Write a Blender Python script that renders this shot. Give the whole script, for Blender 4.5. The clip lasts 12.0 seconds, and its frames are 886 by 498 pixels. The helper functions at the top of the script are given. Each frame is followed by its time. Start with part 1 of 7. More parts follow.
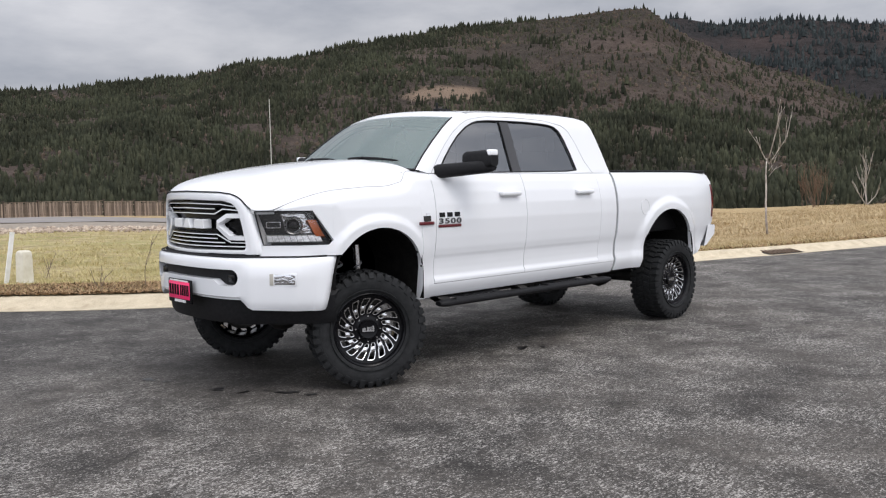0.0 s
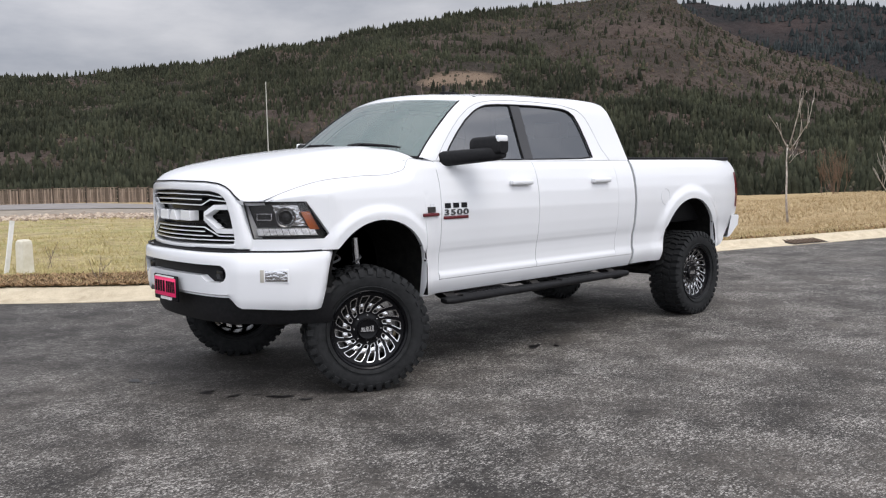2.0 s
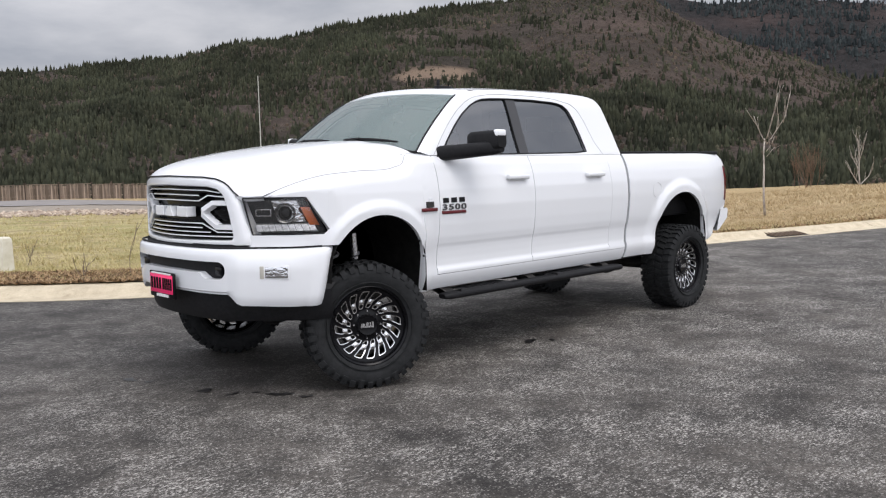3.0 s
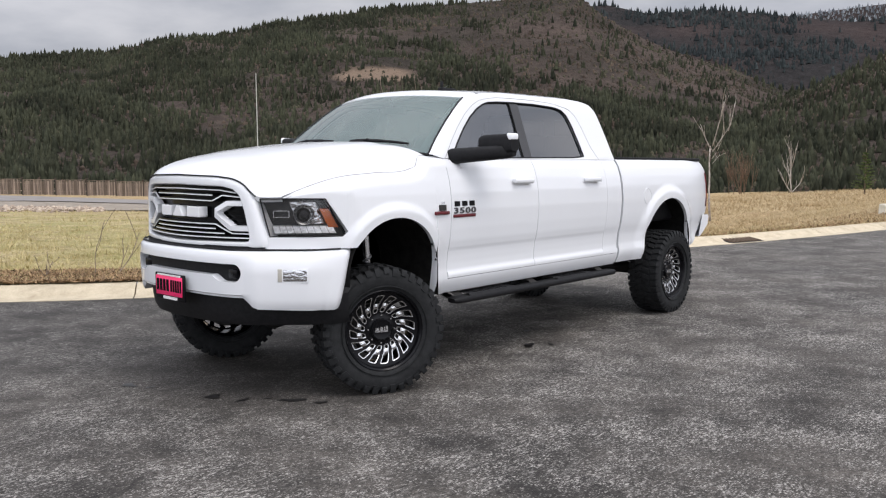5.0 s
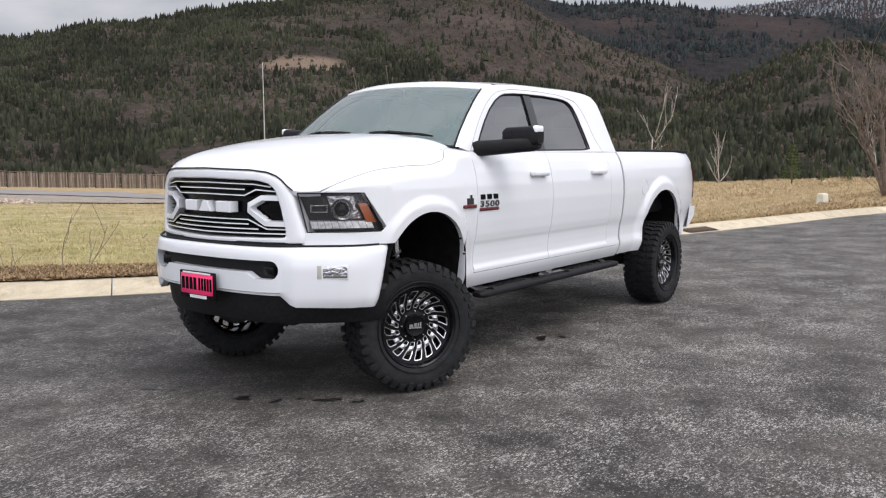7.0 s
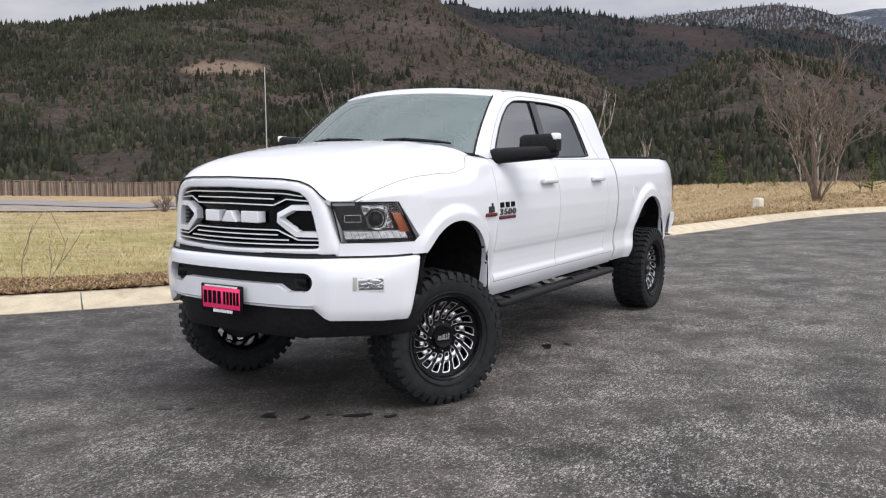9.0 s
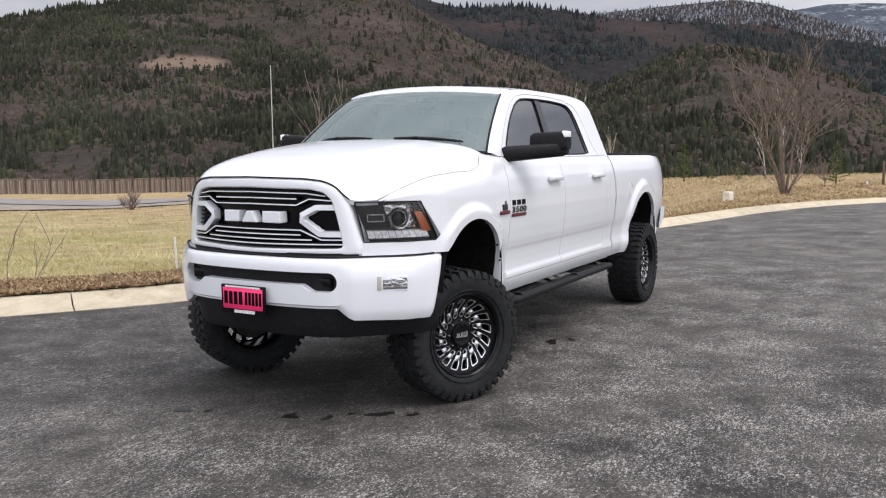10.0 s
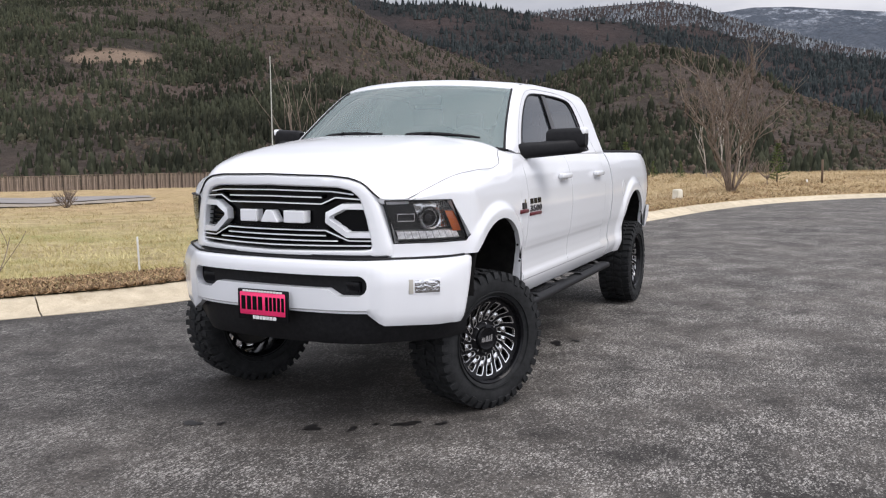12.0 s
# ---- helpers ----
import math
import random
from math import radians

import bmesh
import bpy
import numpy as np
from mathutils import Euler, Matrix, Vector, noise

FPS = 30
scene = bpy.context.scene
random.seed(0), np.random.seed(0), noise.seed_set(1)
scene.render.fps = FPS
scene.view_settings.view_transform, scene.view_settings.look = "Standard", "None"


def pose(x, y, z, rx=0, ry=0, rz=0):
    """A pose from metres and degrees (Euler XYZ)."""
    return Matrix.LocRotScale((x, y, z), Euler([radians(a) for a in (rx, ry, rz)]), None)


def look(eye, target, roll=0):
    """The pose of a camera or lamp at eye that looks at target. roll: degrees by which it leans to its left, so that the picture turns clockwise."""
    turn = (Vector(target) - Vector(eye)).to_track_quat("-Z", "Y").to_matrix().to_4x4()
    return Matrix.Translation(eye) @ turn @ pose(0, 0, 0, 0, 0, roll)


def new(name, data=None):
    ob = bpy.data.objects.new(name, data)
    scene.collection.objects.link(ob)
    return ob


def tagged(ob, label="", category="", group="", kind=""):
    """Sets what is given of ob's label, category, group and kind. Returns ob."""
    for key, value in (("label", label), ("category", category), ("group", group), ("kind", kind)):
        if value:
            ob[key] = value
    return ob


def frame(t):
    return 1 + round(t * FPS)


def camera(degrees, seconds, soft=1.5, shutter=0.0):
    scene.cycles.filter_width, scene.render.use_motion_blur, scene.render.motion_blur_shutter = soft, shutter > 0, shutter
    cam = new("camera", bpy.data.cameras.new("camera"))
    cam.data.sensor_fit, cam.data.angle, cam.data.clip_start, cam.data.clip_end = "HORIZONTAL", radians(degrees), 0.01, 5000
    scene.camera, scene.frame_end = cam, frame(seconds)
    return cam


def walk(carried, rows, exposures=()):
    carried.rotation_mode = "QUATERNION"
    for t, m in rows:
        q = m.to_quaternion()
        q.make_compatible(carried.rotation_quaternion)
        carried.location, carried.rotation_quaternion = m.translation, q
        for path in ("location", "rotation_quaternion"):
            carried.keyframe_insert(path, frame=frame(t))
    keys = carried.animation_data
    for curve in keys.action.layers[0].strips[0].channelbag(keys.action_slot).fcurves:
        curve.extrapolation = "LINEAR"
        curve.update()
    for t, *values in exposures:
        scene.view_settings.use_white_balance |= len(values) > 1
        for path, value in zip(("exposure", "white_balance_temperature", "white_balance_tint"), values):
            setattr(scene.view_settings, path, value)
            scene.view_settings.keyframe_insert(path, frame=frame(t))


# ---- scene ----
cam = camera(55.0, 12.0, soft=1.2)
PATH = [
    (0, (-3.873, -5.612, 1.434), (-2.473, -4.191, 1.287), -0.9),
    (0.5, (-3.763, -5.529, 1.432), (-2.371, -4.103, 1.265), -0.8),
    (1, (-3.658, -5.448, 1.444), (-2.274, -4.014, 1.268), -0.8),
    (1.5, (-3.564, -5.382, 1.451), (-2.191, -3.939, 1.277), -0.9),
    (2, (-3.511, -5.34, 1.449), (-2.139, -3.897, 1.271), -0.9),
    (2.5, (-3.526, -5.29, 1.447), (-2.14, -3.86, 1.263), -1.0),
    (3, (-3.602, -5.209, 1.45), (-2.191, -3.805, 1.259), -1.1),
    (5, (-3.908, -4.784, 1.465), (-2.397, -3.488, 1.276), -0.1),
    (5.5, (-3.947, -4.629, 1.461), (-2.411, -3.362, 1.271), -0.3),
    (6, (-4.01, -4.504, 1.463), (-2.451, -3.266, 1.266), -0.2),
    (6.5, (-4.115, -4.348, 1.468), (-2.53, -3.145, 1.268), -0.1),
    (7, (-4.254, -4.2, 1.484), (-2.643, -3.035, 1.272), -0.1),
    (9, (-4.523, -3.609, 1.498), (-2.815, -2.587, 1.299), -0.2),
    (9.5, (-4.627, -3.452, 1.516), (-2.898, -2.468, 1.309), -0.5),
    (10, (-4.71, -3.328, 1.523), (-2.962, -2.38, 1.312), -0.5),
    (10.5, (-4.713, -3.202, 1.512), (-2.949, -2.284, 1.297), -0.4),
    (11, (-4.671, -3.029, 1.513), (-2.893, -2.14, 1.29), -0.4),
    (11.5, (-4.681, -2.892, 1.511), (-2.888, -2.036, 1.285), -0.3),
    (12, (-4.737, -2.742, 1.521), (-2.923, -1.928, 1.303), -0.3),
]
walk(cam, [(t, look(eye, target, roll)) for t, eye, target, roll in PATH], exposures=[(0, -0.16, 6500, 12.5), (12, -0.06, 6500, 14.5)])

# ---- world and light: a bright overcast sky, with a veiled sun high on the driver's side ----
SUN_EL, SUN_AZ = 58.0, 262.0
world = bpy.data.worlds.new("overcast_sky")
scene.world = world
world.use_nodes = True
wn, wl = world.node_tree.nodes, world.node_tree.links
wn.clear()
w_out = wn.new("ShaderNodeOutputWorld")
w_bg = wn.new("ShaderNodeBackground")
w_sky = wn.new("ShaderNodeTexSky")
w_sky.sky_type, w_sky.sun_disc = "NISHITA", False
w_sky.sun_elevation, w_sky.sun_rotation = radians(SUN_EL), radians(90 - SUN_AZ)
w_sky.dust_density, w_sky.air_density = 3.0, 1.0
w_tc = wn.new("ShaderNodeTexCoord")
w_map = wn.new("ShaderNodeMapping")
w_map.inputs["Scale"].default_value = (1.0, 1.0, 3.2)
w_noise = wn.new("ShaderNodeTexNoise")
w_noise.inputs["Scale"].default_value, w_noise.inputs["Detail"].default_value = 3.4, 9
w_noise.inputs["Roughness"].default_value = 0.55
w_ramp = wn.new("ShaderNodeValToRGB")
w_ramp.color_ramp.elements[0].position, w_ramp.color_ramp.elements[0].color = 0.34, (4.5, 4.9, 5.6, 1)
w_ramp.color_ramp.elements[1].position, w_ramp.color_ramp.elements[1].color = 0.66, (8.6, 8.8, 9.2, 1)
w_mix = wn.new("ShaderNodeMixRGB")
w_mix.inputs[0].default_value = 0.93
wl.new(w_tc.outputs["Generated"], w_map.inputs["Vector"])
wl.new(w_map.outputs["Vector"], w_noise.inputs["Vector"])
wl.new(w_noise.outputs["Fac"], w_ramp.inputs["Fac"])
wl.new(w_sky.outputs["Color"], w_mix.inputs[1])
wl.new(w_ramp.outputs["Color"], w_mix.inputs[2])
# an overcast sky is about three times as bright overhead as at the skyline
w_xyz = wn.new("ShaderNodeSeparateXYZ")
wl.new(w_tc.outputs["Generated"], w_xyz.inputs["Vector"])
w_rise = wn.new("ShaderNodeMapRange")
w_rise.inputs["From Min"].default_value, w_rise.inputs["From Max"].default_value = 0.05, 1.0
w_rise.inputs["To Min"].default_value, w_rise.inputs["To Max"].default_value = 1.06, 1.66
wl.new(w_xyz.outputs["Z"], w_rise.inputs["Value"])
w_mul = wn.new("ShaderNodeMixRGB")
w_mul.blend_type = "MULTIPLY"
w_mul.inputs[0].default_value = 1.0
wl.new(w_mix.outputs["Color"], w_mul.inputs[1])
wl.new(w_rise.outputs["Result"], w_mul.inputs[2])
# and brighter low ahead of the driver's side, added to light the truck's front
w_dot = wn.new("ShaderNodeVectorMath")
w_dot.operation = "DOT_PRODUCT"
w_dot.inputs[1].default_value = (-0.66, -0.64, 0.39)
wl.new(w_tc.outputs["Generated"], w_dot.inputs[0])
w_glow = wn.new("ShaderNodeMapRange")
w_glow.inputs["From Min"].default_value, w_glow.inputs["From Max"].default_value = -1.0, 1.0
w_glow.inputs["To Min"].default_value, w_glow.inputs["To Max"].default_value = 0.56, 1.78
wl.new(w_dot.outputs["Value"], w_glow.inputs["Value"])
w_mul2 = wn.new("ShaderNodeMixRGB")
w_mul2.blend_type = "MULTIPLY"
w_mul2.inputs[0].default_value = 1.0
wl.new(w_mul.outputs["Color"], w_mul2.inputs[1])
wl.new(w_glow.outputs["Result"], w_mul2.inputs[2])
wl.new(w_mul2.outputs["Color"], w_bg.inputs["Color"])
w_bg.inputs["Strength"].default_value = 0.112
wl.new(w_bg.outputs["Background"], w_out.inputs["Surface"])

sun_data = bpy.data.lights.new("sun", "SUN")
sun_data.energy, sun_data.angle, sun_data.color = 1.35, radians(30), (1.0, 0.965, 0.91)
sun = new("sun", sun_data)
sun.matrix_world = look((20 * math.cos(radians(SUN_AZ)) * math.cos(radians(SUN_EL)), 20 * math.sin(radians(SUN_AZ)) * math.cos(radians(SUN_EL)), 20 * math.sin(radians(SUN_EL))), (0, 0, 0))
scene.view_settings.exposure = 0.0

# ---- materials ----
def mat(name, color=(0.5, 0.5, 0.5), rough=0.5, metal=0.0, spec=0.5, coat=0.0, transmission=0.0, ior=1.45):
    m = bpy.data.materials.new(name)
    m.use_nodes = True
    b = m.node_tree.nodes["Principled BSDF"]
    b.inputs["Base Color"].default_value = (*color, 1)
    b.inputs["Roughness"].default_value = rough
    b.inputs["Metallic"].default_value = metal
    b.inputs["Specular IOR Level"].default_value = spec
    b.inputs["Coat Weight"].default_value = coat
    b.inputs["Coat Roughness"].default_value = 0.04
    b.inputs["Transmission Weight"].default_value = transmission
    b.inputs["IOR"].default_value = ior
    return m


def node(m, kind, **values):
    n = m.node_tree.nodes.new(kind)
    for key, value in values.items():
        n.inputs[key].default_value = value
    return n


def wire(m, a, b):
    m.node_tree.links.new(a, b)


def bsdf(m):
    return m.node_tree.nodes["Principled BSDF"]


def place_of(m, scale=(1, 1, 1), kind="Object"):
    tc = node(m, "ShaderNodeTexCoord")
    mp = node(m, "ShaderNodeMapping", Scale=scale)
    wire(m, tc.outputs[kind], mp.inputs["Vector"])
    return mp.outputs["Vector"]


def grain(m, vec, scale, detail=4, rough=0.6, lo=0.35, hi=0.65, a=(0, 0, 0), b=(1, 1, 1)):
    """Noise through a two-colour ramp."""
    n = node(m, "ShaderNodeTexNoise", Scale=scale, Detail=detail, Roughness=rough)
    wire(m, vec, n.inputs["Vector"])
    r = node(m, "ShaderNodeValToRGB")
    e = r.color_ramp.elements
    e[0].position, e[0].color, e[1].position, e[1].color = lo, (*a, 1), hi, (*b, 1)
    wire(m, n.outputs["Fac"], r.inputs["Fac"])
    return r.outputs["Color"], n.outputs["Fac"]


def blend(m, fac, a, b, how="MIX"):
    n = m.node_tree.nodes.new("ShaderNodeMixRGB")
    n.blend_type = how
    for value, slot in ((fac, 0), (a, 1), (b, 2)):
        if isinstance(value, (int, float)):
            n.inputs[slot].default_value = value
        elif isinstance(value, tuple):
            n.inputs[slot].default_value = (*value, 1)
        else:
            wire(m, value, n.inputs[slot])
    return n.outputs["Color"]


def bumped(m, fac, strength=0.3, distance=0.01):
    n = node(m, "ShaderNodeBump", Strength=strength, Distance=distance)
    wire(m, fac, n.inputs["Height"])
    wire(m, n.outputs["Normal"], bsdf(m).inputs["Normal"])
    return n


# asphalt: dark binder, pale chippings that show in loose clusters, thin scuffs, wide dark and worn patches
ASPHALT = mat("asphalt", rough=0.85, spec=0.35)
_v = place_of(ASPHALT)
_fine, _ff = grain(ASPHALT, _v, 34, 6, 0.8, 0.36, 0.66, (0.019, 0.0172, 0.0155), (0.102, 0.094, 0.086))
_wide, _wf = grain(ASPHALT, _v, 0.55, 7, 0.62, 0.36, 0.64, (0.55, 0.54, 0.535), (1.40, 1.37, 1.33))
_mid, _mf = grain(ASPHALT, _v, 3.1, 6, 0.7, 0.34, 0.66, (0.62, 0.62, 0.62), (1.28, 1.26, 1.24))
_patch, _pf = grain(ASPHALT, _v, 1.5, 9, 0.78, 0.40, 0.60)
_tc = node(ASPHALT, "ShaderNodeTexCoord")
_c = blend(ASPHALT, 1.0, blend(ASPHALT, 1.0, _fine, _wide, "MULTIPLY"), _mid, "MULTIPLY")
# few cars turn close to the kerb: there the surface is darker and less worn
_pg = node(ASPHALT, "ShaderNodeNewGeometry")
_pd = node(ASPHALT, "ShaderNodeVectorMath")
_pd.operation = "DOT_PRODUCT"
_pd.inputs[1].default_value = (-0.25, 1.0, 0.0)
wire(ASPHALT, _pg.outputs["Position"], _pd.inputs[0])
_pw = node(ASPHALT, "ShaderNodeMath")
_pw.operation = "MULTIPLY_ADD"
_pw.inputs[1].default_value = 2.4
wire(ASPHALT, _pf, _pw.inputs[0])
wire(ASPHALT, _pd.outputs["Value"], _pw.inputs[2])
_pr = node(ASPHALT, "ShaderNodeMapRange")
_pr.inputs["From Min"].default_value, _pr.inputs["From Max"].default_value = 0.9, 3.4
_pr.inputs["To Min"].default_value, _pr.inputs["To Max"].default_value = 1.0, 0.0
wire(ASPHALT, _pw.outputs[0], _pr.inputs["Value"])
WORN = _pr.outputs["Result"]
_keep = blend(ASPHALT, WORN, (0.72, 0.73, 0.75), (1.0, 1.0, 1.0))
_c = blend(ASPHALT, 1.0, _c, _keep, "MULTIPLY")


def chippings(size, turn, squash, lo, hi, lift, tone):
    """Stones laid bare: some cells of a crushed mesh, more of them where the surface is worn."""
    global _c
    mp = node(ASPHALT, "ShaderNodeMapping", Scale=(1.0, squash, 1.0), Rotation=(0, 0, radians(turn)))
    wire(ASPHALT, _tc.outputs["Object"], mp.inputs["Vector"])
    warp = node(ASPHALT, "ShaderNodeTexNoise", Scale=size * 0.4, Detail=3)
    wire(ASPHALT, mp.outputs["Vector"], warp.inputs["Vector"])
    bent = node(ASPHALT, "ShaderNodeVectorMath")
    bent.operation = "MULTIPLY_ADD"
    bent.inputs[1].default_value = (1.6 / size, 1.6 / size, 0)
    wire(ASPHALT, warp.outputs["Color"], bent.inputs[0])
    wire(ASPHALT, mp.outputs["Vector"], bent.inputs[2])
    cell = node(ASPHALT, "ShaderNodeTexVoronoi", Scale=size)
    cell.voronoi_dimensions = "2D"
    wire(ASPHALT, bent.outputs["Vector"], cell.inputs["Vector"])
    pick = node(ASPHALT, "ShaderNodeSeparateColor")
    wire(ASPHALT, cell.outputs["Color"], pick.inputs["Color"])
    more = node(ASPHALT, "ShaderNodeMath")
    more.operation = "MULTIPLY_ADD"
    more.inputs[1].default_value = lift
    wire(ASPHALT, _pf, more.inputs[0])
    wire(ASPHALT, pick.outputs[0], more.inputs[2])
    r = node(ASPHALT, "ShaderNodeMapRange")
    r.inputs["From Min"].default_value, r.inputs["From Max"].default_value = lo, hi
    wire(ASPHALT, more.outputs[0], r.inputs["Value"])
    core = node(ASPHALT, "ShaderNodeMapRange")
    core.inputs["From Min"].default_value, core.inputs["From Max"].default_value = 0.62, 0.25
    wire(ASPHALT, cell.outputs["Distance"], core.inputs["Value"])
    bare = blend(ASPHALT, 1.0, blend(ASPHALT, 1.0, r.outputs["Result"], core.outputs["Result"], "MULTIPLY"), blend(ASPHALT, WORN, (0.35, 0.35, 0.35), (1.0, 1.0, 1.0)), "MULTIPLY")
    _c = blend(ASPHALT, bare, _c, tone)


chippings(62, 20, 1.5, 1.34, 1.50, 0.95, (0.46, 0.436, 0.40))
chippings(105, -35, 1.0, 1.22, 1.48, 0.95, (0.33, 0.312, 0.288))
chippings(34, -70, 2.6, 1.42, 1.54, 0.95, (0.40, 0.378, 0.348))
for _turn, _size, _lo, _hi, _much, _tone in ((-122, 9.0, 0.555, 0.595, 0.8, (0.42, 0.40, 0.375)), (-70, 14.0, 0.565, 0.60, 0.8, (0.42, 0.40, 0.372)), (-165, 19.0, 0.565, 0.60, 0.8, (0.44, 0.42, 0.39)), (-122, 2.0, 0.56, 0.68, 0.45, (0.28, 0.268, 0.255))):
    _mp = node(ASPHALT, "ShaderNodeMapping", Scale=(1.0, 4.2, 1.0), Rotation=(0, 0, radians(_turn)))
    wire(ASPHALT, _tc.outputs["Object"], _mp.inputs["Vector"])
    _streak, _skf = grain(ASPHALT, _mp.outputs["Vector"], _size, 9, 0.84, _lo, _hi)
    _k = blend(ASPHALT, 1.0, _patch, (_much, _much, _much), "MULTIPLY")
    _c = blend(ASPHALT, blend(ASPHALT, 1.0, _streak, _k, "MULTIPLY"), _c, _tone)
# one broad ragged dark patch: greasy drips, with the truck's shade put into it
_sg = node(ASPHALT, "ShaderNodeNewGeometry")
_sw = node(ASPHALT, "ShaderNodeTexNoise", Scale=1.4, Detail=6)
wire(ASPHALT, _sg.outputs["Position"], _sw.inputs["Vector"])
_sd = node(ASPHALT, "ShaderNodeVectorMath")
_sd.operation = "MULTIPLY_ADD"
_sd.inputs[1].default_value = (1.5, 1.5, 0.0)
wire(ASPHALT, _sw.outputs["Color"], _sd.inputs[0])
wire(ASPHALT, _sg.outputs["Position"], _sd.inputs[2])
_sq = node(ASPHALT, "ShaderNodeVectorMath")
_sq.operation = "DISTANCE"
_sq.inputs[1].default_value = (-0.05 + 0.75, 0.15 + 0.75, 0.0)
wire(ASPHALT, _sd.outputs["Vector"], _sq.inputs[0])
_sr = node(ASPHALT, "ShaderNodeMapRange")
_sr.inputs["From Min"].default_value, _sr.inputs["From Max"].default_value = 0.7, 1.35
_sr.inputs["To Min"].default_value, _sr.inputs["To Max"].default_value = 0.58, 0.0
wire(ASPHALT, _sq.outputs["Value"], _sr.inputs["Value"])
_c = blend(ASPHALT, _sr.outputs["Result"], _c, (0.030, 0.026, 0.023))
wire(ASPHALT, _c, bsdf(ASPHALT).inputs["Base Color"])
bumped(ASPHALT, _ff, 0.6, 0.006)

OIL = mat("oil_stain", (0.012, 0.011, 0.011), 0.45)

CONCRETE = mat("kerb_concrete", rough=0.85, spec=0.3)
_v = place_of(CONCRETE)
_a, _af = grain(CONCRETE, _v, 5, 6, 0.65, 0.3, 0.7, (0.45, 0.38, 0.27), (0.63, 0.545, 0.40))
_b, _bf = grain(CONCRETE, _v, 90, 3, 0.6, 0.3, 0.7, (0.78, 0.78, 0.78), (1.1, 1.1, 1.1))
_d, _df = grain(CONCRETE, _v, 1.7, 6, 0.7, 0.55, 0.75, (1, 1, 1), (0.68, 0.64, 0.58))
_c = blend(CONCRETE, 1.0, blend(CONCRETE, 1.0, _a, _b, "MULTIPLY"), _d, "MULTIPLY")
_oi = node(CONCRETE, "ShaderNodeObjectInfo")
_hs = node(CONCRETE, "ShaderNodeHueSaturation")
_mr = node(CONCRETE, "ShaderNodeMapRange")
_mr.inputs["To Min"].default_value, _mr.inputs["To Max"].default_value = 0.9, 1.07
wire(CONCRETE, _oi.outputs["Random"], _mr.inputs["Value"])
wire(CONCRETE, _mr.outputs["Result"], _hs.inputs["Value"])
wire(CONCRETE, _c, _hs.inputs["Color"])
wire(CONCRETE, _hs.outputs["Color"], bsdf(CONCRETE).inputs["Base Color"])
bumped(CONCRETE, _bf, 0.25, 0.004)

def east_of(m):
    """The unmown bank at the far end of the road is drier and more tawny than the lawn."""
    g = node(m, "ShaderNodeNewGeometry")
    s = node(m, "ShaderNodeSeparateXYZ")
    wire(m, g.outputs["Position"], s.inputs["Vector"])
    r = node(m, "ShaderNodeMapRange")
    r.inputs["From Min"].default_value, r.inputs["From Max"].default_value = 9.0, 22.0
    r.inputs["To Max"].default_value = 0.72
    wire(m, s.outputs["X"], r.inputs["Value"])
    return r.outputs["Result"]


# winter turf: straw with green hints, brown mulch patches
TURF = mat("winter_turf", rough=0.95, spec=0.15)
_v = place_of(TURF)
_a, _af = grain(TURF, place_of(TURF, (1, 1, 1)), 1.1, 10, 0.82, 0.34, 0.68, (0.21, 0.165, 0.085), (0.66, 0.56, 0.33))
_g, _gf = grain(TURF, _v, 0.33, 7, 0.7, 0.44, 0.64)
_n, _nf = grain(TURF, _v, 28, 5, 0.7, 0.3, 0.7, (0.6, 0.58, 0.55), (1.2, 1.2, 1.18))
_c = blend(TURF, blend(TURF, 1.0, _g, (0.75, 0.75, 0.75), "MULTIPLY"), _a, (0.28, 0.29, 0.10))
_c = blend(TURF, 1.0, _c, _n, "MULTIPLY")
_c = blend(TURF, east_of(TURF), _c, blend(TURF, 1.0, blend(TURF, 1.0, _a, _n, "MULTIPLY"), (0.98, 0.84, 0.84), "MULTIPLY"))
wire(TURF, _c, bsdf(TURF).inputs["Base Color"])
bumped(TURF, _nf, 0.8, 0.05)

GRASS = mat("dry_grass", (0.36, 0.27, 0.13), 0.9, spec=0.2)
_o, _of = grain(GRASS, place_of(GRASS), 0.5, 4, 0.6, 0.35, 0.65, (0.42, 0.33, 0.165), (0.62, 0.53, 0.30))
_ge = node(GRASS, "ShaderNodeNewGeometry")
_c = blend(GRASS, blend(GRASS, 1.0, _ge.outputs["Random Per Island"], (0.5, 0.5, 0.5), "MULTIPLY"), _o, (0.29, 0.285, 0.10))
_c = blend(GRASS, east_of(GRASS), _c, blend(GRASS, 1.0, _o, (0.84, 0.76, 0.90), "MULTIPLY"))
wire(GRASS, _c, bsdf(GRASS).inputs["Base Color"])

MULCH = mat("dead_leaves", (0.12, 0.07, 0.035), 0.95, spec=0.15)
_ge = node(MULCH, "ShaderNodeNewGeometry")
_r = node(MULCH, "ShaderNodeValToRGB")
_r.color_ramp.elements[0].color, _r.color_ramp.elements[1].color = (0.080, 0.054, 0.035, 1), (0.44, 0.295, 0.165, 1)
wire(MULCH, _ge.outputs["Random Per Island"], _r.inputs["Fac"])
wire(MULCH, _r.outputs["Color"], bsdf(MULCH).inputs["Base Color"])

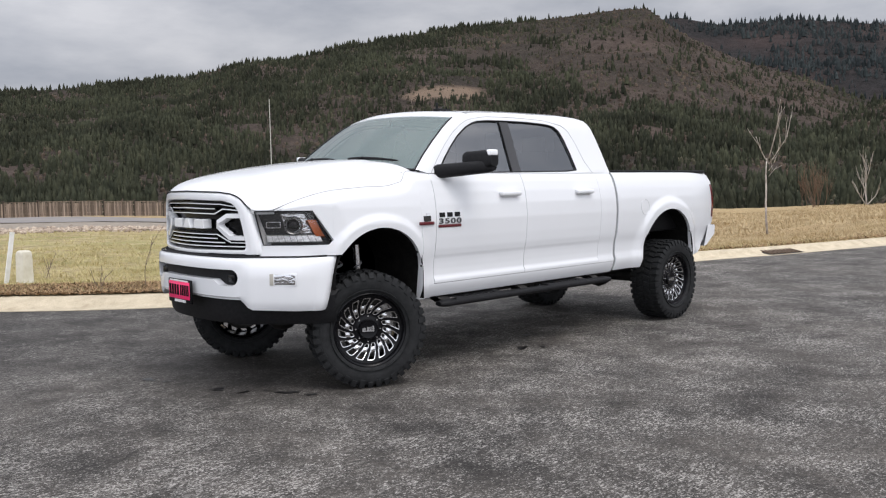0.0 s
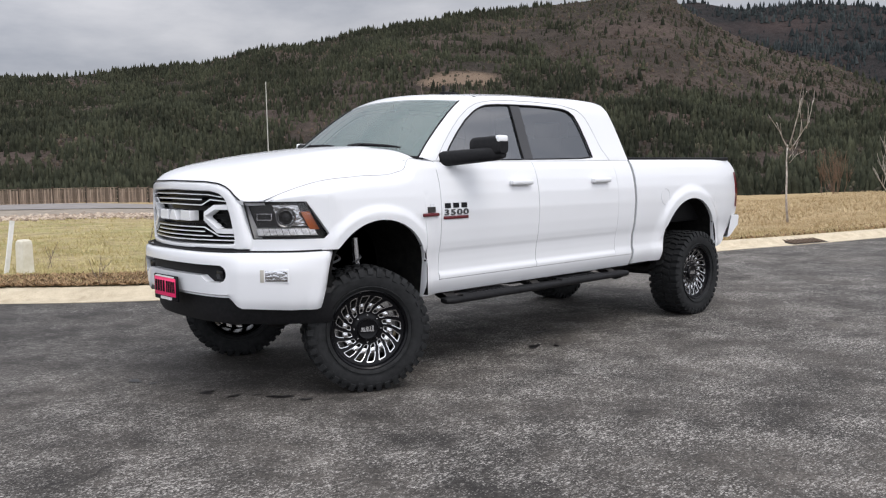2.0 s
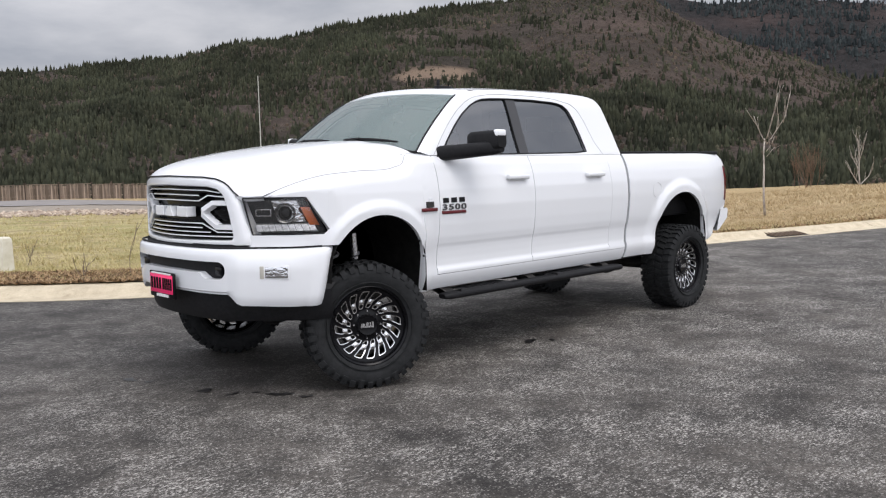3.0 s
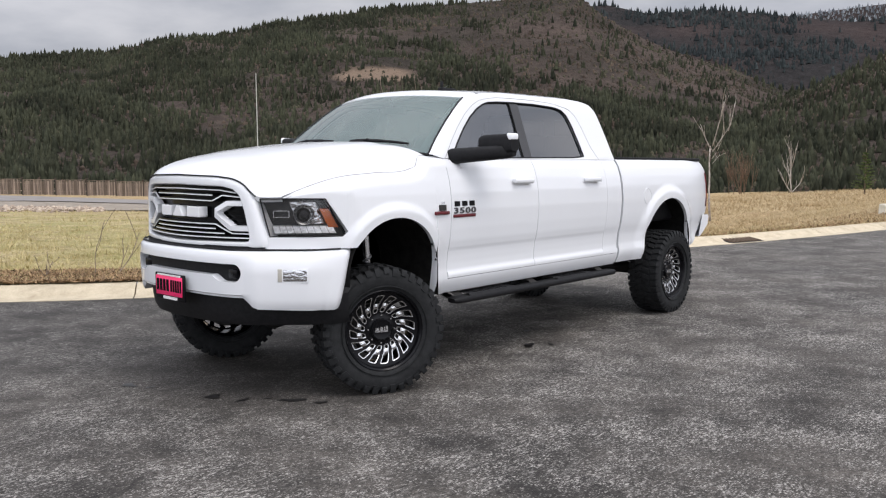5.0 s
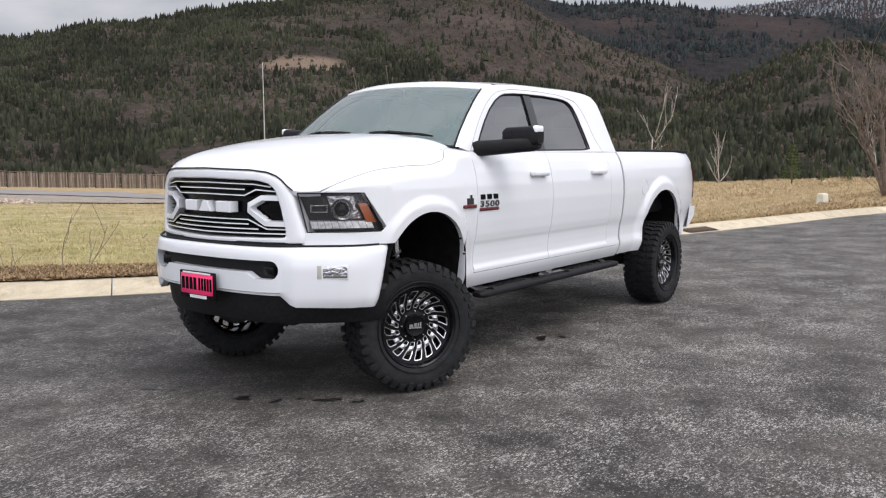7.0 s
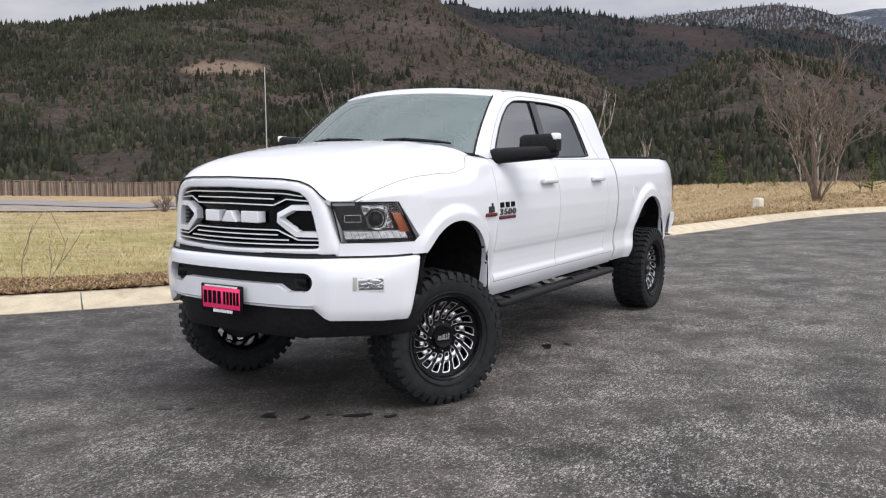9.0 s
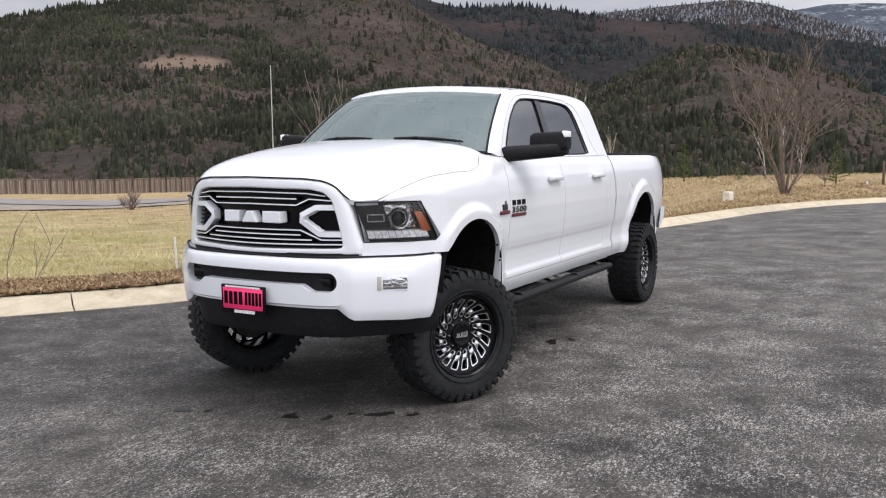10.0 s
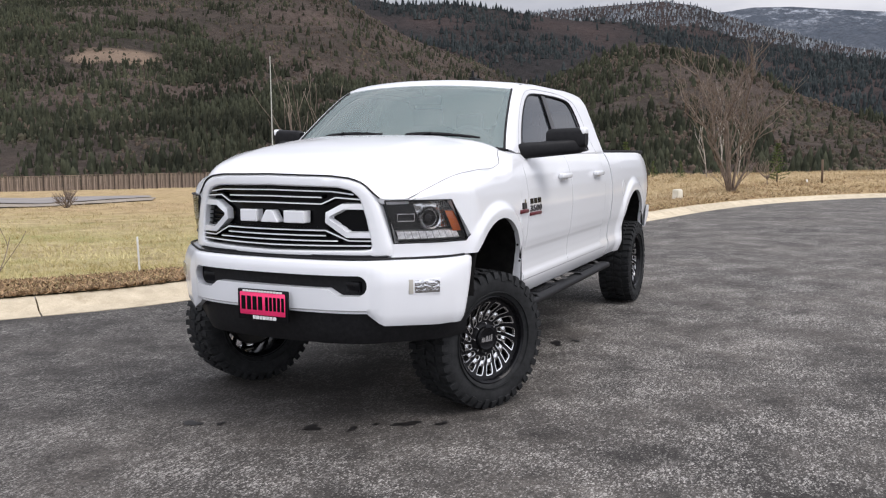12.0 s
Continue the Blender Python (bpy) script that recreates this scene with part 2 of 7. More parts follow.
MULCH_BED = mat("mulch_bed", rough=1.0, spec=0.1)
_a, _af = grain(MULCH_BED, place_of(MULCH_BED), 9, 8, 0.8, 0.36, 0.66, (0.070, 0.046, 0.030), (0.33, 0.225, 0.130))
wire(MULCH_BED, _a, bsdf(MULCH_BED).inputs["Base Color"])
bumped(MULCH_BED, _af, 1.0, 0.04)
RUBBLE = mat("pale_rubble", rough=0.95, spec=0.2)
_ge = node(RUBBLE, "ShaderNodeNewGeometry")
_r = node(RUBBLE, "ShaderNodeValToRGB")
_r.color_ramp.elements[0].color, _r.color_ramp.elements[1].color = (0.20, 0.15, 0.115, 1), (0.52, 0.43, 0.34, 1)
wire(RUBBLE, _ge.outputs["Random Per Island"], _r.inputs["Fac"])
wire(RUBBLE, _r.outputs["Color"], bsdf(RUBBLE).inputs["Base Color"])
GRAVEL = mat("pale_gravel", rough=0.95, spec=0.2)
_a, _af = grain(GRAVEL, place_of(GRAVEL), 1.4, 8, 0.75, 0.32, 0.68, (0.18, 0.15, 0.118), (0.37, 0.325, 0.27))
wire(GRAVEL, _a, bsdf(GRAVEL).inputs["Base Color"])
FAR_ROAD = mat("far_asphalt", rough=0.9, spec=0.2)
_a, _af = grain(FAR_ROAD, place_of(FAR_ROAD), 0.6, 5, 0.6, 0.3, 0.7, (0.20, 0.185, 0.175), (0.28, 0.26, 0.245))
wire(FAR_ROAD, _a, bsdf(FAR_ROAD).inputs["Base Color"])


def slope_mat(name, soil, brush, dark, scale, cut=(0.42, 0.6)):
    m = mat(name, rough=1.0, spec=0.05)
    v = place_of(m)
    a, _ = grain(m, v, 0.02 * scale, 8, 0.72, 0.35, 0.65, soil, brush)
    d, _ = grain(m, v, 0.009 * scale, 6, 0.65, cut[0], cut[1])
    n, nf = grain(m, v, 0.16 * scale, 5, 0.75, 0.3, 0.7, (0.55, 0.55, 0.55), (1.25, 1.25, 1.25))
    c = blend(m, d, a, dark)
    wire(m, blend(m, 1.0, c, n, "MULTIPLY"), bsdf(m).inputs["Base Color"])
    bumped(m, nf, 1.0, 4.0)
    return m


SLOPE = slope_mat("brown_hillside", (0.106, 0.081, 0.069), (0.076, 0.061, 0.053), (0.052, 0.045, 0.038), 1.0)
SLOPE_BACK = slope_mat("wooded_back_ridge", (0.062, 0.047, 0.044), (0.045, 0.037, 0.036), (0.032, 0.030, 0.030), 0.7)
# slopes coloured pale blue: the far haze is put into the base colour
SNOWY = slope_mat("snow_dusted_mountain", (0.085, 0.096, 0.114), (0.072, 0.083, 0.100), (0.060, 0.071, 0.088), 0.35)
# snow lies on the mountain's upper flanks, broken by timber
_sg = node(SNOWY, "ShaderNodeNewGeometry")
_sx = node(SNOWY, "ShaderNodeSeparateXYZ")
wire(SNOWY, _sg.outputs["Position"], _sx.inputs["Vector"])
_sm = node(SNOWY, "ShaderNodeMapRange")
_sm.inputs["From Min"].default_value, _sm.inputs["From Max"].default_value = 400.0, 600.0
wire(SNOWY, _sx.outputs["Z"], _sm.inputs["Value"])
_sn, _snf = grain(SNOWY, place_of(SNOWY, (1, 1, 0.45)), 0.012, 9, 0.85, 0.515, 0.62)
_old = bsdf(SNOWY).inputs["Base Color"].links[0].from_socket
_c = blend(SNOWY, blend(SNOWY, 1.0, _sn, _sm.outputs["Result"], "MULTIPLY"), _old, (0.52, 0.55, 0.60))
wire(SNOWY, _c, bsdf(SNOWY).inputs["Base Color"])


def island_mat(name, a, b, rough=0.9, drift=(0.72, 1.28)):
    """Every plant its own tone, in drifts that go over the whole slope."""
    m = mat(name, a, rough, spec=0.05)
    g = node(m, "ShaderNodeNewGeometry")
    r = node(m, "ShaderNodeValToRGB")
    r.color_ramp.elements[0].color, r.color_ramp.elements[1].color = (*a, 1), (*b, 1)
    wire(m, g.outputs["Random Per Island"], r.inputs["Fac"])
    n, nf = grain(m, place_of(m), 1.2, 3, 0.6, 0.3, 0.7, (0.8, 0.8, 0.8), (1.2, 1.2, 1.2))
    w, wf = grain(m, place_of(m), 0.022, 4, 0.6, 0.35, 0.65, (drift[0],) * 3, (drift[1], drift[1], drift[1] * 0.94))
    c = blend(m, 1.0, blend(m, 1.0, r.outputs["Color"], n, "MULTIPLY"), w, "MULTIPLY")
    wire(m, c, bsdf(m).inputs["Base Color"])
    return m


# distance haze put into the needle colour of the far ridges
HAZED_CONIFER = island_mat("hazed_conifer_needles", (0.022, 0.027, 0.029), (0.040, 0.047, 0.050))
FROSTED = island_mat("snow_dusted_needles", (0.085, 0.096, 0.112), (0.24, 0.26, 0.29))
CONIFER = island_mat("conifer_needles", (0.025, 0.028, 0.020), (0.043, 0.045, 0.030), drift=(0.60, 1.40))
BRUSH = island_mat("bare_brush", (0.068, 0.053, 0.043), (0.090, 0.069, 0.056), drift=(0.68, 1.32))
SCRUB = island_mat("olive_scrub", (0.044, 0.042, 0.031), (0.070, 0.064, 0.046), drift=(0.68, 1.32))
SAPLING = island_mat("young_pine_needles", (0.05, 0.075, 0.025), (0.12, 0.14, 0.05))
BARK = mat("grey_bark", rough=0.9, spec=0.2)
_a, _af = grain(BARK, place_of(BARK, (1, 1, 0.25)), 18, 5, 0.7, 0.3, 0.7, (0.095, 0.072, 0.056), (0.26, 0.205, 0.165))
wire(BARK, _a, bsdf(BARK).inputs["Base Color"])
PALE_BARK = mat("pale_aspen_bark", rough=0.9, spec=0.2)
_a, _af = grain(PALE_BARK, place_of(PALE_BARK, (1, 1, 0.4)), 9, 5, 0.7, 0.35, 0.62, (0.16, 0.13, 0.11), (0.50, 0.45, 0.40))
wire(PALE_BARK, _a, bsdf(PALE_BARK).inputs["Base Color"])
RUST_TWIG = mat("rusty_twigs", (0.16, 0.10, 0.07), 0.9, spec=0.2)

FENCE_WOOD = mat("weathered_fence_wood", rough=0.95, spec=0.15)
_a, _af = grain(FENCE_WOOD, place_of(FENCE_WOOD, (6, 6, 0.5)), 1.3, 4, 0.6, 0.3, 0.7, (0.19, 0.145, 0.115), (0.34, 0.275, 0.225))
_ge = node(FENCE_WOOD, "ShaderNodeNewGeometry")
_oi = node(FENCE_WOOD, "ShaderNodeObjectInfo")
_rr = grain(FENCE_WOOD, place_of(FENCE_WOOD), 0.12, 3, 0.5, 0.4, 0.6, (0.8, 0.8, 0.8), (1.15, 1.12, 1.08))[0]
_isl = node(FENCE_WOOD, "ShaderNodeMapRange")
_isl.inputs["To Min"].default_value, _isl.inputs["To Max"].default_value = 0.5, 1.25
wire(FENCE_WOOD, _ge.outputs["Random Per Island"], _isl.inputs["Value"])
_c = blend(FENCE_WOOD, 1.0, blend(FENCE_WOOD, 1.0, _a, _rr, "MULTIPLY"), _isl.outputs["Result"], "MULTIPLY")
wire(FENCE_WOOD, _c, bsdf(FENCE_WOOD).inputs["Base Color"])
FENCE_DARK = mat("dark_fence_post", (0.05, 0.038, 0.03), 0.9)
POST_WOOD = mat("old_post_wood", (0.11, 0.075, 0.05), 0.9)

BOX_PAINT = mat("utility_box_paint", rough=0.6)
_a, _af = grain(BOX_PAINT, place_of(BOX_PAINT), 6, 5, 0.6, 0.35, 0.7, (0.60, 0.56, 0.45), (0.72, 0.69, 0.60))
wire(BOX_PAINT, _a, bsdf(BOX_PAINT).inputs["Base Color"])
STAKE = mat("white_stake_paint", rough=0.6)
_a, _af = grain(STAKE, place_of(STAKE), 8, 4, 0.6, 0.35, 0.7, (0.66, 0.65, 0.61), (0.82, 0.82, 0.80))
wire(STAKE, _a, bsdf(STAKE).inputs["Base Color"])

# ---- the truck's materials ----
WHITE = mat("white_car_paint", (0.75, 0.755, 0.765), 0.26, spec=0.5, coat=0.7)
_f, _ff = grain(WHITE, place_of(WHITE), 0.6, 1, 0.4, 0.0, 1.0, (0.735, 0.745, 0.76), (0.785, 0.795, 0.81))
wire(WHITE, _f, bsdf(WHITE).inputs["Base Color"])
BLACK_TRIM = mat("black_moulded_plastic", rough=0.55, spec=0.24)
_f, _ff = grain(BLACK_TRIM, place_of(BLACK_TRIM), 40, 4, 0.6, 0.3, 0.7, (0.005, 0.005, 0.006), (0.013, 0.013, 0.014))
wire(BLACK_TRIM, _f, bsdf(BLACK_TRIM).inputs["Base Color"])
bumped(BLACK_TRIM, _ff, 0.15, 0.002)
GLOSS_BLACK = mat("gloss_black", (0.005, 0.005, 0.006), 0.2, spec=0.22)
WELL = mat("wheel_well_liner", rough=0.95, spec=0.1)
_f, _ff = grain(WELL, place_of(WELL), 14, 4, 0.6, 0.3, 0.7, (0.006, 0.006, 0.006), (0.016, 0.015, 0.014))
wire(WELL, _f, bsdf(WELL).inputs["Base Color"])
STEEL = mat("dark_chassis_steel", rough=0.6, metal=0.3)
_f, _ff = grain(STEEL, place_of(STEEL), 9, 5, 0.65, 0.3, 0.7, (0.012, 0.012, 0.013), (0.05, 0.046, 0.042))
wire(STEEL, _f, bsdf(STEEL).inputs["Base Color"])
CHROME = mat("chrome", (0.78, 0.78, 0.79), 0.09, metal=1.0)
SILVER = mat("milled_aluminium", (0.66, 0.66, 0.67), 0.26, metal=1.0)
SATIN = mat("satin_dark_grey", (0.045, 0.045, 0.048), 0.42, spec=0.5)
GUNMETAL = mat("gunmetal_badge", (0.10, 0.10, 0.105), 0.3, metal=0.7)
GREY_PAINT = mat("grey_chassis_paint", (0.16, 0.16, 0.165), 0.35, spec=0.5)
RUBBER = mat("tyre_rubber", rough=0.75, spec=0.24)
_f, _ff = grain(RUBBER, place_of(RUBBER), 22, 5, 0.7, 0.3, 0.72, (0.009, 0.0095, 0.010), (0.026, 0.027, 0.028))
wire(RUBBER, _f, bsdf(RUBBER).inputs["Base Color"])
bumped(RUBBER, _ff, 0.2, 0.003)


def pane(name, tint, film, haze, ior=1.5):
    """Clear or tinted glass: light passes, Fresnel drives its gloss, and a diffuse film paints in reflected sky besides
    a little dust.
    """
    m = bpy.data.materials.new(name)
    m.use_nodes = True
    m.node_tree.nodes.remove(bsdf(m))
    out = m.node_tree.nodes["Material Output"]
    clear = node(m, "ShaderNodeBsdfTransparent", Color=(*tint, 1))
    gloss = node(m, "ShaderNodeBsdfGlossy", Roughness=0.015)
    dust_sheen = node(m, "ShaderNodeBsdfDiffuse", Color=(*haze, 1))
    fres = node(m, "ShaderNodeFresnel", IOR=ior)
    m1, m2 = node(m, "ShaderNodeMixShader"), node(m, "ShaderNodeMixShader")
    m1.inputs[0].default_value = film
    wire(m, clear.outputs[0], m1.inputs[1])
    wire(m, dust_sheen.outputs[0], m1.inputs[2])
    wire(m, fres.outputs[0], m2.inputs[0])
    wire(m, m1.outputs[0], m2.inputs[1])
    wire(m, gloss.outputs[0], m2.inputs[2])
    wire(m, m2.outputs[0], out.inputs["Surface"])
    return m


WINDSCREEN = pane("laminated_glass", (0.56, 0.67, 0.645), 0.25, (0.44, 0.58, 0.555), 1.7)
TINT = pane("privacy_glass", (0.13, 0.14, 0.16), 0.06, (0.20, 0.22, 0.26), 2.9)
FRONT_TINT = pane("front_door_glass", (0.30, 0.32, 0.34), 0.08, (0.32, 0.35, 0.40), 2.9)
LAMP_GLASS = pane("lamp_lens_glass", (0.96, 0.96, 0.96), 0.03, (0.5, 0.5, 0.5), 1.45)
FACETS = mat("faceted_reflector", (0.60, 0.60, 0.61), 0.26, metal=1.0)
_f, _ff = grain(FACETS, place_of(FACETS, (1, 1, 1.3)), 34, 1, 0.5, 0.3, 0.7)
bumped(FACETS, _ff, 0.45, 0.02)
LED_STRIP = mat("light_strip_reflector", (0.60, 0.61, 0.62), 0.3, metal=0.5)
_f, _ff = grain(LED_STRIP, place_of(LED_STRIP), 60, 2, 0.5, 0.3, 0.7, (0.58, 0.58, 0.59), (0.95, 0.95, 0.96))
wire(LED_STRIP, _f, bsdf(LED_STRIP).inputs["Base Color"])
bumped(LED_STRIP, _ff, 0.35, 0.01)
LED_WHITE = mat("lamp_diffuser_white", (0.86, 0.87, 0.88), 0.25, spec=0.6)
LAMP_GREY = mat("lamp_housing_grey", (0.03, 0.031, 0.033), 0.22, spec=0.5, metal=0.3)
AMBER = mat("amber_reflector", (0.46, 0.10, 0.012), 0.2, spec=0.6, coat=0.5)
RED_LENS = mat("red_lamp_lens", (0.16, 0.006, 0.008), 0.12, spec=0.6, coat=0.6)
RED_BADGE = mat("red_badge_enamel", (0.11, 0.010, 0.014), 0.4)
PINK = mat("pink_plate_paint", (0.93, 0.035, 0.16), 0.4)
CABIN = mat("charcoal_cabin_trim", rough=0.85)
_f, _ff = grain(CABIN, place_of(CABIN), 12, 3, 0.6, 0.3, 0.7, (0.03, 0.03, 0.032), (0.06, 0.06, 0.062))
wire(CABIN, _f, bsdf(CABIN).inputs["Base Color"])
SEAM = mat("panel_gap_sealant", (0.05, 0.05, 0.053), 0.9)
SHUTTER = mat("pale_fog_lamp_insert", (0.42, 0.40, 0.35), 0.4)
SHUT_GREY = mat("shut_line_grey", (0.25, 0.25, 0.255), 0.8)
WHITE_SHEET = mat("white_paper", (0.75, 0.75, 0.74), 0.8)

# ---- building helpers ----
def mesh_of(name, bm, material, smooth=False):
    me = bpy.data.meshes.new(name)
    bm.to_mesh(me)
    bm.free()
    for m in (material if isinstance(material, (list, tuple)) else [material]):
        me.materials.append(m)
    if smooth:
        me.polygons.foreach_set("use_smooth", [True] * len(me.polygons))
    return me


def part(name, bm, material, parent, label="", smooth=False):
    ob = new(name, mesh_of(name, bm, material, smooth))
    ob.parent = parent
    return tagged(ob, label)


def soup(name, verts, faces, material, smooth=False):
    me = bpy.data.meshes.new(name)
    me.from_pydata(verts, [], faces)
    me.materials.append(material)
    if smooth:
        me.polygons.foreach_set("use_smooth", [True] * len(me.polygons))
    return me


def lerp_table(table, x):
    """The value at x of a table of (x, value) that rises or falls all along."""
    t = table if table[0][0] <= table[-1][0] else table[::-1]
    if x <= t[0][0]:
        return t[0][1]
    for (a, p), (b, q) in zip(t, t[1:]):
        if x <= b:
            return p + (q - p) * (x - a) / (b - a) if b > a else q
    return t[-1][1]


def box(bm, x0, x1, y0, y1, z0, z1):
    v = [bm.verts.new(p) for p in ((x0, y0, z0), (x1, y0, z0), (x1, y1, z0), (x0, y1, z0), (x0, y0, z1), (x1, y0, z1), (x1, y1, z1), (x0, y1, z1))]
    for f in ((0, 3, 2, 1), (4, 5, 6, 7), (0, 1, 5, 4), (1, 2, 6, 5), (2, 3, 7, 6), (3, 0, 4, 7)):
        bm.faces.new([v[i] for i in f])
    return v


# ---- the lie of the land, seen from the middle of the camera's way ----
MID = Vector((-4.0, -4.4))
KERB_LINE = [(-16, 22), (-9, 15.0), (-4, 9.3), (-1.6, 6.6), (-0.5, 5.45), (0.27, 4.72), (1.07, 4.12), (2.14, 3.5), (4.2, 2.95), (7, 2.6), (10.3, 2.12), (12.7, 1.48), (16, 0.74), (19.4, 0.05), (22.85, -1.05), (25.8, -2.6), (28.4, -4.55), (30.6, -7.5), (32, -11), (33, -16), (33.5, -22)]
KERB_WIDE = 0.56


def smooth_line(pts, step):
    """A Catmull-Rom line through pts, cut into even steps."""
    fine = []
    p = [Vector(pts[0]) * 2 - Vector(pts[1])] + [Vector(q) for q in pts] + [Vector(pts[-1]) * 2 - Vector(pts[-2])]
    for i in range(1, len(p) - 2):
        for k in range(40):
            t = k / 40
            fine.append(0.5 * (2 * p[i] + (p[i + 1] - p[i - 1]) * t + (2 * p[i - 1] - 5 * p[i] + 4 * p[i + 1] - p[i + 2]) * t * t + (3 * p[i] - p[i - 1] - 3 * p[i + 1] + p[i + 2]) * t ** 3))
    out, left = [fine[0]], step
    for a, b in zip(fine, fine[1:]):
        d = (b - a).length
        while d > left and d > 0:
            a = a + (b - a) * (left / d)
            out.append(a)
            d, left = (b - a).length, step
        left -= d
    return out


KERB = smooth_line(KERB_LINE, 0.25)
KERB_OUT = []
for i, p in enumerate(KERB):
    d = (KERB[min(i + 1, len(KERB) - 1)] - KERB[max(i - 1, 0)]).normalized()
    KERB_OUT.append(Vector((-d.y, d.x)))
_back = [p + n * KERB_WIDE for p, n in zip(KERB, KERB_OUT)]
_az = [math.degrees(math.atan2((p - MID).y, (p - MID).x)) for p in _back]
_far = [(p - MID).length for p in _back]
_sorted = sorted(zip(_az, _far))
KERB_AZ, KERB_FAR = np.array([a for a, _ in _sorted]), np.array([f for _, f in _sorted])


def kerb_reach(phi):
    """How far the kerb's back lies from the middle of the way, in the direction phi (degrees)."""
    if phi > max(_az):
        return float(np.interp(phi, (max(_az), max(_az) + 60), (_far[int(np.argmax(_az))], 90)))
    if phi < min(_az):
        return float(np.interp(phi, (min(_az) - 60, min(_az)), (90, _far[int(np.argmin(_az))])))
    return float(np.interp(phi, KERB_AZ, KERB_FAR))


FALL = [(-30, 0.013), (-3, 0.0125), (5, 0.0095), (10, 0.0035), (18, -0.011), (25, -0.0215), (40, -0.0187), (51.5, -0.0196), (60, -0.0155), (68, -0.012), (120, -0.009), (180, -0.005)]
CREST = [(-30, 46), (5, 46), (10, 52), (18, 82), (25, 170), (33, 120), (38, 97), (51, 96), (68, 96), (90, 96), (180, 200)]


def land(phi, d):
    """Height of the open ground d metres from the middle of the way."""
    k, c = kerb_reach(phi), lerp_table(CREST, phi)
    s = lerp_table(FALL, phi)
    z = 0.115 + s * min(d, c)
    z = 0.115 + (z - 0.115) * min(1.0, max(0.0, (d - k) / 4.0) ** 0.8 if d < k + 4 else 1.0)
    if d > c:
        z -= 0.05 * (d - c)
    z = max(z, -14.0)
    x, y = MID.x + d * math.cos(radians(phi)), MID.y + d * math.sin(radians(phi))
    near = min(1.0, max(0.0, (d - k) / 2.0))
    return z + near * (0.025 * noise.noise((x * 0.6, y * 0.6, 0)) + 0.10 * noise.noise((x * 0.14, y * 0.14, 3)))


def land_at(x, y):
    v = Vector((x, y)) - MID
    return land(math.degrees(math.atan2(v.y, v.x)), v.length)


PHIS = [-180 + 4 * i for i in range(36)] + [-36 + 0.5 * i for i in range(0, 252)] + [90 + 3 * i for i in range(0, 30)]


def polar_sheet(name, material, first, reach, height, label, steps, close=True):
    verts, faces = [], []
    for phi in PHIS:
        a, b = first(phi), reach
        for j in range(steps):
            s = j / (steps - 1)
            d = a + (b - a) * (0.0016 * s + 0.9984 * s ** 5.2)
            verts.append((MID.x + d * math.cos(radians(phi)), MID.y + d * math.sin(radians(phi)), height(phi, d)))
    n = len(PHIS)
    for i in range(n):
        for j in range(steps - 1):
            p, q = i * steps + j, ((i + 1) % n) * steps + j
            faces.append((p, p + 1, q + 1, q))
    ob = new(name, soup(name, verts, faces, material, True))
    return tagged(ob, label, "ground", kind="structure")


ground = polar_sheet("ground", TURF, lambda phi: kerb_reach(phi) - 0.02, 4600, land, "straw-coloured winter turf with faint green patches behind the kerb", 90)

# the asphalt apron, one level sheet inside the kerb
_bm = bmesh.new()
_hub = _bm.verts.new((MID.x, MID.y, 0))
_rim = []
for phi in PHIS:
    d = kerb_reach(phi) - KERB_WIDE * 0.6
    _rim.append(_bm.verts.new((MID.x + d * math.cos(radians(phi)), MID.y + d * math.sin(radians(phi)), 0)))
for i in range(len(_rim)):
    _bm.faces.new((_hub, _rim[i], _rim[(i + 1) % len(_rim)]))
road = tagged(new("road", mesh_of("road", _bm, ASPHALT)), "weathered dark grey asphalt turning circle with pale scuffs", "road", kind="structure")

# the rolled concrete kerb, cast in lengths with joints between
kerb = tagged(new("kerb"), "pale buff rolled concrete kerb with cut joints", "kerb", kind="structure")
KERB_PROFILE = [(-0.02, -0.05), (-0.02, 0.006), (0.12, 0.012), (0.22, 0.03), (0.32, 0.075), (0.40, 0.10), (0.47, 0.112), (KERB_WIDE, 0.118), (KERB_WIDE + 0.03, -0.05)]


def kerb_length(i0, i1):
    bm = bmesh.new()
    rings = []
    for i in range(i0, i1 + 1):
        p, n = KERB[i], KERB_OUT[i]
        d = Vector((n.y, -n.x))
        shift = d * (0.008 if i == i0 else -0.008 if i == i1 else 0)
        rings.append([bm.verts.new((p.x + n.x * o + shift.x, p.y + n.y * o + shift.y, z)) for o, z in KERB_PROFILE])
    for a, b in zip(rings, rings[1:]):
        for k in range(len(a) - 1):
            bm.faces.new((a[k], b[k], b[k + 1], a[k + 1]))
    bm.faces.new(rings[0][::-1])
    bm.faces.new(rings[-1])
    bmesh.ops.recalc_face_normals(bm, faces=bm.faces)
    return bm


_joint = min(range(len(KERB)), key=lambda i: (KERB[i] - Vector((0.98, 4.18))).length) % 12
for i in range(_joint, len(KERB) - 13, 12):
    part("kerb_stone", kerb_length(i, i + 12), CONCRETE, kerb)

# ---- hills: rising sheets, each with a ridge line given as (direction, elevation) in degrees ----
EYE = 1.46


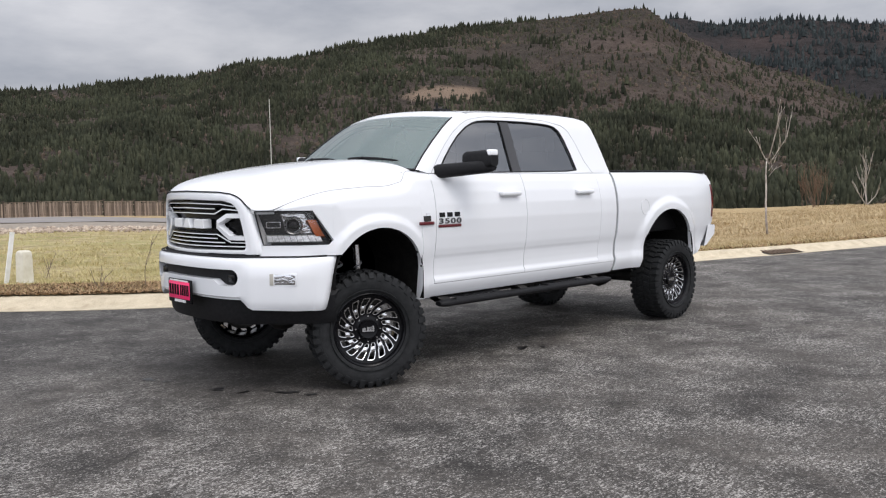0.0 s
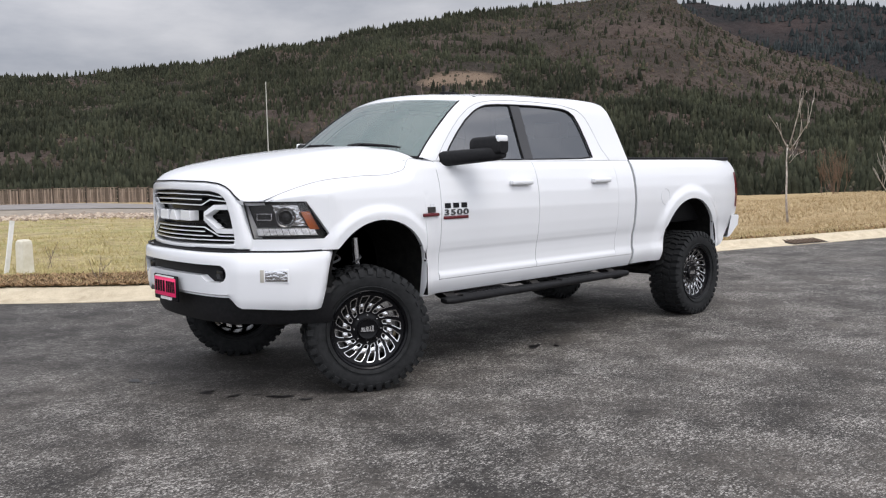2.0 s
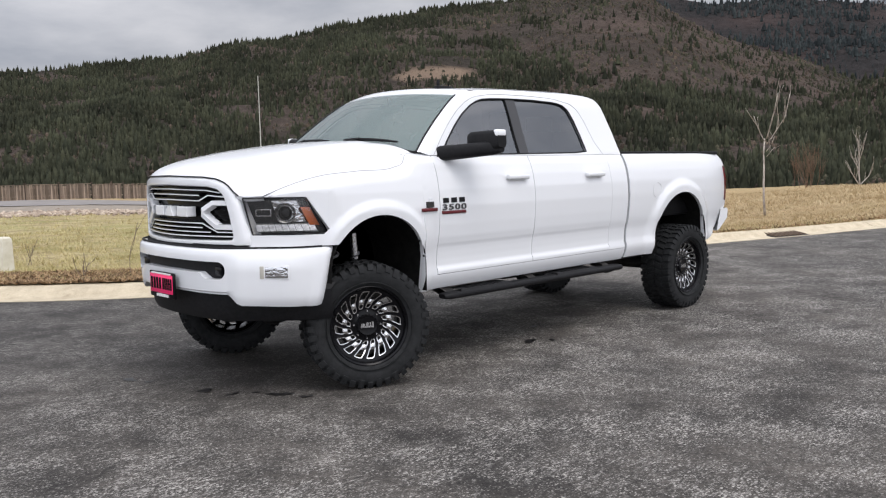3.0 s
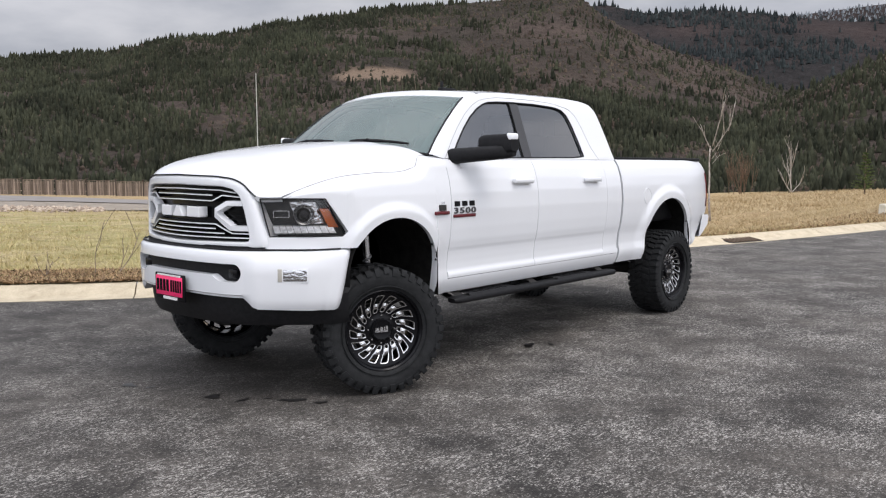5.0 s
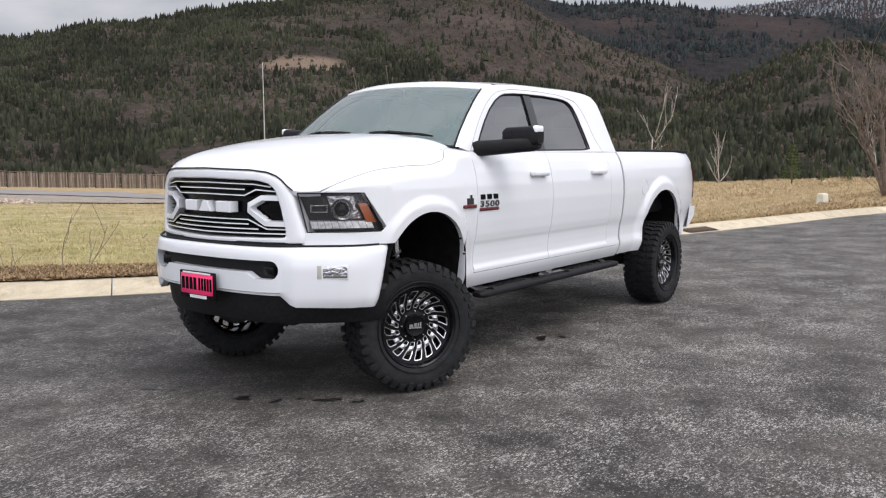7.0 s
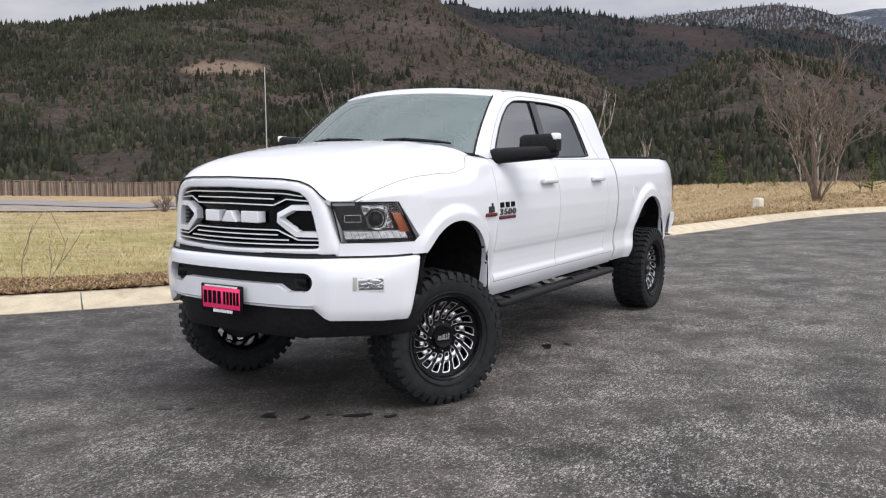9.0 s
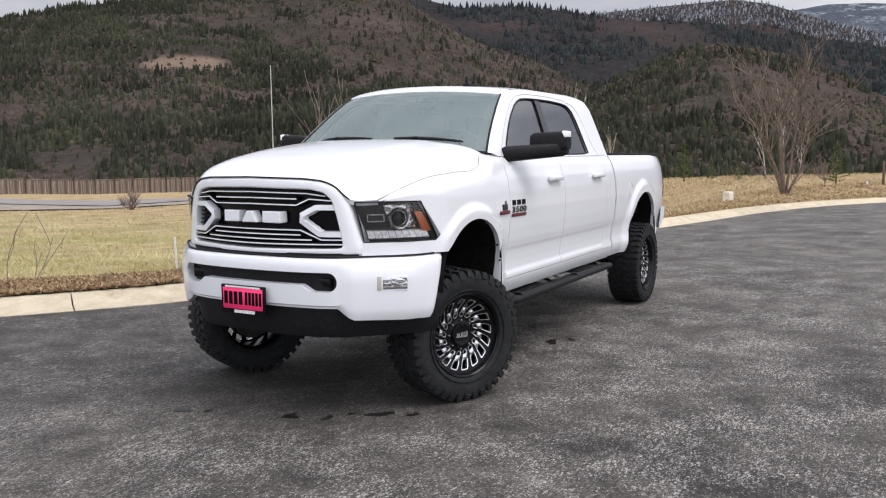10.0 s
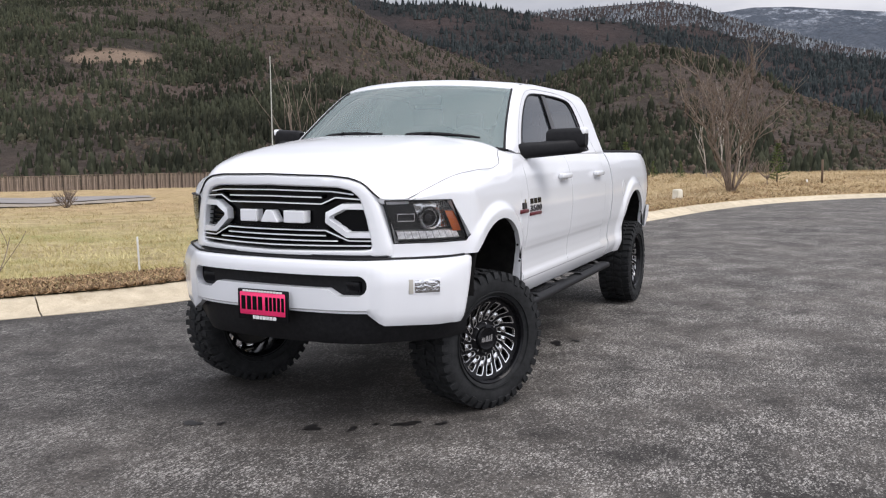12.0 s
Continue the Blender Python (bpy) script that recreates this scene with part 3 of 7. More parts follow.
def hill(name, label, material, ridge, near, far, rough, phi0, phi1, foot=-6.0, seed=0.0):
    """A slope that climbs from near to far metres up to its ridge line, and falls away behind."""
    verts, faces = [], []
    na, nr = int((phi1 - phi0) / 0.3), 70
    for i in range(na + 1):
        phi = phi0 + (phi1 - phi0) * i / na
        top = EYE + far * math.tan(radians(lerp_table(ridge, phi)))
        for j in range(nr + 1):
            s = j / nr
            d = near + (far - near) * s * 1.25
            u = min(s * 1.25, 1.0)
            x, y = MID.x + d * math.cos(radians(phi)), MID.y + d * math.sin(radians(phi))
            z = foot + (top - foot) * (0.35 * u + 0.65 * u ** 1.35) if s * 1.25 <= 1 else top - (s * 1.25 - 1) * (far - near) * 0.35
            gully = noise.fractal((x * 0.006 + seed, y * 0.006, 0.0), 0.9, 2.1, 5)
            z += rough * gully * math.sin(math.pi * min(u, 0.999)) * (top - foot)
            verts.append((x, y, z))
    for i in range(na):
        for j in range(nr):
            p = i * (nr + 1) + j
            faces.append((p, p + 1, p + nr + 2, p + nr + 1))
    ob = new(name, soup(name, verts, faces, material, True))
    tagged(ob, label, "hill", kind="structure")
    return np.array(verts).reshape(na + 1, nr + 1, 3), ob


MAIN_RIDGE = [(110, 5.0), (90, 5.3), (80, 5.8), (72.5, 6.0), (69.5, 6.2), (65.2, 6.85), (61.8, 7.05), (60, 7.6), (57.9, 8.15), (55, 8.35), (52, 9.2), (48.3, 9.75), (44.6, 10.35), (41, 10.55), (37.2, 10.8), (33.5, 11.1), (31.8, 11.05), (30, 9.6), (27.5, 8.2), (25.5, 7.3), (22, 6.1), (18.8, 4.6), (15, 3.0), (10, 1.0), (5, -1)]
BACK_RIDGE = [(45, 9.0), (33, 10.2), (30, 10.4), (27.3, 9.75), (23.3, 9.8), (20.8, 9.45), (18.3, 9.05), (15.4, 8.6), (12, 8.4), (10.7, 8.15), (7.2, 7.0), (2.2, 6.1), (-3, 5.5), (-15, 5.5), (-40, 5)]
SIDE_RIDGE = [(30, 1.0), (24, 2.6), (20, 3.9), (16, 5.4), (13.2, 6.6), (10.9, 7.05), (8.2, 6.5), (4.6, 5.2), (2.0, 3.7), (-1.0, 2.5), (-4, 1.7), (-30, 0.5)]
SNOW_RIDGE = [(46, 8.0), (24, 8.9), (18, 9.2), (14, 9.45), (10, 9.6), (8, 9.25), (4.7, 8.05), (2.15, 7.25), (-0.5, 6.4), (-4, 5.7), (-38, 4.5)]
FAR_RIDGE = [(60, 7), (18, 8.5), (10, 8.9), (6.4, 8.75), (4.6, 8.95), (2.3, 8.85), (-2.8, 8.2), (-10, 7.5), (-40, 7)]
# a tan cutting high on the hillside: direction and share of the slope's height
CLEARING = (45.2, 0.60)
main_grid, main_hill = hill("hillside", "brown brushy hillside with conifer stands", SLOPE, MAIN_RIDGE, 240, 720, 0.13, 3, 110, seed=1.0)
side_grid, side_hill = hill("wooded_spur", "low brown spur dotted with conifers", SLOPE, SIDE_RIDGE, 230, 520, 0.08, -34, 30, seed=7.0)
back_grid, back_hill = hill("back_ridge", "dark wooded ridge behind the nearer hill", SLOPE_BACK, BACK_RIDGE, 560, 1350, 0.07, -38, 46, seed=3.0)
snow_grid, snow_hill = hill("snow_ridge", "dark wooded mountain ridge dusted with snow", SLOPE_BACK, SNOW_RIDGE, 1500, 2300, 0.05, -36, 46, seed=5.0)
far_grid, far_hill = hill("far_mountain", "far mountain dusted with snow, its slopes tinted haze-blue", SNOWY, FAR_RIDGE, 1700, 3600, 0.06, -40, 60, seed=9.0)


# ---- far woods ----
def woods(name, grid, count, tall, keep, seed, label, material=CONIFER, fat=0.24, rings=((0.9, 0.05), (0.52, 0.56)), top=1.0):
    """Plants on a slope, each a ragged turned form of five sides."""
    rng = np.random.default_rng(seed)
    na, nr = grid.shape[0] - 1, grid.shape[1] - 1
    spots = []
    for u, v, dice in zip(rng.random(count * 6) * na, rng.random(count * 6) ** 0.85 * nr * 0.82, rng.random(count * 6)):
        i, j = int(u), int(v)
        a, b = u - i, v - j
        p = (grid[i, j] * (1 - a) + grid[i + 1, j] * a) * (1 - b) + (grid[i, j + 1] * (1 - a) + grid[i + 1, j + 1] * a) * b
        if dice <= keep(p, i / na, v / nr):
            spots.append(p)
            if len(spots) >= count:
                break
    p = np.array(spots)
    n, q = len(p), 5
    h = tall * (0.45 + 1.15 * rng.random(n) ** 2.6)
    w = h * fat * (0.75 + 0.6 * rng.random(n))
    turn = rng.random(n) * 6.28
    tilt = (rng.random((n, 2)) - 0.5) * 0.08 * h[:, None]
    per = q * len(rings) + 1
    verts = np.zeros((n, per, 3))
    for k, (r, z) in enumerate(rings):
        for c in range(q):
            a = turn + c * 2 * math.pi / q + k * 0.6
            s = w * r * (0.65 + 0.7 * rng.random(n))
            verts[:, k * q + c] = np.stack([p[:, 0] + s * np.cos(a) + tilt[:, 0] * z, p[:, 1] + s * np.sin(a) + tilt[:, 1] * z, p[:, 2] + h * (z + 0.08 * (rng.random(n) - 0.5)) - 0.3], 1)
    verts[:, -1] = np.stack([p[:, 0] + tilt[:, 0], p[:, 1] + tilt[:, 1], p[:, 2] + h * top - 0.3], 1)
    one = []
    for k in range(len(rings) - 1):
        for c in range(q):
            d = (c + 1) % q
            one += [(k * q + c, k * q + d, k * q + q + d), (k * q + c, k * q + q + d, k * q + q + c)]
    last = (len(rings) - 1) * q
    one += [(last + c, last + (c + 1) % q, per - 1) for c in range(q)]
    faces = (np.array(one)[None] + (np.arange(n) * per)[:, None, None]).reshape(-1, 3)
    me = bpy.data.meshes.new(name)
    me.from_pydata(verts.reshape(-1, 3).tolist(), [], faces.tolist())
    me.materials.append(material)
    me.polygons.foreach_set("use_smooth", [True] * len(me.polygons))
    return tagged(new(name, me), label, "forest", kind="stuff")


def patchy(scale, cut, seed, soft=0.25):
    def keep(p, i, v):
        f = noise.fractal((p[0] * scale + seed, p[1] * scale, p[2] * scale), 0.8, 2.0, 4)
        return min(1.0, max(0.0, (f - cut) / soft))
    return keep


# how far up its slope the timber stands close, by direction
TIMBER = [(10, 0.9), (22, 0.56), (27, 0.60), (32, 0.50), (36, 0.54), (40, 0.74), (44, 0.80), (48, 0.84), (54, 1.2), (80, 1.4)]


def direction(p):
    return math.degrees(math.atan2(p[1] - MID.y, p[0] - MID.x))


def share(p, ridge):
    """How high a place lies between the skyline and the eye's level, 1 at the skyline."""
    up = math.degrees(math.atan2(p[2] - EYE, math.hypot(p[0] - MID.x, p[1] - MID.y)))
    return up / max(1.0, lerp_table(ridge, direction(p)))


def main_keep(p, i, v):
    phi, f = direction(p), share(p, MAIN_RIDGE)
    if phi > 79 or phi < 9:
        return 0.02
    n1 = noise.fractal((p[0] * 0.011 + 4, p[1] * 0.011, p[2] * 0.011), 0.8, 2.0, 4)
    n2 = noise.fractal((p[0] * 0.028 + 9, p[1] * 0.028, p[2] * 0.028), 0.8, 2.0, 3)
    if math.hypot((phi - CLEARING[0]) / 2.6, (f - CLEARING[1]) / 0.055) < 1 + 0.3 * n2:
        return 0.0
    close = min(1.0, max(0.0, (lerp_table(TIMBER, phi) - f + 0.34 * n1) / 0.10))
    if phi > 39 and f > 0.93 + 0.05 * n2:
        close = 1.0
    gaps = min(1.0, max(0.12, (n2 + 0.42 + 0.3 * n1) / 0.40))
    if 40 < phi < 60 and f < 0.62 + 0.3 * n1:
        gaps *= lerp_table([(40, 1.0), (44, 0.42), (54, 0.42), (60, 1.0)], phi)
    return max(0.045 + (0.16 if n2 > 0.30 else 0.0), close * gaps)


def side_keep(p, i, v):
    phi, f = direction(p), share(p, SIDE_RIDGE)
    n1 = noise.fractal((p[0] * 0.014 + 2, p[1] * 0.014, p[2] * 0.014), 0.8, 2.0, 4)
    lean_ = lerp_table([(-4, -0.35), (3, -0.22), (7, -0.12), (10, 0.12), (13, 0.45), (30, 0.5)], phi)
    return min(1.0, max(0.05, (n1 + lean_ + 0.30 * max(0, 0.45 - f)) / 0.28))


def back_keep(p, i, v):
    phi, f = direction(p), share(p, BACK_RIDGE)
    n1 = noise.fractal((p[0] * 0.006 + 5, p[1] * 0.006, p[2] * 0.006), 0.8, 2.0, 4)
    return min(1.0, max(0.03, (n1 - 0.12 + lerp_table([(-5, 0.35), (6, 0.55), (9, 0.5), (13, 0.0), (40, 0.0)], phi) + 3.2 * max(0.0, f - 0.86)) / 0.35))


def snow_keep(above):
    def keep(p, i, v):
        f = share(p, SNOW_RIDGE) + 0.05 * noise.fractal((p[0] * 0.006, p[1] * 0.006, 2.0), 0.8, 2.0, 3)
        return 0.85 if (f > 0.86) == above and f > 0.55 else 0.0
    return keep


# the bare earth of the cutting
_i = min(range(main_grid.shape[0]), key=lambda i: abs(direction(main_grid[i, 30]) - CLEARING[0]))
_j = min(range(5, 56), key=lambda j: abs(share(main_grid[_i, j], MAIN_RIDGE) - CLEARING[1]))
_spot = main_grid[_i, _j]
_g = node(SLOPE, "ShaderNodeNewGeometry")
_w = node(SLOPE, "ShaderNodeTexNoise", Scale=0.05, Detail=5)
wire(SLOPE, _g.outputs["Position"], _w.inputs["Vector"])
_m = node(SLOPE, "ShaderNodeVectorMath")
_m.operation = "MULTIPLY_ADD"
_m.inputs[1].default_value = (18, 18, 18)
wire(SLOPE, _w.outputs["Color"], _m.inputs[0])
wire(SLOPE, _g.outputs["Position"], _m.inputs[2])
_t = node(SLOPE, "ShaderNodeMapping", Scale=(1.0, 1.0, 2.6))
wire(SLOPE, _m.outputs["Vector"], _t.inputs["Vector"])
_d = node(SLOPE, "ShaderNodeVectorMath")
_d.operation = "DISTANCE"
_d.inputs[1].default_value = (_spot[0] + 9, _spot[1] + 9, (_spot[2] + 9) * 2.6)
wire(SLOPE, _t.outputs["Vector"], _d.inputs[0])
_r = node(SLOPE, "ShaderNodeMapRange")
_r.inputs["From Min"].default_value, _r.inputs["From Max"].default_value = 26.0, 16.0
wire(SLOPE, _d.outputs["Value"], _r.inputs["Value"])
_old = bsdf(SLOPE).inputs["Base Color"].links[0].from_socket
wire(SLOPE, blend(SLOPE, _r.outputs["Result"], _old, (0.21, 0.155, 0.115)), bsdf(SLOPE).inputs["Base Color"])

BLOB = ((0.8, 0.02), (0.75, 0.5))
forest_main = woods("conifer_forest", main_grid, 46000, 4.0, main_keep, 11, "dark green conifers scattered over the hillside")
forest_side = woods("conifer_forest", side_grid, 6500, 4.4, side_keep, 12, "dark conifers on the low spur")
forest_back = woods("conifer_forest", back_grid, 15000, 8.0, back_keep, 13, "dense dark conifers along the back ridge", HAZED_CONIFER)
forest_snow = woods("conifer_forest", snow_grid, 11000, 9.5, snow_keep(False), 18, "conifers tinted haze-blue below the snow line", HAZED_CONIFER)
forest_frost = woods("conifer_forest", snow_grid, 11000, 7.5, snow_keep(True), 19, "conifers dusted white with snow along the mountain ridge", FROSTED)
scrub_main = woods("olive_scrub", main_grid, 20000, 1.7, patchy(0.02, -0.35, 3.0, 0.6), 16, "olive and grey scrub on the hillside", SCRUB, 0.50, BLOB, 0.9)
scrub_side = woods("olive_scrub", side_grid, 7000, 1.7, patchy(0.02, -0.35, 4.0, 0.6), 17, "olive and grey scrub on the spur", SCRUB, 0.50, BLOB, 0.9)
brush_main = woods("bare_brush", main_grid, 20000, 1.6, patchy(0.014, -0.35, 8.0, 0.5), 14, "leafless brown brush on the hillside", BRUSH, 0.46, BLOB, 0.9)
brush_side = woods("bare_brush", side_grid, 8000, 1.7, patchy(0.014, -0.25, 9.0, 0.5), 15, "leafless brown brush on the spur", BRUSH, 0.46, BLOB, 0.9)

# ---- the pickup truck: x runs from nose to tail, the front axle is at 0; -y is the driver's side ----
truck = tagged(new("pickup_truck"), "white lifted crew-cab pickup truck with black mud-terrain tyres parked on asphalt", "truck")
truck.location = (0, 0.015, 0)
ROLL = 0.010


def tpart(name, bm, material, label="", parent=None, smooth=True, sharp=35):
    """A part of the truck's body, which leans a little to the driver's side."""
    for v in bm.verts:
        v.co.z += ROLL * v.co.y
    bmesh.ops.remove_doubles(bm, verts=bm.verts, dist=0.0002)
    bmesh.ops.recalc_face_normals(bm, faces=bm.faces)
    for e in bm.edges:
        if len(e.link_faces) == 2 and e.calc_face_angle(0) > radians(sharp):
            e.smooth = False
    return part(name, bm, material, parent or truck, label, smooth)


def loft(bm, rows, closed=False):
    made = [[bm.verts.new(p) for p in r] for r in rows]
    for a, b in zip(made, made[1:]):
        n = len(a)
        for k in range(n if closed else n - 1):
            j = (k + 1) % n
            try:
                bm.faces.new((a[k], a[j], b[j], b[k]))
            except ValueError:
                pass
    return made


def even(pts, n):
    """n points at even steps along a broken line."""
    p = np.array(pts, float)
    s = np.concatenate([[0], np.cumsum(np.linalg.norm(np.diff(p, axis=0), axis=1))])
    q = np.linspace(0, s[-1], n)
    return [tuple(float(np.interp(t, s, p[:, k])) for k in range(p.shape[1])) for t in q]


def curve_at(table, x):
    """A smooth curve through a table of (x, value)."""
    xs, ys = np.array([a for a, _ in table]), np.array([b for _, b in table])
    if x <= xs[0] or x >= xs[-1]:
        return float(np.interp(x, xs, ys))
    i = int(np.searchsorted(xs, x)) - 1
    m = np.gradient(ys, xs)
    h = xs[i + 1] - xs[i]
    t = (x - xs[i]) / h
    return float((2 * t ** 3 - 3 * t * t + 1) * ys[i] + (t ** 3 - 2 * t * t + t) * h * m[i] + (3 * t * t - 2 * t ** 3) * ys[i + 1] + (t ** 3 - t * t) * h * m[i + 1])


def tube(bm, pts, r, sides=8):
    rings = []
    for i, p in enumerate(pts):
        p = Vector(p)
        d = (Vector(pts[min(i + 1, len(pts) - 1)]) - Vector(pts[max(i - 1, 0)])).normalized()
        a = d.orthogonal().normalized() if abs(d.z) > 0.9 else d.cross(Vector((0, 0, 1))).normalized()
        b = d.cross(a)
        rr = r[i] if isinstance(r, (list, tuple)) else r
        rings.append([p + (a * math.cos(t) + b * math.sin(t)) * rr for t in np.linspace(0, 2 * math.pi, sides, endpoint=False)])
    made = loft(bm, rings, True)
    bm.faces.new(made[0][::-1])
    bm.faces.new(made[-1])


def soft_box(bm, x0, x1, y0, y1, z0, z1, r=0.01, seg=2):
    b2 = bmesh.new()
    box(b2, x0, x1, y0, y1, z0, z1)
    bmesh.ops.bevel(b2, geom=list(b2.edges), offset=r, segments=seg, affect="EDGES", profile=0.6)
    add_to(bm, b2)


def add_to(bm, other, m=None):
    me = bpy.data.meshes.new("t")
    if m is not None:
        other.transform(m)
    other.to_mesh(me)
    other.free()
    bm.from_mesh(me)
    bpy.data.meshes.remove(me)


# half width of the body side by height, and of the glasshouse above the belt
WIDE = [(0.56, 0.862), (0.60, 0.892), (0.64, 0.912), (0.675, 0.925), (0.71, 0.931), (0.725, 0.930), (0.75, 0.918), (0.80, 0.918), (0.86, 0.923), (0.900, 0.929), (0.909, 0.935), (0.93, 0.939), (0.96, 0.946), (1.05, 0.957), (1.18, 0.966), (1.30, 0.958), (1.40, 0.940), (1.48, 0.914), (1.535, 0.882), (1.56, 0.86)]
GLASSHOUSE = [(1.50, 0.893), (1.53, 0.882), (1.6, 0.855), (1.75, 0.802), (1.9, 0.752), (2.0, 0.712), (2.04, 0.685), (2.08, 0.64)]
NOSE = [(-0.75, 0.58), (-0.70, 0.645), (-0.64, 0.712), (-0.55, 0.795), (-0.45, 0.868), (-0.36, 0.920), (-0.30, 0.948), (-0.22, 0.965), (-0.1, 0.99)]
ARCHES = ((0.095, 0.80, 0.41, 0.355), (4.05, 0.72, 0.475, 0.455))


def flare(x, z):
    f = 0.0
    for cx, cz, a, b in ARCHES:
        q = math.hypot((x - cx) / a, max(0.0, z - cz) / b)
        d = (q - 1) * 0.42
        if d < 0.13:
            t = min(1.0, max(0.0, (0.13 - d) / 0.075))
            f = max(f, 0.026 * t * t * (3 - 2 * t))
    return f


def side_w(x, z):
    w = lerp_table(WIDE, z)
    if x < -0.1:
        w = min(w, curve_at(NOSE, x))
    if x > 4.55:
        w -= 0.05 * ((x - 4.55) / 0.5) ** 2
    return w + flare(x, z) * (1.0 if x > -0.22 else max(0.0, 1 + (x + 0.22) / 0.14))


def arch_z(x, which):
    cx, cz, a, b = ARCHES[which]
    t = (x - cx) / a
    return cz + b * math.sqrt(max(0.0, 1 - t * t)) if abs(t) < 1 else None


def arch_xs(which, n=30):
    cx, cz, a, b = ARCHES[which]
    return [cx - a * math.cos(math.pi * k / n) for k in range(n + 1)]


def columns(bm, xs, low, high, sgn, rows=22, inset=0.03, wide=side_w, shoulder=None):
    """Panel columns: at each x a line of points from low(x) to high(x) on the body side, turned in at all edges."""
    grid = []
    for x in xs:
        z0, z1 = low(x), high(x)
        col = [(x, sgn * wide(x, z0 + (z1 - z0) * k / rows), z0 + (z1 - z0) * k / rows) for k in range(rows + 1)]
        if shoulder:
            y2, z2 = shoulder(x)
            y1 = abs(col[-1][1])
            for k in range(1, 8):
                t = k / 7
                yy = (1 - t) ** 2 * y1 + 2 * t * (1 - t) * (y1 - 0.012) + t * t * y2
                zz = (1 - t) ** 2 * z1 + 2 * t * (1 - t) * (z1 + (z2 - z1) * 0.72) + t * t * z2
                col.append((x, sgn * yy, zz))
        a, b = col[0], col[-1]
        col = [(a[0], a[1] - sgn * inset, a[2] + 0.003)] + col + [(b[0], b[1] - sgn * 0.012, b[2] - 0.012)]
        grid.append(col)
    first = [(p[0], p[1] - sgn * 0.02, p[2]) for p in grid[0]]
    last = [(p[0], p[1] - sgn * 0.02, p[2]) for p in grid[-1]]
    loft(bm, [first] + grid + [last])


def span(a, b, n):
    return [a + (b - a) * k / n for k in range(n + 1)]


# seam between bonnet and wing: x, half width, height
SEAM_Y = [(-0.64, 0.722), (-0.5, 0.790), (-0.34, 0.828), (0, 0.852), (0.33, 0.856), (0.42, 0.842), (0.47, 0.812), (0.56, 0.812), (0.66, 0.85)]
SEAM_Z = [(-0.64, 1.302), (-0.5, 1.362), (-0.34, 1.408), (0, 1.443), (0.33, 1.466), (0.42, 1.495), (0.47, 1.548), (0.56, 1.560), (0.66, 1.555)]


def seam(x):
    return curve_at(SEAM_Y, x), curve_at(SEAM_Z, x)


def under_seam(x):
    return seam(x)[1] - (0.085 if x > -0.3 else 0.085 * max(0.15, 1 + (x + 0.3) / 0.4))


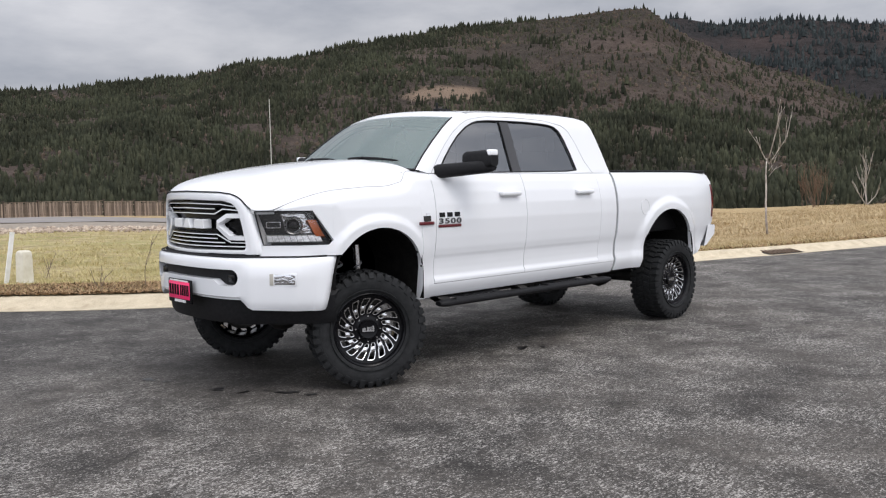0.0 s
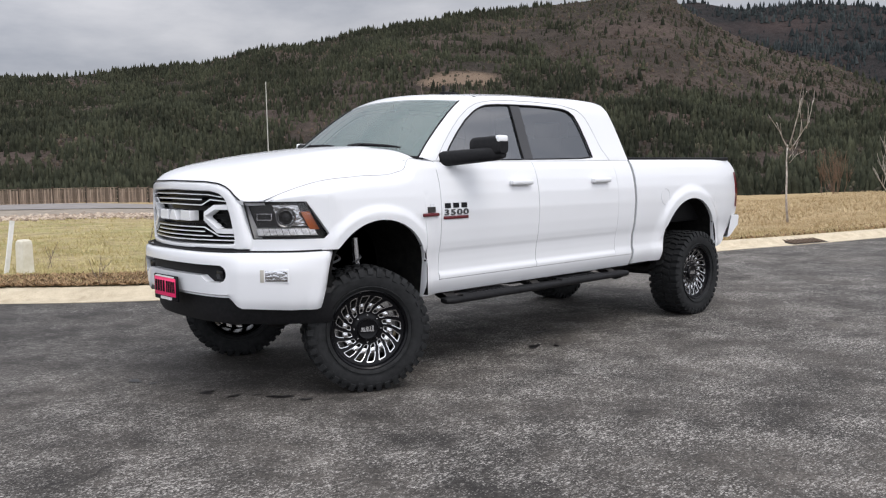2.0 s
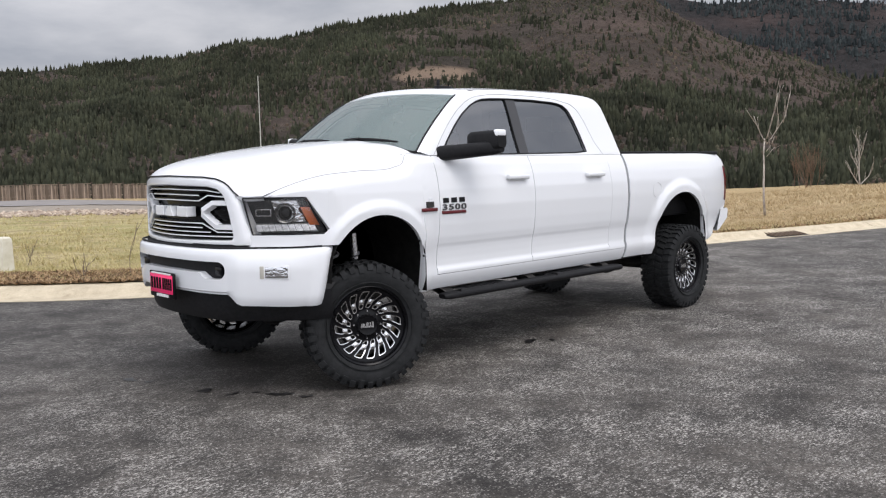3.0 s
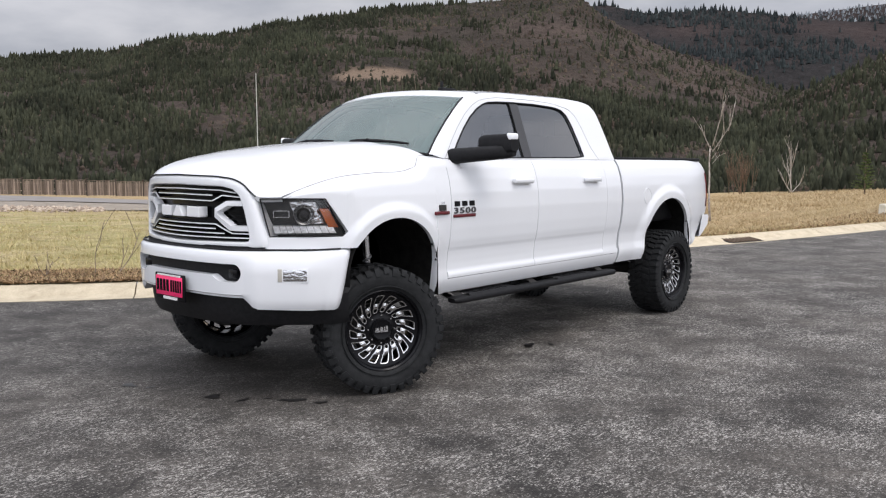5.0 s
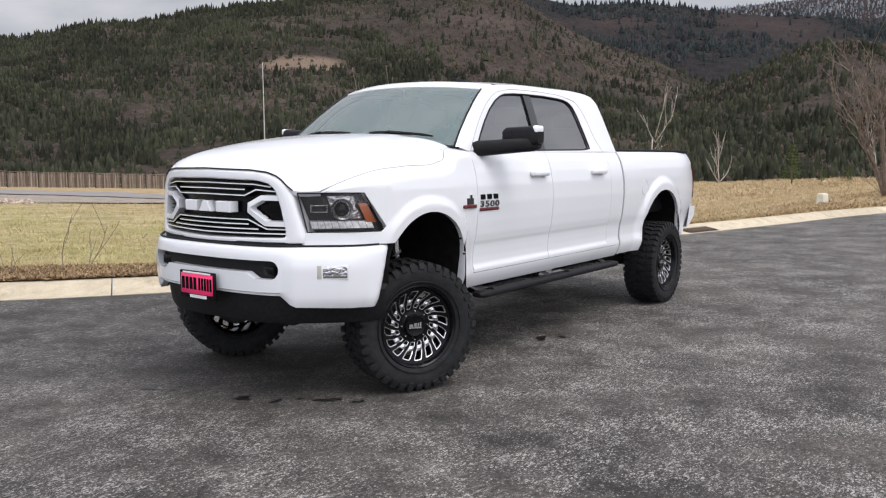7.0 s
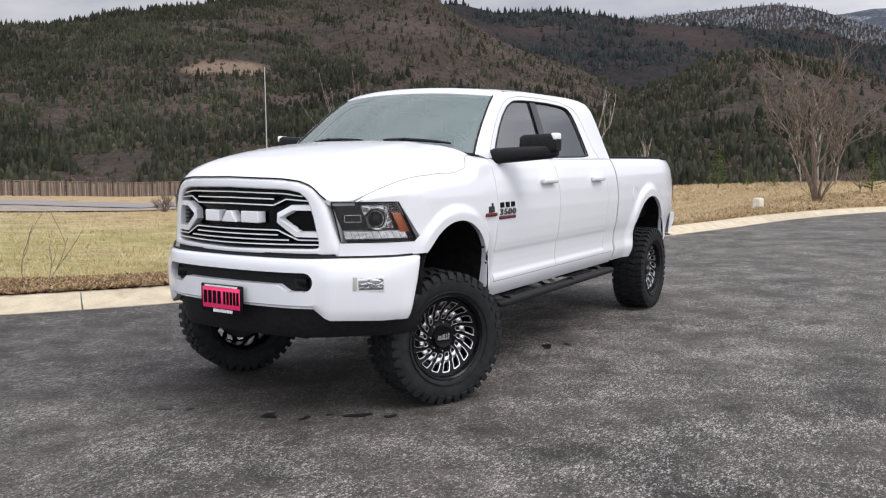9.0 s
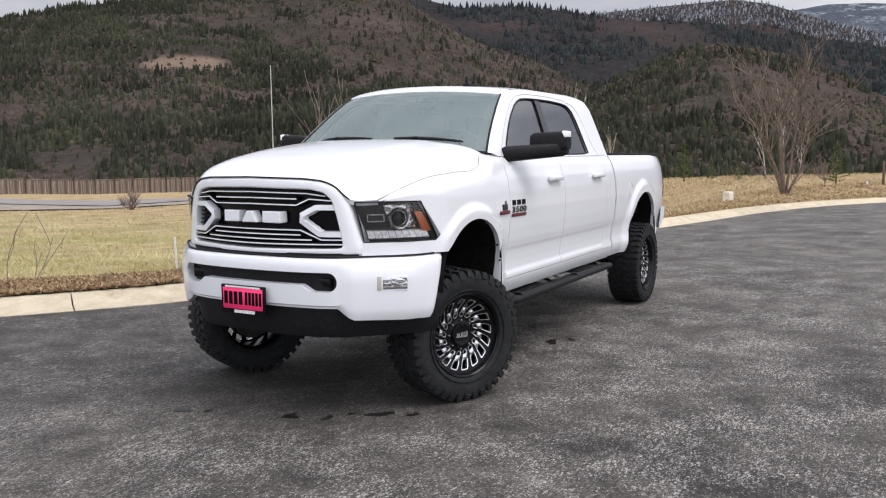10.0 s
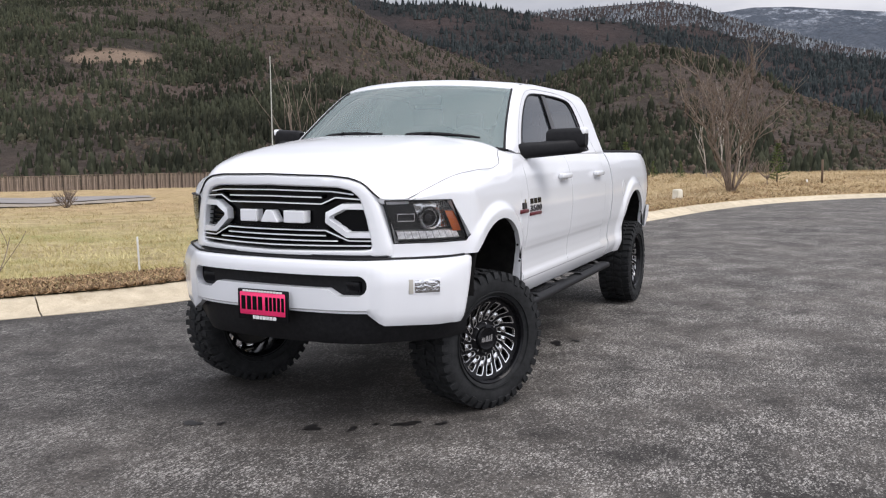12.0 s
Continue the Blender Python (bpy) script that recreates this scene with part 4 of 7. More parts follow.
for sgn in (-1, 1):
    # wing
    bm = bmesh.new()
    xs = [x for x in span(-0.31, 0.655, 20)] + [x for x in arch_xs(0) if -0.30 < x < 0.504]
    columns(bm, sorted(set(round(x, 4) for x in xs)), lambda x: max(0.984, arch_z(x, 0) or 0) if x < 0.09 else (arch_z(x, 0) or 0.585), under_seam, sgn, shoulder=seam)
    columns(bm, span(-0.70, -0.3102, 12), lambda x: 0.984, lambda x: 1.056 if x < -0.34 else 1.056 + 0.03 * (x + 0.34) / 0.027, sgn, rows=5)
    columns(bm, span(-0.635, -0.3102, 14), lambda x: 1.292 if x < -0.435 else 1.292 - 0.20 * (x + 0.435) / 0.122, lambda x: max(under_seam(x), (1.292 if x < -0.435 else 1.292 - 0.20 * (x + 0.435) / 0.122) + 0.004), sgn, rows=8, shoulder=seam)
    tpart("wing", bm, WHITE)
    # doors, quarter and sill
    for name, x0, x1 in (("door", 0.6595, 1.7345), ("door", 1.7395, 2.823)):
        bm = bmesh.new()
        columns(bm, span(x0, x1, 18), lambda x: 0.697, lambda x: 1.5415, sgn, rows=64, inset=0.02)
        door = tpart(name, bm, WHITE)
        hx = x1 - 0.215 if x0 < 1 else 2.56
        bm = bmesh.new()
        w = sgn * (lerp_table(WIDE, 1.375))
        soft_box(bm, hx - 0.125, hx + 0.125, min(w, w + sgn * 0.045), max(w, w + sgn * 0.045), 1.356, 1.396, 0.016, 3)
        tpart("door_handle", bm, WHITE, "white pull handle", door)
        bm = bmesh.new()
        soft_box(bm, hx - 0.10, hx + 0.10, min(w - sgn * 0.01, w + sgn * 0.006), max(w - sgn * 0.01, w + sgn * 0.006), 1.335, 1.362, 0.004, 1)
        tpart("handle_recess", bm, WHITE, "", door)
    bm = bmesh.new()
    columns(bm, span(2.8248, 3.078, 8), lambda x: 0.697, lambda x: 1.545, sgn, rows=30)
    tpart("cab_corner", bm, WHITE)
    bm = bmesh.new()
    columns(bm, span(0.512, 3.078, 30), lambda x: 0.590, lambda x: 0.694, sgn, rows=8)
    tpart("sill", bm, WHITE)
    # bed side
    bm = bmesh.new()

    def bed_low(x):
        z = arch_z(x, 1)
        return z if z else (0.60 if x < 4 else max(0.66, 0.66 + (x - 4.70) * 0.9 if x > 4.70 else 0.66))

    def bed_high(x):
        return 1.556 - (0.0 if x < 4.93 else 0.10 * ((x - 4.93) / 0.145) ** 2.2)
    xs = sorted(set(round(x, 4) for x in span(3.112, 5.075, 44) + arch_xs(1)))
    columns(bm, xs, bed_low, bed_high, sgn, rows=30)
    bed_side = tpart("bed_side", bm, WHITE)
    bm = bmesh.new()
    if sgn < 0:
        ring = [(3.585 + 0.075 * math.cos(t), -lerp_table(WIDE, 1.205 + 0.075 * math.sin(t)) - 0.0015, 1.205 + 0.075 * math.sin(t)) for t in np.linspace(0, 2 * math.pi, 36)]
        tube(bm, ring, 0.002, 4)
        tpart("fuel_flap", bm, WHITE, "round flush fuel flap", bed_side)
    # rail cap on the bed side
    bm = bmesh.new()
    soft_box(bm, 3.10, 4.96, min(sgn * 0.80, sgn * 0.868), max(sgn * 0.80, sgn * 0.868), 1.54, 1.574, 0.008)
    tpart("bed_rail_cap", bm, BLACK_TRIM, "black moulded rail cap")
    # inner bed wall
    bm = bmesh.new()
    soft_box(bm, 3.10, 5.0, min(sgn * 0.78, sgn * 0.80), max(sgn * 0.78, sgn * 0.80), 0.95, 1.55, 0.004, 1)
    tpart("bed_inner_wall", bm, BLACK_TRIM)
    # tail lamp
    bm = bmesh.new()
    rows = []
    for z in span(1.055, 1.42, 8):
        e = 5.082 - (0 if z < 1.40 else 0.02)
        w0 = side_w(5.015, z)
        rows.append([(5.015, sgn * (w0 + 0.004), z), (5.06, sgn * (side_w(5.06, z) + 0.006), z), (e + 0.008, sgn * (w0 - 0.055), z), (e + 0.012, sgn * (w0 - 0.14), z), (5.03, sgn * (w0 - 0.14), z)])
    made = loft(bm, rows)
    bm.faces.new(made[0])
    bm.faces.new(made[-1])
    tpart("tail_lamp", bm, RED_LENS, "dark red vertical lamp")
    # wheel-well liners
    for which, x_in in ((0, 0.40), (1, 0.45)):
        cx, cz, a, b = ARCHES[which]
        bm = bmesh.new()
        prof = [(cx + (a + 0.006) * math.cos(t), cz + (b + 0.006) * math.sin(t)) for t in np.linspace(0, math.pi, 25)]
        prof = [(prof[0][0], 0.60)] + prof + [(prof[-1][0], 0.74 if which == 0 else 0.60)]
        loft(bm, [[(x, sgn * y, z) for x, z in prof] for y in (0.965, 0.80, x_in)])
        bm.faces.new([bm.verts.new((x, sgn * x_in, z)) for x, z in prof])
        tpart("wheel_well", bm, WELL, "black wheel-well liner")
        # bolts round the arch lip
        for t in np.linspace(0.15, 2.4, 8):
            bm = bmesh.new()
            x, z = cx + a * math.cos(t), cz + b * math.sin(t)
            bmesh.ops.create_icosphere(bm, subdivisions=1, radius=0.009, matrix=Matrix.Translation((x - 0.004 * math.cos(t), sgn * 0.955, z - 0.006)))
            tpart("arch_bolt", bm, BLACK_TRIM)

# ---- bonnet ----
def face_x(y):
    return -0.885 + 0.40 * y * y


CREST_LINE = [(-0.835, 1.432), (-0.79, 1.468), (-0.72, 1.497), (-0.60, 1.528), (-0.44, 1.560), (-0.1, 1.612), (0.15, 1.640), (0.34, 1.652)]
bm = bmesh.new()
rows = []
for k in range(37):
    u = k / 36
    xs_ = -0.64 + (0.548 + 0.64) * u ** 1.05
    ys_, zs_ = seam(xs_)
    xc_ = -0.835 + (0.34 + 0.835) * u
    zc_ = curve_at(CREST_LINE, xc_)
    row = []
    for j in range(-24, 25):
        v = j / 24
        s = abs(v)
        g = 0.20 * s * s + 0.80 * s ** 7
        h = s ** 2.3
        z = zc_ - (zc_ - zs_) * g
        t = min(1.0, max(0.0, (0.66 - s) / 0.16))
        z += 0.010 * t * t * (3 - 2 * t) * min(1.0, u * 5)
        row.append((xc_ + (xs_ - xc_) * h, (ys_ - 0.005) * v, z))
    rows.append(row)
# the front edge follows the grille frame's outline down to the lamps
NOSE_Z = [(0, 1.430), (0.35, 1.423), (0.46, 1.410), (0.525, 1.382), (0.565, 1.336), (0.60, 1.302), (0.64, 1.298), (0.73, 1.303)]
front = []
for x, y, z in rows[0]:
    a = abs(y)
    fx = face_x(a) - 0.004 if a < 0.575 else float(np.interp(a, (0.575, 0.62, 0.722), (face_x(0.575) - 0.004, -0.728, -0.642)))
    front.append((fx, y, lerp_table(NOSE_Z, a)))
shift = [Vector(f) - Vector(r) for f, r in zip(front, rows[0])]
for k, row in enumerate(rows):
    t = min(1.0, (k / 36) / 0.34)
    fade = 1 - t * t * (3 - 2 * t)
    rows[k] = [tuple(Vector(p) + s * fade) for p, s in zip(row, shift)]
rows = [[(x + 0.012, y, z - 0.03) for x, y, z in rows[0]]] + rows + [[(x + 0.01, y, z - 0.03) for x, y, z in rows[-1]]]
loft(bm, rows)
tpart("bonnet", bm, WHITE, "white bonnet with a raised middle")
# black strip laid along the bonnet's front gap in place of its shade
bm = bmesh.new()
tube(bm, [(f[0] - 0.003, f[1], f[2] - 0.001) for f in front if abs(f[1]) < 0.60], 0.0048, 6)
tpart("bonnet_seal", bm, BLACK_TRIM, "thin black strip standing for the dark gap between bonnet and grille")
# dark channel under the bonnet's shut line and behind the panel gaps
for s in (-1, 1):
    bm = bmesh.new()
    loft(bm, [[(x, s * (seam(x)[0] - 0.012 + o), seam(x)[1] - 0.016) for x in span(-0.63, 0.60, 30)] for o in (0.02, -0.03)])
    tpart("shut_line", bm, SEAM)
    bm = bmesh.new()
    tube(bm, [(x, s * (seam(x)[0] - 0.0025), seam(x)[1] + 0.0012) for x in span(-0.60, 0.545, 60)], 0.0024, 4)
    tpart("bonnet_shut_line", bm, SHUT_GREY)
bm = bmesh.new()
soft_box(bm, 0.56, 3.42, -0.84, 0.84, 0.60, 1.06, 0.02, 1)
soft_box(bm, 3.42, 5.0, -0.43, 0.43, 0.60, 0.93, 0.02, 1)
tpart("inner_body", bm, SEAM)
bm = bmesh.new()
soft_box(bm, -0.62, 0.58, -0.40, 0.40, 0.62, 1.40, 0.02, 1)
tpart("engine_bay", bm, WELL)
# cowl below the windscreen
bm = bmesh.new()
rows = []
for j in range(-12, 13):
    v = j / 12
    rows.append([(0.32 + 0.13 * v * v, 0.80 * v, 1.635 - 0.085 * v ** 4), (0.40 + 0.12 * v * v, 0.80 * v, 1.630 - 0.075 * v ** 4), (0.50 + 0.13 * v * v, 0.82 * v, 1.645 - 0.06 * v ** 4)])
loft(bm, rows)
tpart("cowl", bm, BLACK_TRIM)

# ---- grille ----
SUR_OUT = [(0, 1.424), (0.35, 1.417), (0.46, 1.404), (0.525, 1.375), (0.568, 1.325), (0.60, 1.24), (0.63, 1.12), (0.652, 1.008), (0.647, 0.996), (0.60, 0.992), (0, 0.990)]
SUR_IN = [(0, 1.366), (0.38, 1.358), (0.455, 1.342), (0.500, 1.305), (0.53, 1.2), (0.556, 1.06), (0.558, 1.036), (0.545, 1.027), (0.52, 1.024), (0, 1.016)]


def full_loop(half, n):
    r = even(half, n)
    return r + [(-y, z) for y, z in reversed(r[1:-1])]


lo, li = full_loop(SUR_OUT, 60), full_loop(SUR_IN, 60)
bm = bmesh.new()
loops = []
for t, dx in ((0, 0.11), (0, 0.006), (0.05, -0.006), (0.18, -0.014), (0.5, -0.017), (0.85, -0.015), (0.96, -0.008), (1, 0.004), (1, 0.075)):
    loops.append([(face_x(a[0] * (1 - t) + b[0] * t) + dx, a[0] * (1 - t) + b[0] * t, a[1] * (1 - t) + b[1] * t) for a, b in zip(lo, li)])
loft(bm, loops, True)
grille = tpart("grille_surround", bm, WHITE, "body-coloured grille frame")
bm = bmesh.new()
loft(bm, [[(face_x(y) + 0.06, y, z) for y in span(-0.58, 0.58, 24)] for z in (1.0, 1.38)])
tpart("grille_back", bm, GLOSS_BLACK, "gloss black grille panel", grille)


def strip(bm, pts, wide, dx, deep):
    """A flat bar of the grille along (y, z) points, mitred at its bends."""
    fine = []
    for (a, b) in zip(pts, pts[1:]):
        n = max(1, int(math.hypot(b[0] - a[0], b[1] - a[1]) / 0.06))
        fine += [(a[0] + (b[0] - a[0]) * k / n, a[1] + (b[1] - a[1]) * k / n) for k in range(n)]
    fine.append(pts[-1])
    rings = []
    for i, p in enumerate(fine):
        q0, q1 = fine[max(i - 1, 0)], fine[min(i + 1, len(fine) - 1)]
        d = Vector((q1[0] - q0[0], q1[1] - q0[1])).normalized()
        n = Vector((-d.y, d.x)) * wide / 2
        x = face_x(p[0]) + dx
        rings.append([(x, p[0] + n.x, p[1] + n.y), (x, p[0] - n.x, p[1] - n.y), (x + deep, p[0] - n.x * 1.25, p[1] - n.y * 1.25), (x + deep, p[0] + n.x * 1.25, p[1] + n.y * 1.25)])
    made = loft(bm, rings, True)
    bm.faces.new(made[0][::-1])
    bm.faces.new(made[-1])


def both(half):
    return [(-y, z) for y, z in reversed(half)] + half[(1 if half[0][0] == 0 else 0):]


BARS = [[(0, 1.343), (0.36, 1.337), (0.468, 1.322)], [(0, 1.309), (0.30, 1.305)], [(0, 1.274), (0.30, 1.270), (0.375, 1.305), (0.515, 1.295)], [(0, 1.128), (0.32, 1.128), (0.44, 1.074), (0.555, 1.074)], [(0, 1.100), (0.32, 1.100)], [(0, 1.072), (0.385, 1.072)], [(0, 1.044), (0.555, 1.048)]]
for bar in BARS:
    bm = bmesh.new()
    strip(bm, both(bar), 0.0062, -0.002, 0.006)
    tpart("grille_bar", bm, WHITE, "", grille, smooth=False)
    bm = bmesh.new()
    strip(bm, both([(y, z + 0.004) for y, z in bar]), 0.017, 0.003, 0.05)
    tpart("grille_bar_backing", bm, GLOSS_BLACK, "", grille, smooth=False)
for sgn in (-1, 1):
    bm = bmesh.new()
    strip(bm, [(sgn * y, z) for y, z in ((0.55, 1.258), (0.415, 1.258), (0.335, 1.215), (0.333, 1.180), (0.435, 1.106), (0.56, 1.106))], 0.030, -0.008, 0.05)
    tpart("grille_nostril", bm, WHITE, "thick white six-sided frame", grille, smooth=False)
    for z in span(1.135, 1.235, 4):
        bm = bmesh.new()
        strip(bm, [(sgn * 0.38, z), (sgn * 0.545, z)], 0.006, 0.03, 0.02)
        tpart("grille_slat", bm, GLOSS_BLACK, "", grille, smooth=False)
# three plain blocks stand for the emblem
for y0, y1, slope in ((0.095, 0.205, 0.0), (-0.052, 0.066, 0.038), (-0.215, -0.082, 0.0)):
    bm = bmesh.new()
    z0, z1 = 1.166, 1.232
    pts = [(y0, z0), (y0 + slope, z1), (y1 - slope, z1), (y1, z0)]
    f = [(face_x((y0 + y1) / 2) - 0.014, y, z) for y, z in pts]
    b = [(face_x((y0 + y1) / 2) + 0.05, y, z) for y, z in pts]
    made = loft(bm, [f, b], True)
    bm.faces.new(made[0])
    bmesh.ops.bevel(bm, geom=list(bm.edges), offset=0.004, segments=1, affect="EDGES")
    tpart("grille_emblem", bm, WHITE, "plain white raised emblem block", grille, smooth=False)

# ---- front bumper ----
PLAN = [(0.0, -0.925), (0.2, -0.918), (0.38, -0.895), (0.50, -0.862), (0.585, -0.815), (0.65, -0.755), (0.72, -0.690), (0.80, -0.615), (0.86, -0.550), (0.905, -0.465), (0.93, -0.385), (0.945, -0.31)]
OUT = [(0.60, -0.035), (0.625, -0.012), (0.66, 0.0), (0.75, 0.008), (0.85, 0.014), (0.94, 0.012), (0.957, 0.008), (0.965, 0.003), (0.973, -0.008), (0.977, -0.02)]


def bumper_low(y):
    return float(np.interp(abs(y), (0, 0.56, 0.625, 0.95), (0.690, 0.688, 0.622, 0.608)))


def bumper_point(y, x, z, out):
    """Pushes a point of the plan outwards along the plan's normal."""
    i = abs(y)
    e = 0.01
    t = Vector((curve_at(PLAN, min(0.944, i + e)) - curve_at(PLAN, max(0, i - e)), 2 * e)).normalized()
    return (x - t.y * out, math.copysign(1, y) * (i + t.x * out) if i > 0.001 else y, z)


bm = bmesh.new()
half = even([(y, x) for y, x in PLAN], 40)
ys = sorted(set(s * round(y, 4) for y in [y for y, _ in half if not 0.5 < y < 0.6] + span(0.34, 0.44, 6) + [0.50, 0.52, 0.53, 0.54, 0.548, 0.554, 0.558, 0.56, 0.58] for s in (-1, 1)))


def slot_ends(y):
    """Top and bottom of the bumper's slot, rounded at both ends."""
    a = abs(y)
    low = float(np.interp(a, (0, 0.355, 0.415), (0.826, 0.826, 0.787)))
    round_ = math.sqrt(max(0.0, 1 - ((a - 0.515) / 0.045) ** 2)) if a > 0.515 else 1.0
    return 0.842 + 0.053 * round_ + 0.001, 0.842 - (0.842 - low) * round_ - 0.001


grid = []
for y in ys:
    zl = bumper_low(y)
    col = []
    slot_hi, slot_lo = slot_ends(y) if abs(y) <= 0.56 else (0.855, 0.83)
    for z in [0.977, 0.973, 0.965, 0.957, 0.925, 0.904, slot_hi, slot_lo, 0.775, 0.755, 0.735, 0.72] + [0.72 + (zl - 0.72) * t for t in (0.35, 0.7, 1.0)]:
        x = curve_at(PLAN, abs(y))
        if abs(y) > 0.90:
            s = (abs(y) - 0.90) / 0.045
            x -= s * 0.105 * max(0.0, (0.985 - z) / 0.37)
        fold = min(1.0, max(0.0, (abs(y) - 0.575) / 0.05))
        fold = 0.020 * fold * fold * (3 - 2 * fold) * min(1.0, max(0.0, (0.955 - z) / 0.07)) * max(0.0, min(1.0, (0.935 - abs(y)) / 0.075))
        col.append(bumper_point(y, x, z, fold + lerp_table(OUT, z if abs(y) > 0.6 else max(z, 0.66) if z > zl + 0.012 else 0.62)))
    grid.append(col)
made = [[bm.verts.new(p) for p in c] for c in grid]
for i in range(len(ys) - 1):
    for k in range(len(made[0]) - 1):
        if k == 6 and abs(ys[i] + ys[i + 1]) / 2 < 0.56:
            continue
        bm.faces.new((made[i][k], made[i + 1][k], made[i + 1][k + 1], made[i][k + 1]))
edge = [e for e in bm.edges if len(e.link_faces) == 1]
ext = bmesh.ops.extrude_edge_only(bm, edges=edge)
for v in ext["geom"]:
    if isinstance(v, bmesh.types.BMVert):
        v.co.x += 0.055
        if abs(v.co.y) > 0.7:
            v.co.y *= 0.965
b3 = bmesh.new()
loft(b3, [[(curve_at(PLAN, abs(y)) + float(np.interp(abs(y), (0, 0.56, 0.70, 0.94), (0.036, 0.040, 0.075, 0.085))), y * 0.965, z) for y in span(-0.94, 0.94, 60)] for z in (0.94, 1.0)])
bumper = tpart("front_bumper", bm, WHITE, "white wrap-round bumper with a black slot", sharp=50)
tpart("bumper_gap", b3, BLACK_TRIM, "", bumper)
# added black strip that darkens the gap above the bumper
bm = bmesh.new()
tube(bm, [bumper_point(y, curve_at(PLAN, abs(y)), 0.982, -0.012) for y in span(-0.935, 0.935, 80)], 0.0062, 6)
tpart("bumper_seal", bm, BLACK_TRIM, "black strip standing for the dark gap along the bumper's top edge", bumper)
bm = bmesh.new()
loft(bm, [[(curve_at(PLAN, abs(y)) + 0.045, y, z) for y in span(-0.57, 0.57, 30)] for z in (0.775, 0.905)])
tpart("bumper_slot", bm, BLACK_TRIM, "black slot", bumper)
for sgn in (-1, 1):
    bm = bmesh.new()
    soft_box(bm, curve_at(PLAN, 0.47) + 0.034, curve_at(PLAN, 0.47) + 0.09, min(sgn * 0.43, sgn * 0.52), max(sgn * 0.43, sgn * 0.52), 0.80, 0.860, 0.012)
    tpart("tow_hook_cover", bm, GLOSS_BLACK, "", bumper)
    for yy, zz in ((0.26, 0.745), (0.80, 0.70)):
        bm = bmesh.new()
        p = bumper_point(sgn * yy, curve_at(PLAN, yy), zz, 0.0)
        bmesh.ops.create_cone(bm, cap_ends=True, segments=16, radius1=0.009, radius2=0.009, depth=0.010, matrix=Matrix.Translation(p) @ Matrix.Rotation(0.75 * sgn * (yy > 0.5), 4, "Z") @ Matrix.Rotation(math.pi / 2, 4, "Y"))
        tpart("parking_sensor", bm, WHITE, "", bumper)
bm = bmesh.new()
rows = []
for y in span(-0.93, 0.93, 50):
    x = curve_at(PLAN, min(0.94, abs(y) / 0.985)) + 0.055
    drop = 0.10 * max(0, (abs(y) - 0.80) / 0.13)
    rows.append([(x + 0.05, y * 0.96, 0.74), (x - 0.005, y * 0.975, 0.70), (x, y * 0.975, 0.62), (x + 0.012, y * 0.965, 0.545), (x + 0.03, y * 0.95, 0.508), (x + 0.12, y * 0.92, 0.50)])
loft(bm, rows)
tpart("bumper_valance", bm, BLACK_TRIM, "black lower valance", bumper)
# fog lamps
for sgn in (-1, 1):
    n = Vector((-0.74, sgn * 0.67, 0)).normalized()
    side = Vector((-n.y, n.x, 0)) * (-sgn)
    c = Vector(bumper_point(sgn * 0.79, curve_at(PLAN, 0.79), 0.832, 0.0325))
    m = Matrix(((side.x, n.x, 0, c.x), (side.y, n.y, 0, c.y), (0, 0, 1, c.z), (0, 0, 0, 1)))
    b2 = bmesh.new()
    soft_box(b2, -0.096, 0.094, -0.02, 0.0005, -0.045, 0.043, 0.008)
    b2.transform(m)
    fog = tpart("fog_lamp", b2, WHITE, "fog lamp in a white bezel", bumper)
    b2 = bmesh.new()
    soft_box(b2, -0.058, 0.088, -0.012, 0.004, -0.036, 0.036, 0.008)
    b2.transform(m)
    tpart("fog_lens", b2, FACETS, "faceted chrome reflector and lens", bumper)
    b2 = bmesh.new()
    soft_box(b2, -0.090, -0.062, -0.012, 0.0035, -0.040, 0.040, 0.006)
    b2.transform(m)
    tpart("fog_shutter", b2, SHUTTER, "", bumper)
# number plate holder
bm = bmesh.new()
soft_box(bm, -0.972, -0.955, -0.155, 0.175, 0.632, 0.803, 0.008)
plate = tpart("number_plate", bm, GLOSS_BLACK, "bright pink plate in a black frame")
bm = bmesh.new()
soft_box(bm, -0.977, -0.970, -0.138, 0.158, 0.662, 0.786, 0.003, 1)
tpart("plate_face", bm, PINK, "bright pink plate face", plate)
for y0, y1, z0, z1, m_ in [(0.145 - 0.037 * k, 0.145 - 0.037 * k - 0.026, 0.690, 0.765, GLOSS_BLACK) for k in range(4)] + [(-0.012 - 0.026 * k, -0.012 - 0.026 * k - 0.018, 0.690, 0.765, GLOSS_BLACK) for k in range(5)] + [(0.07 - 0.022 * k, 0.07 - 0.022 * k - 0.016, 0.640, 0.657, WHITE_SHEET) for k in range(7)] + [(0.135 - 0.02 * k, 0.135 - 0.02 * k - 0.013, 0.788, 0.797, WHITE_SHEET) for k in range(13)]:
    bm = bmesh.new()
    box(bm, -0.9795, -0.972, min(y0, y1), max(y0, y1), z0, z1)
    tpart("plate_bar", bm, m_, "", plate, smooth=False)

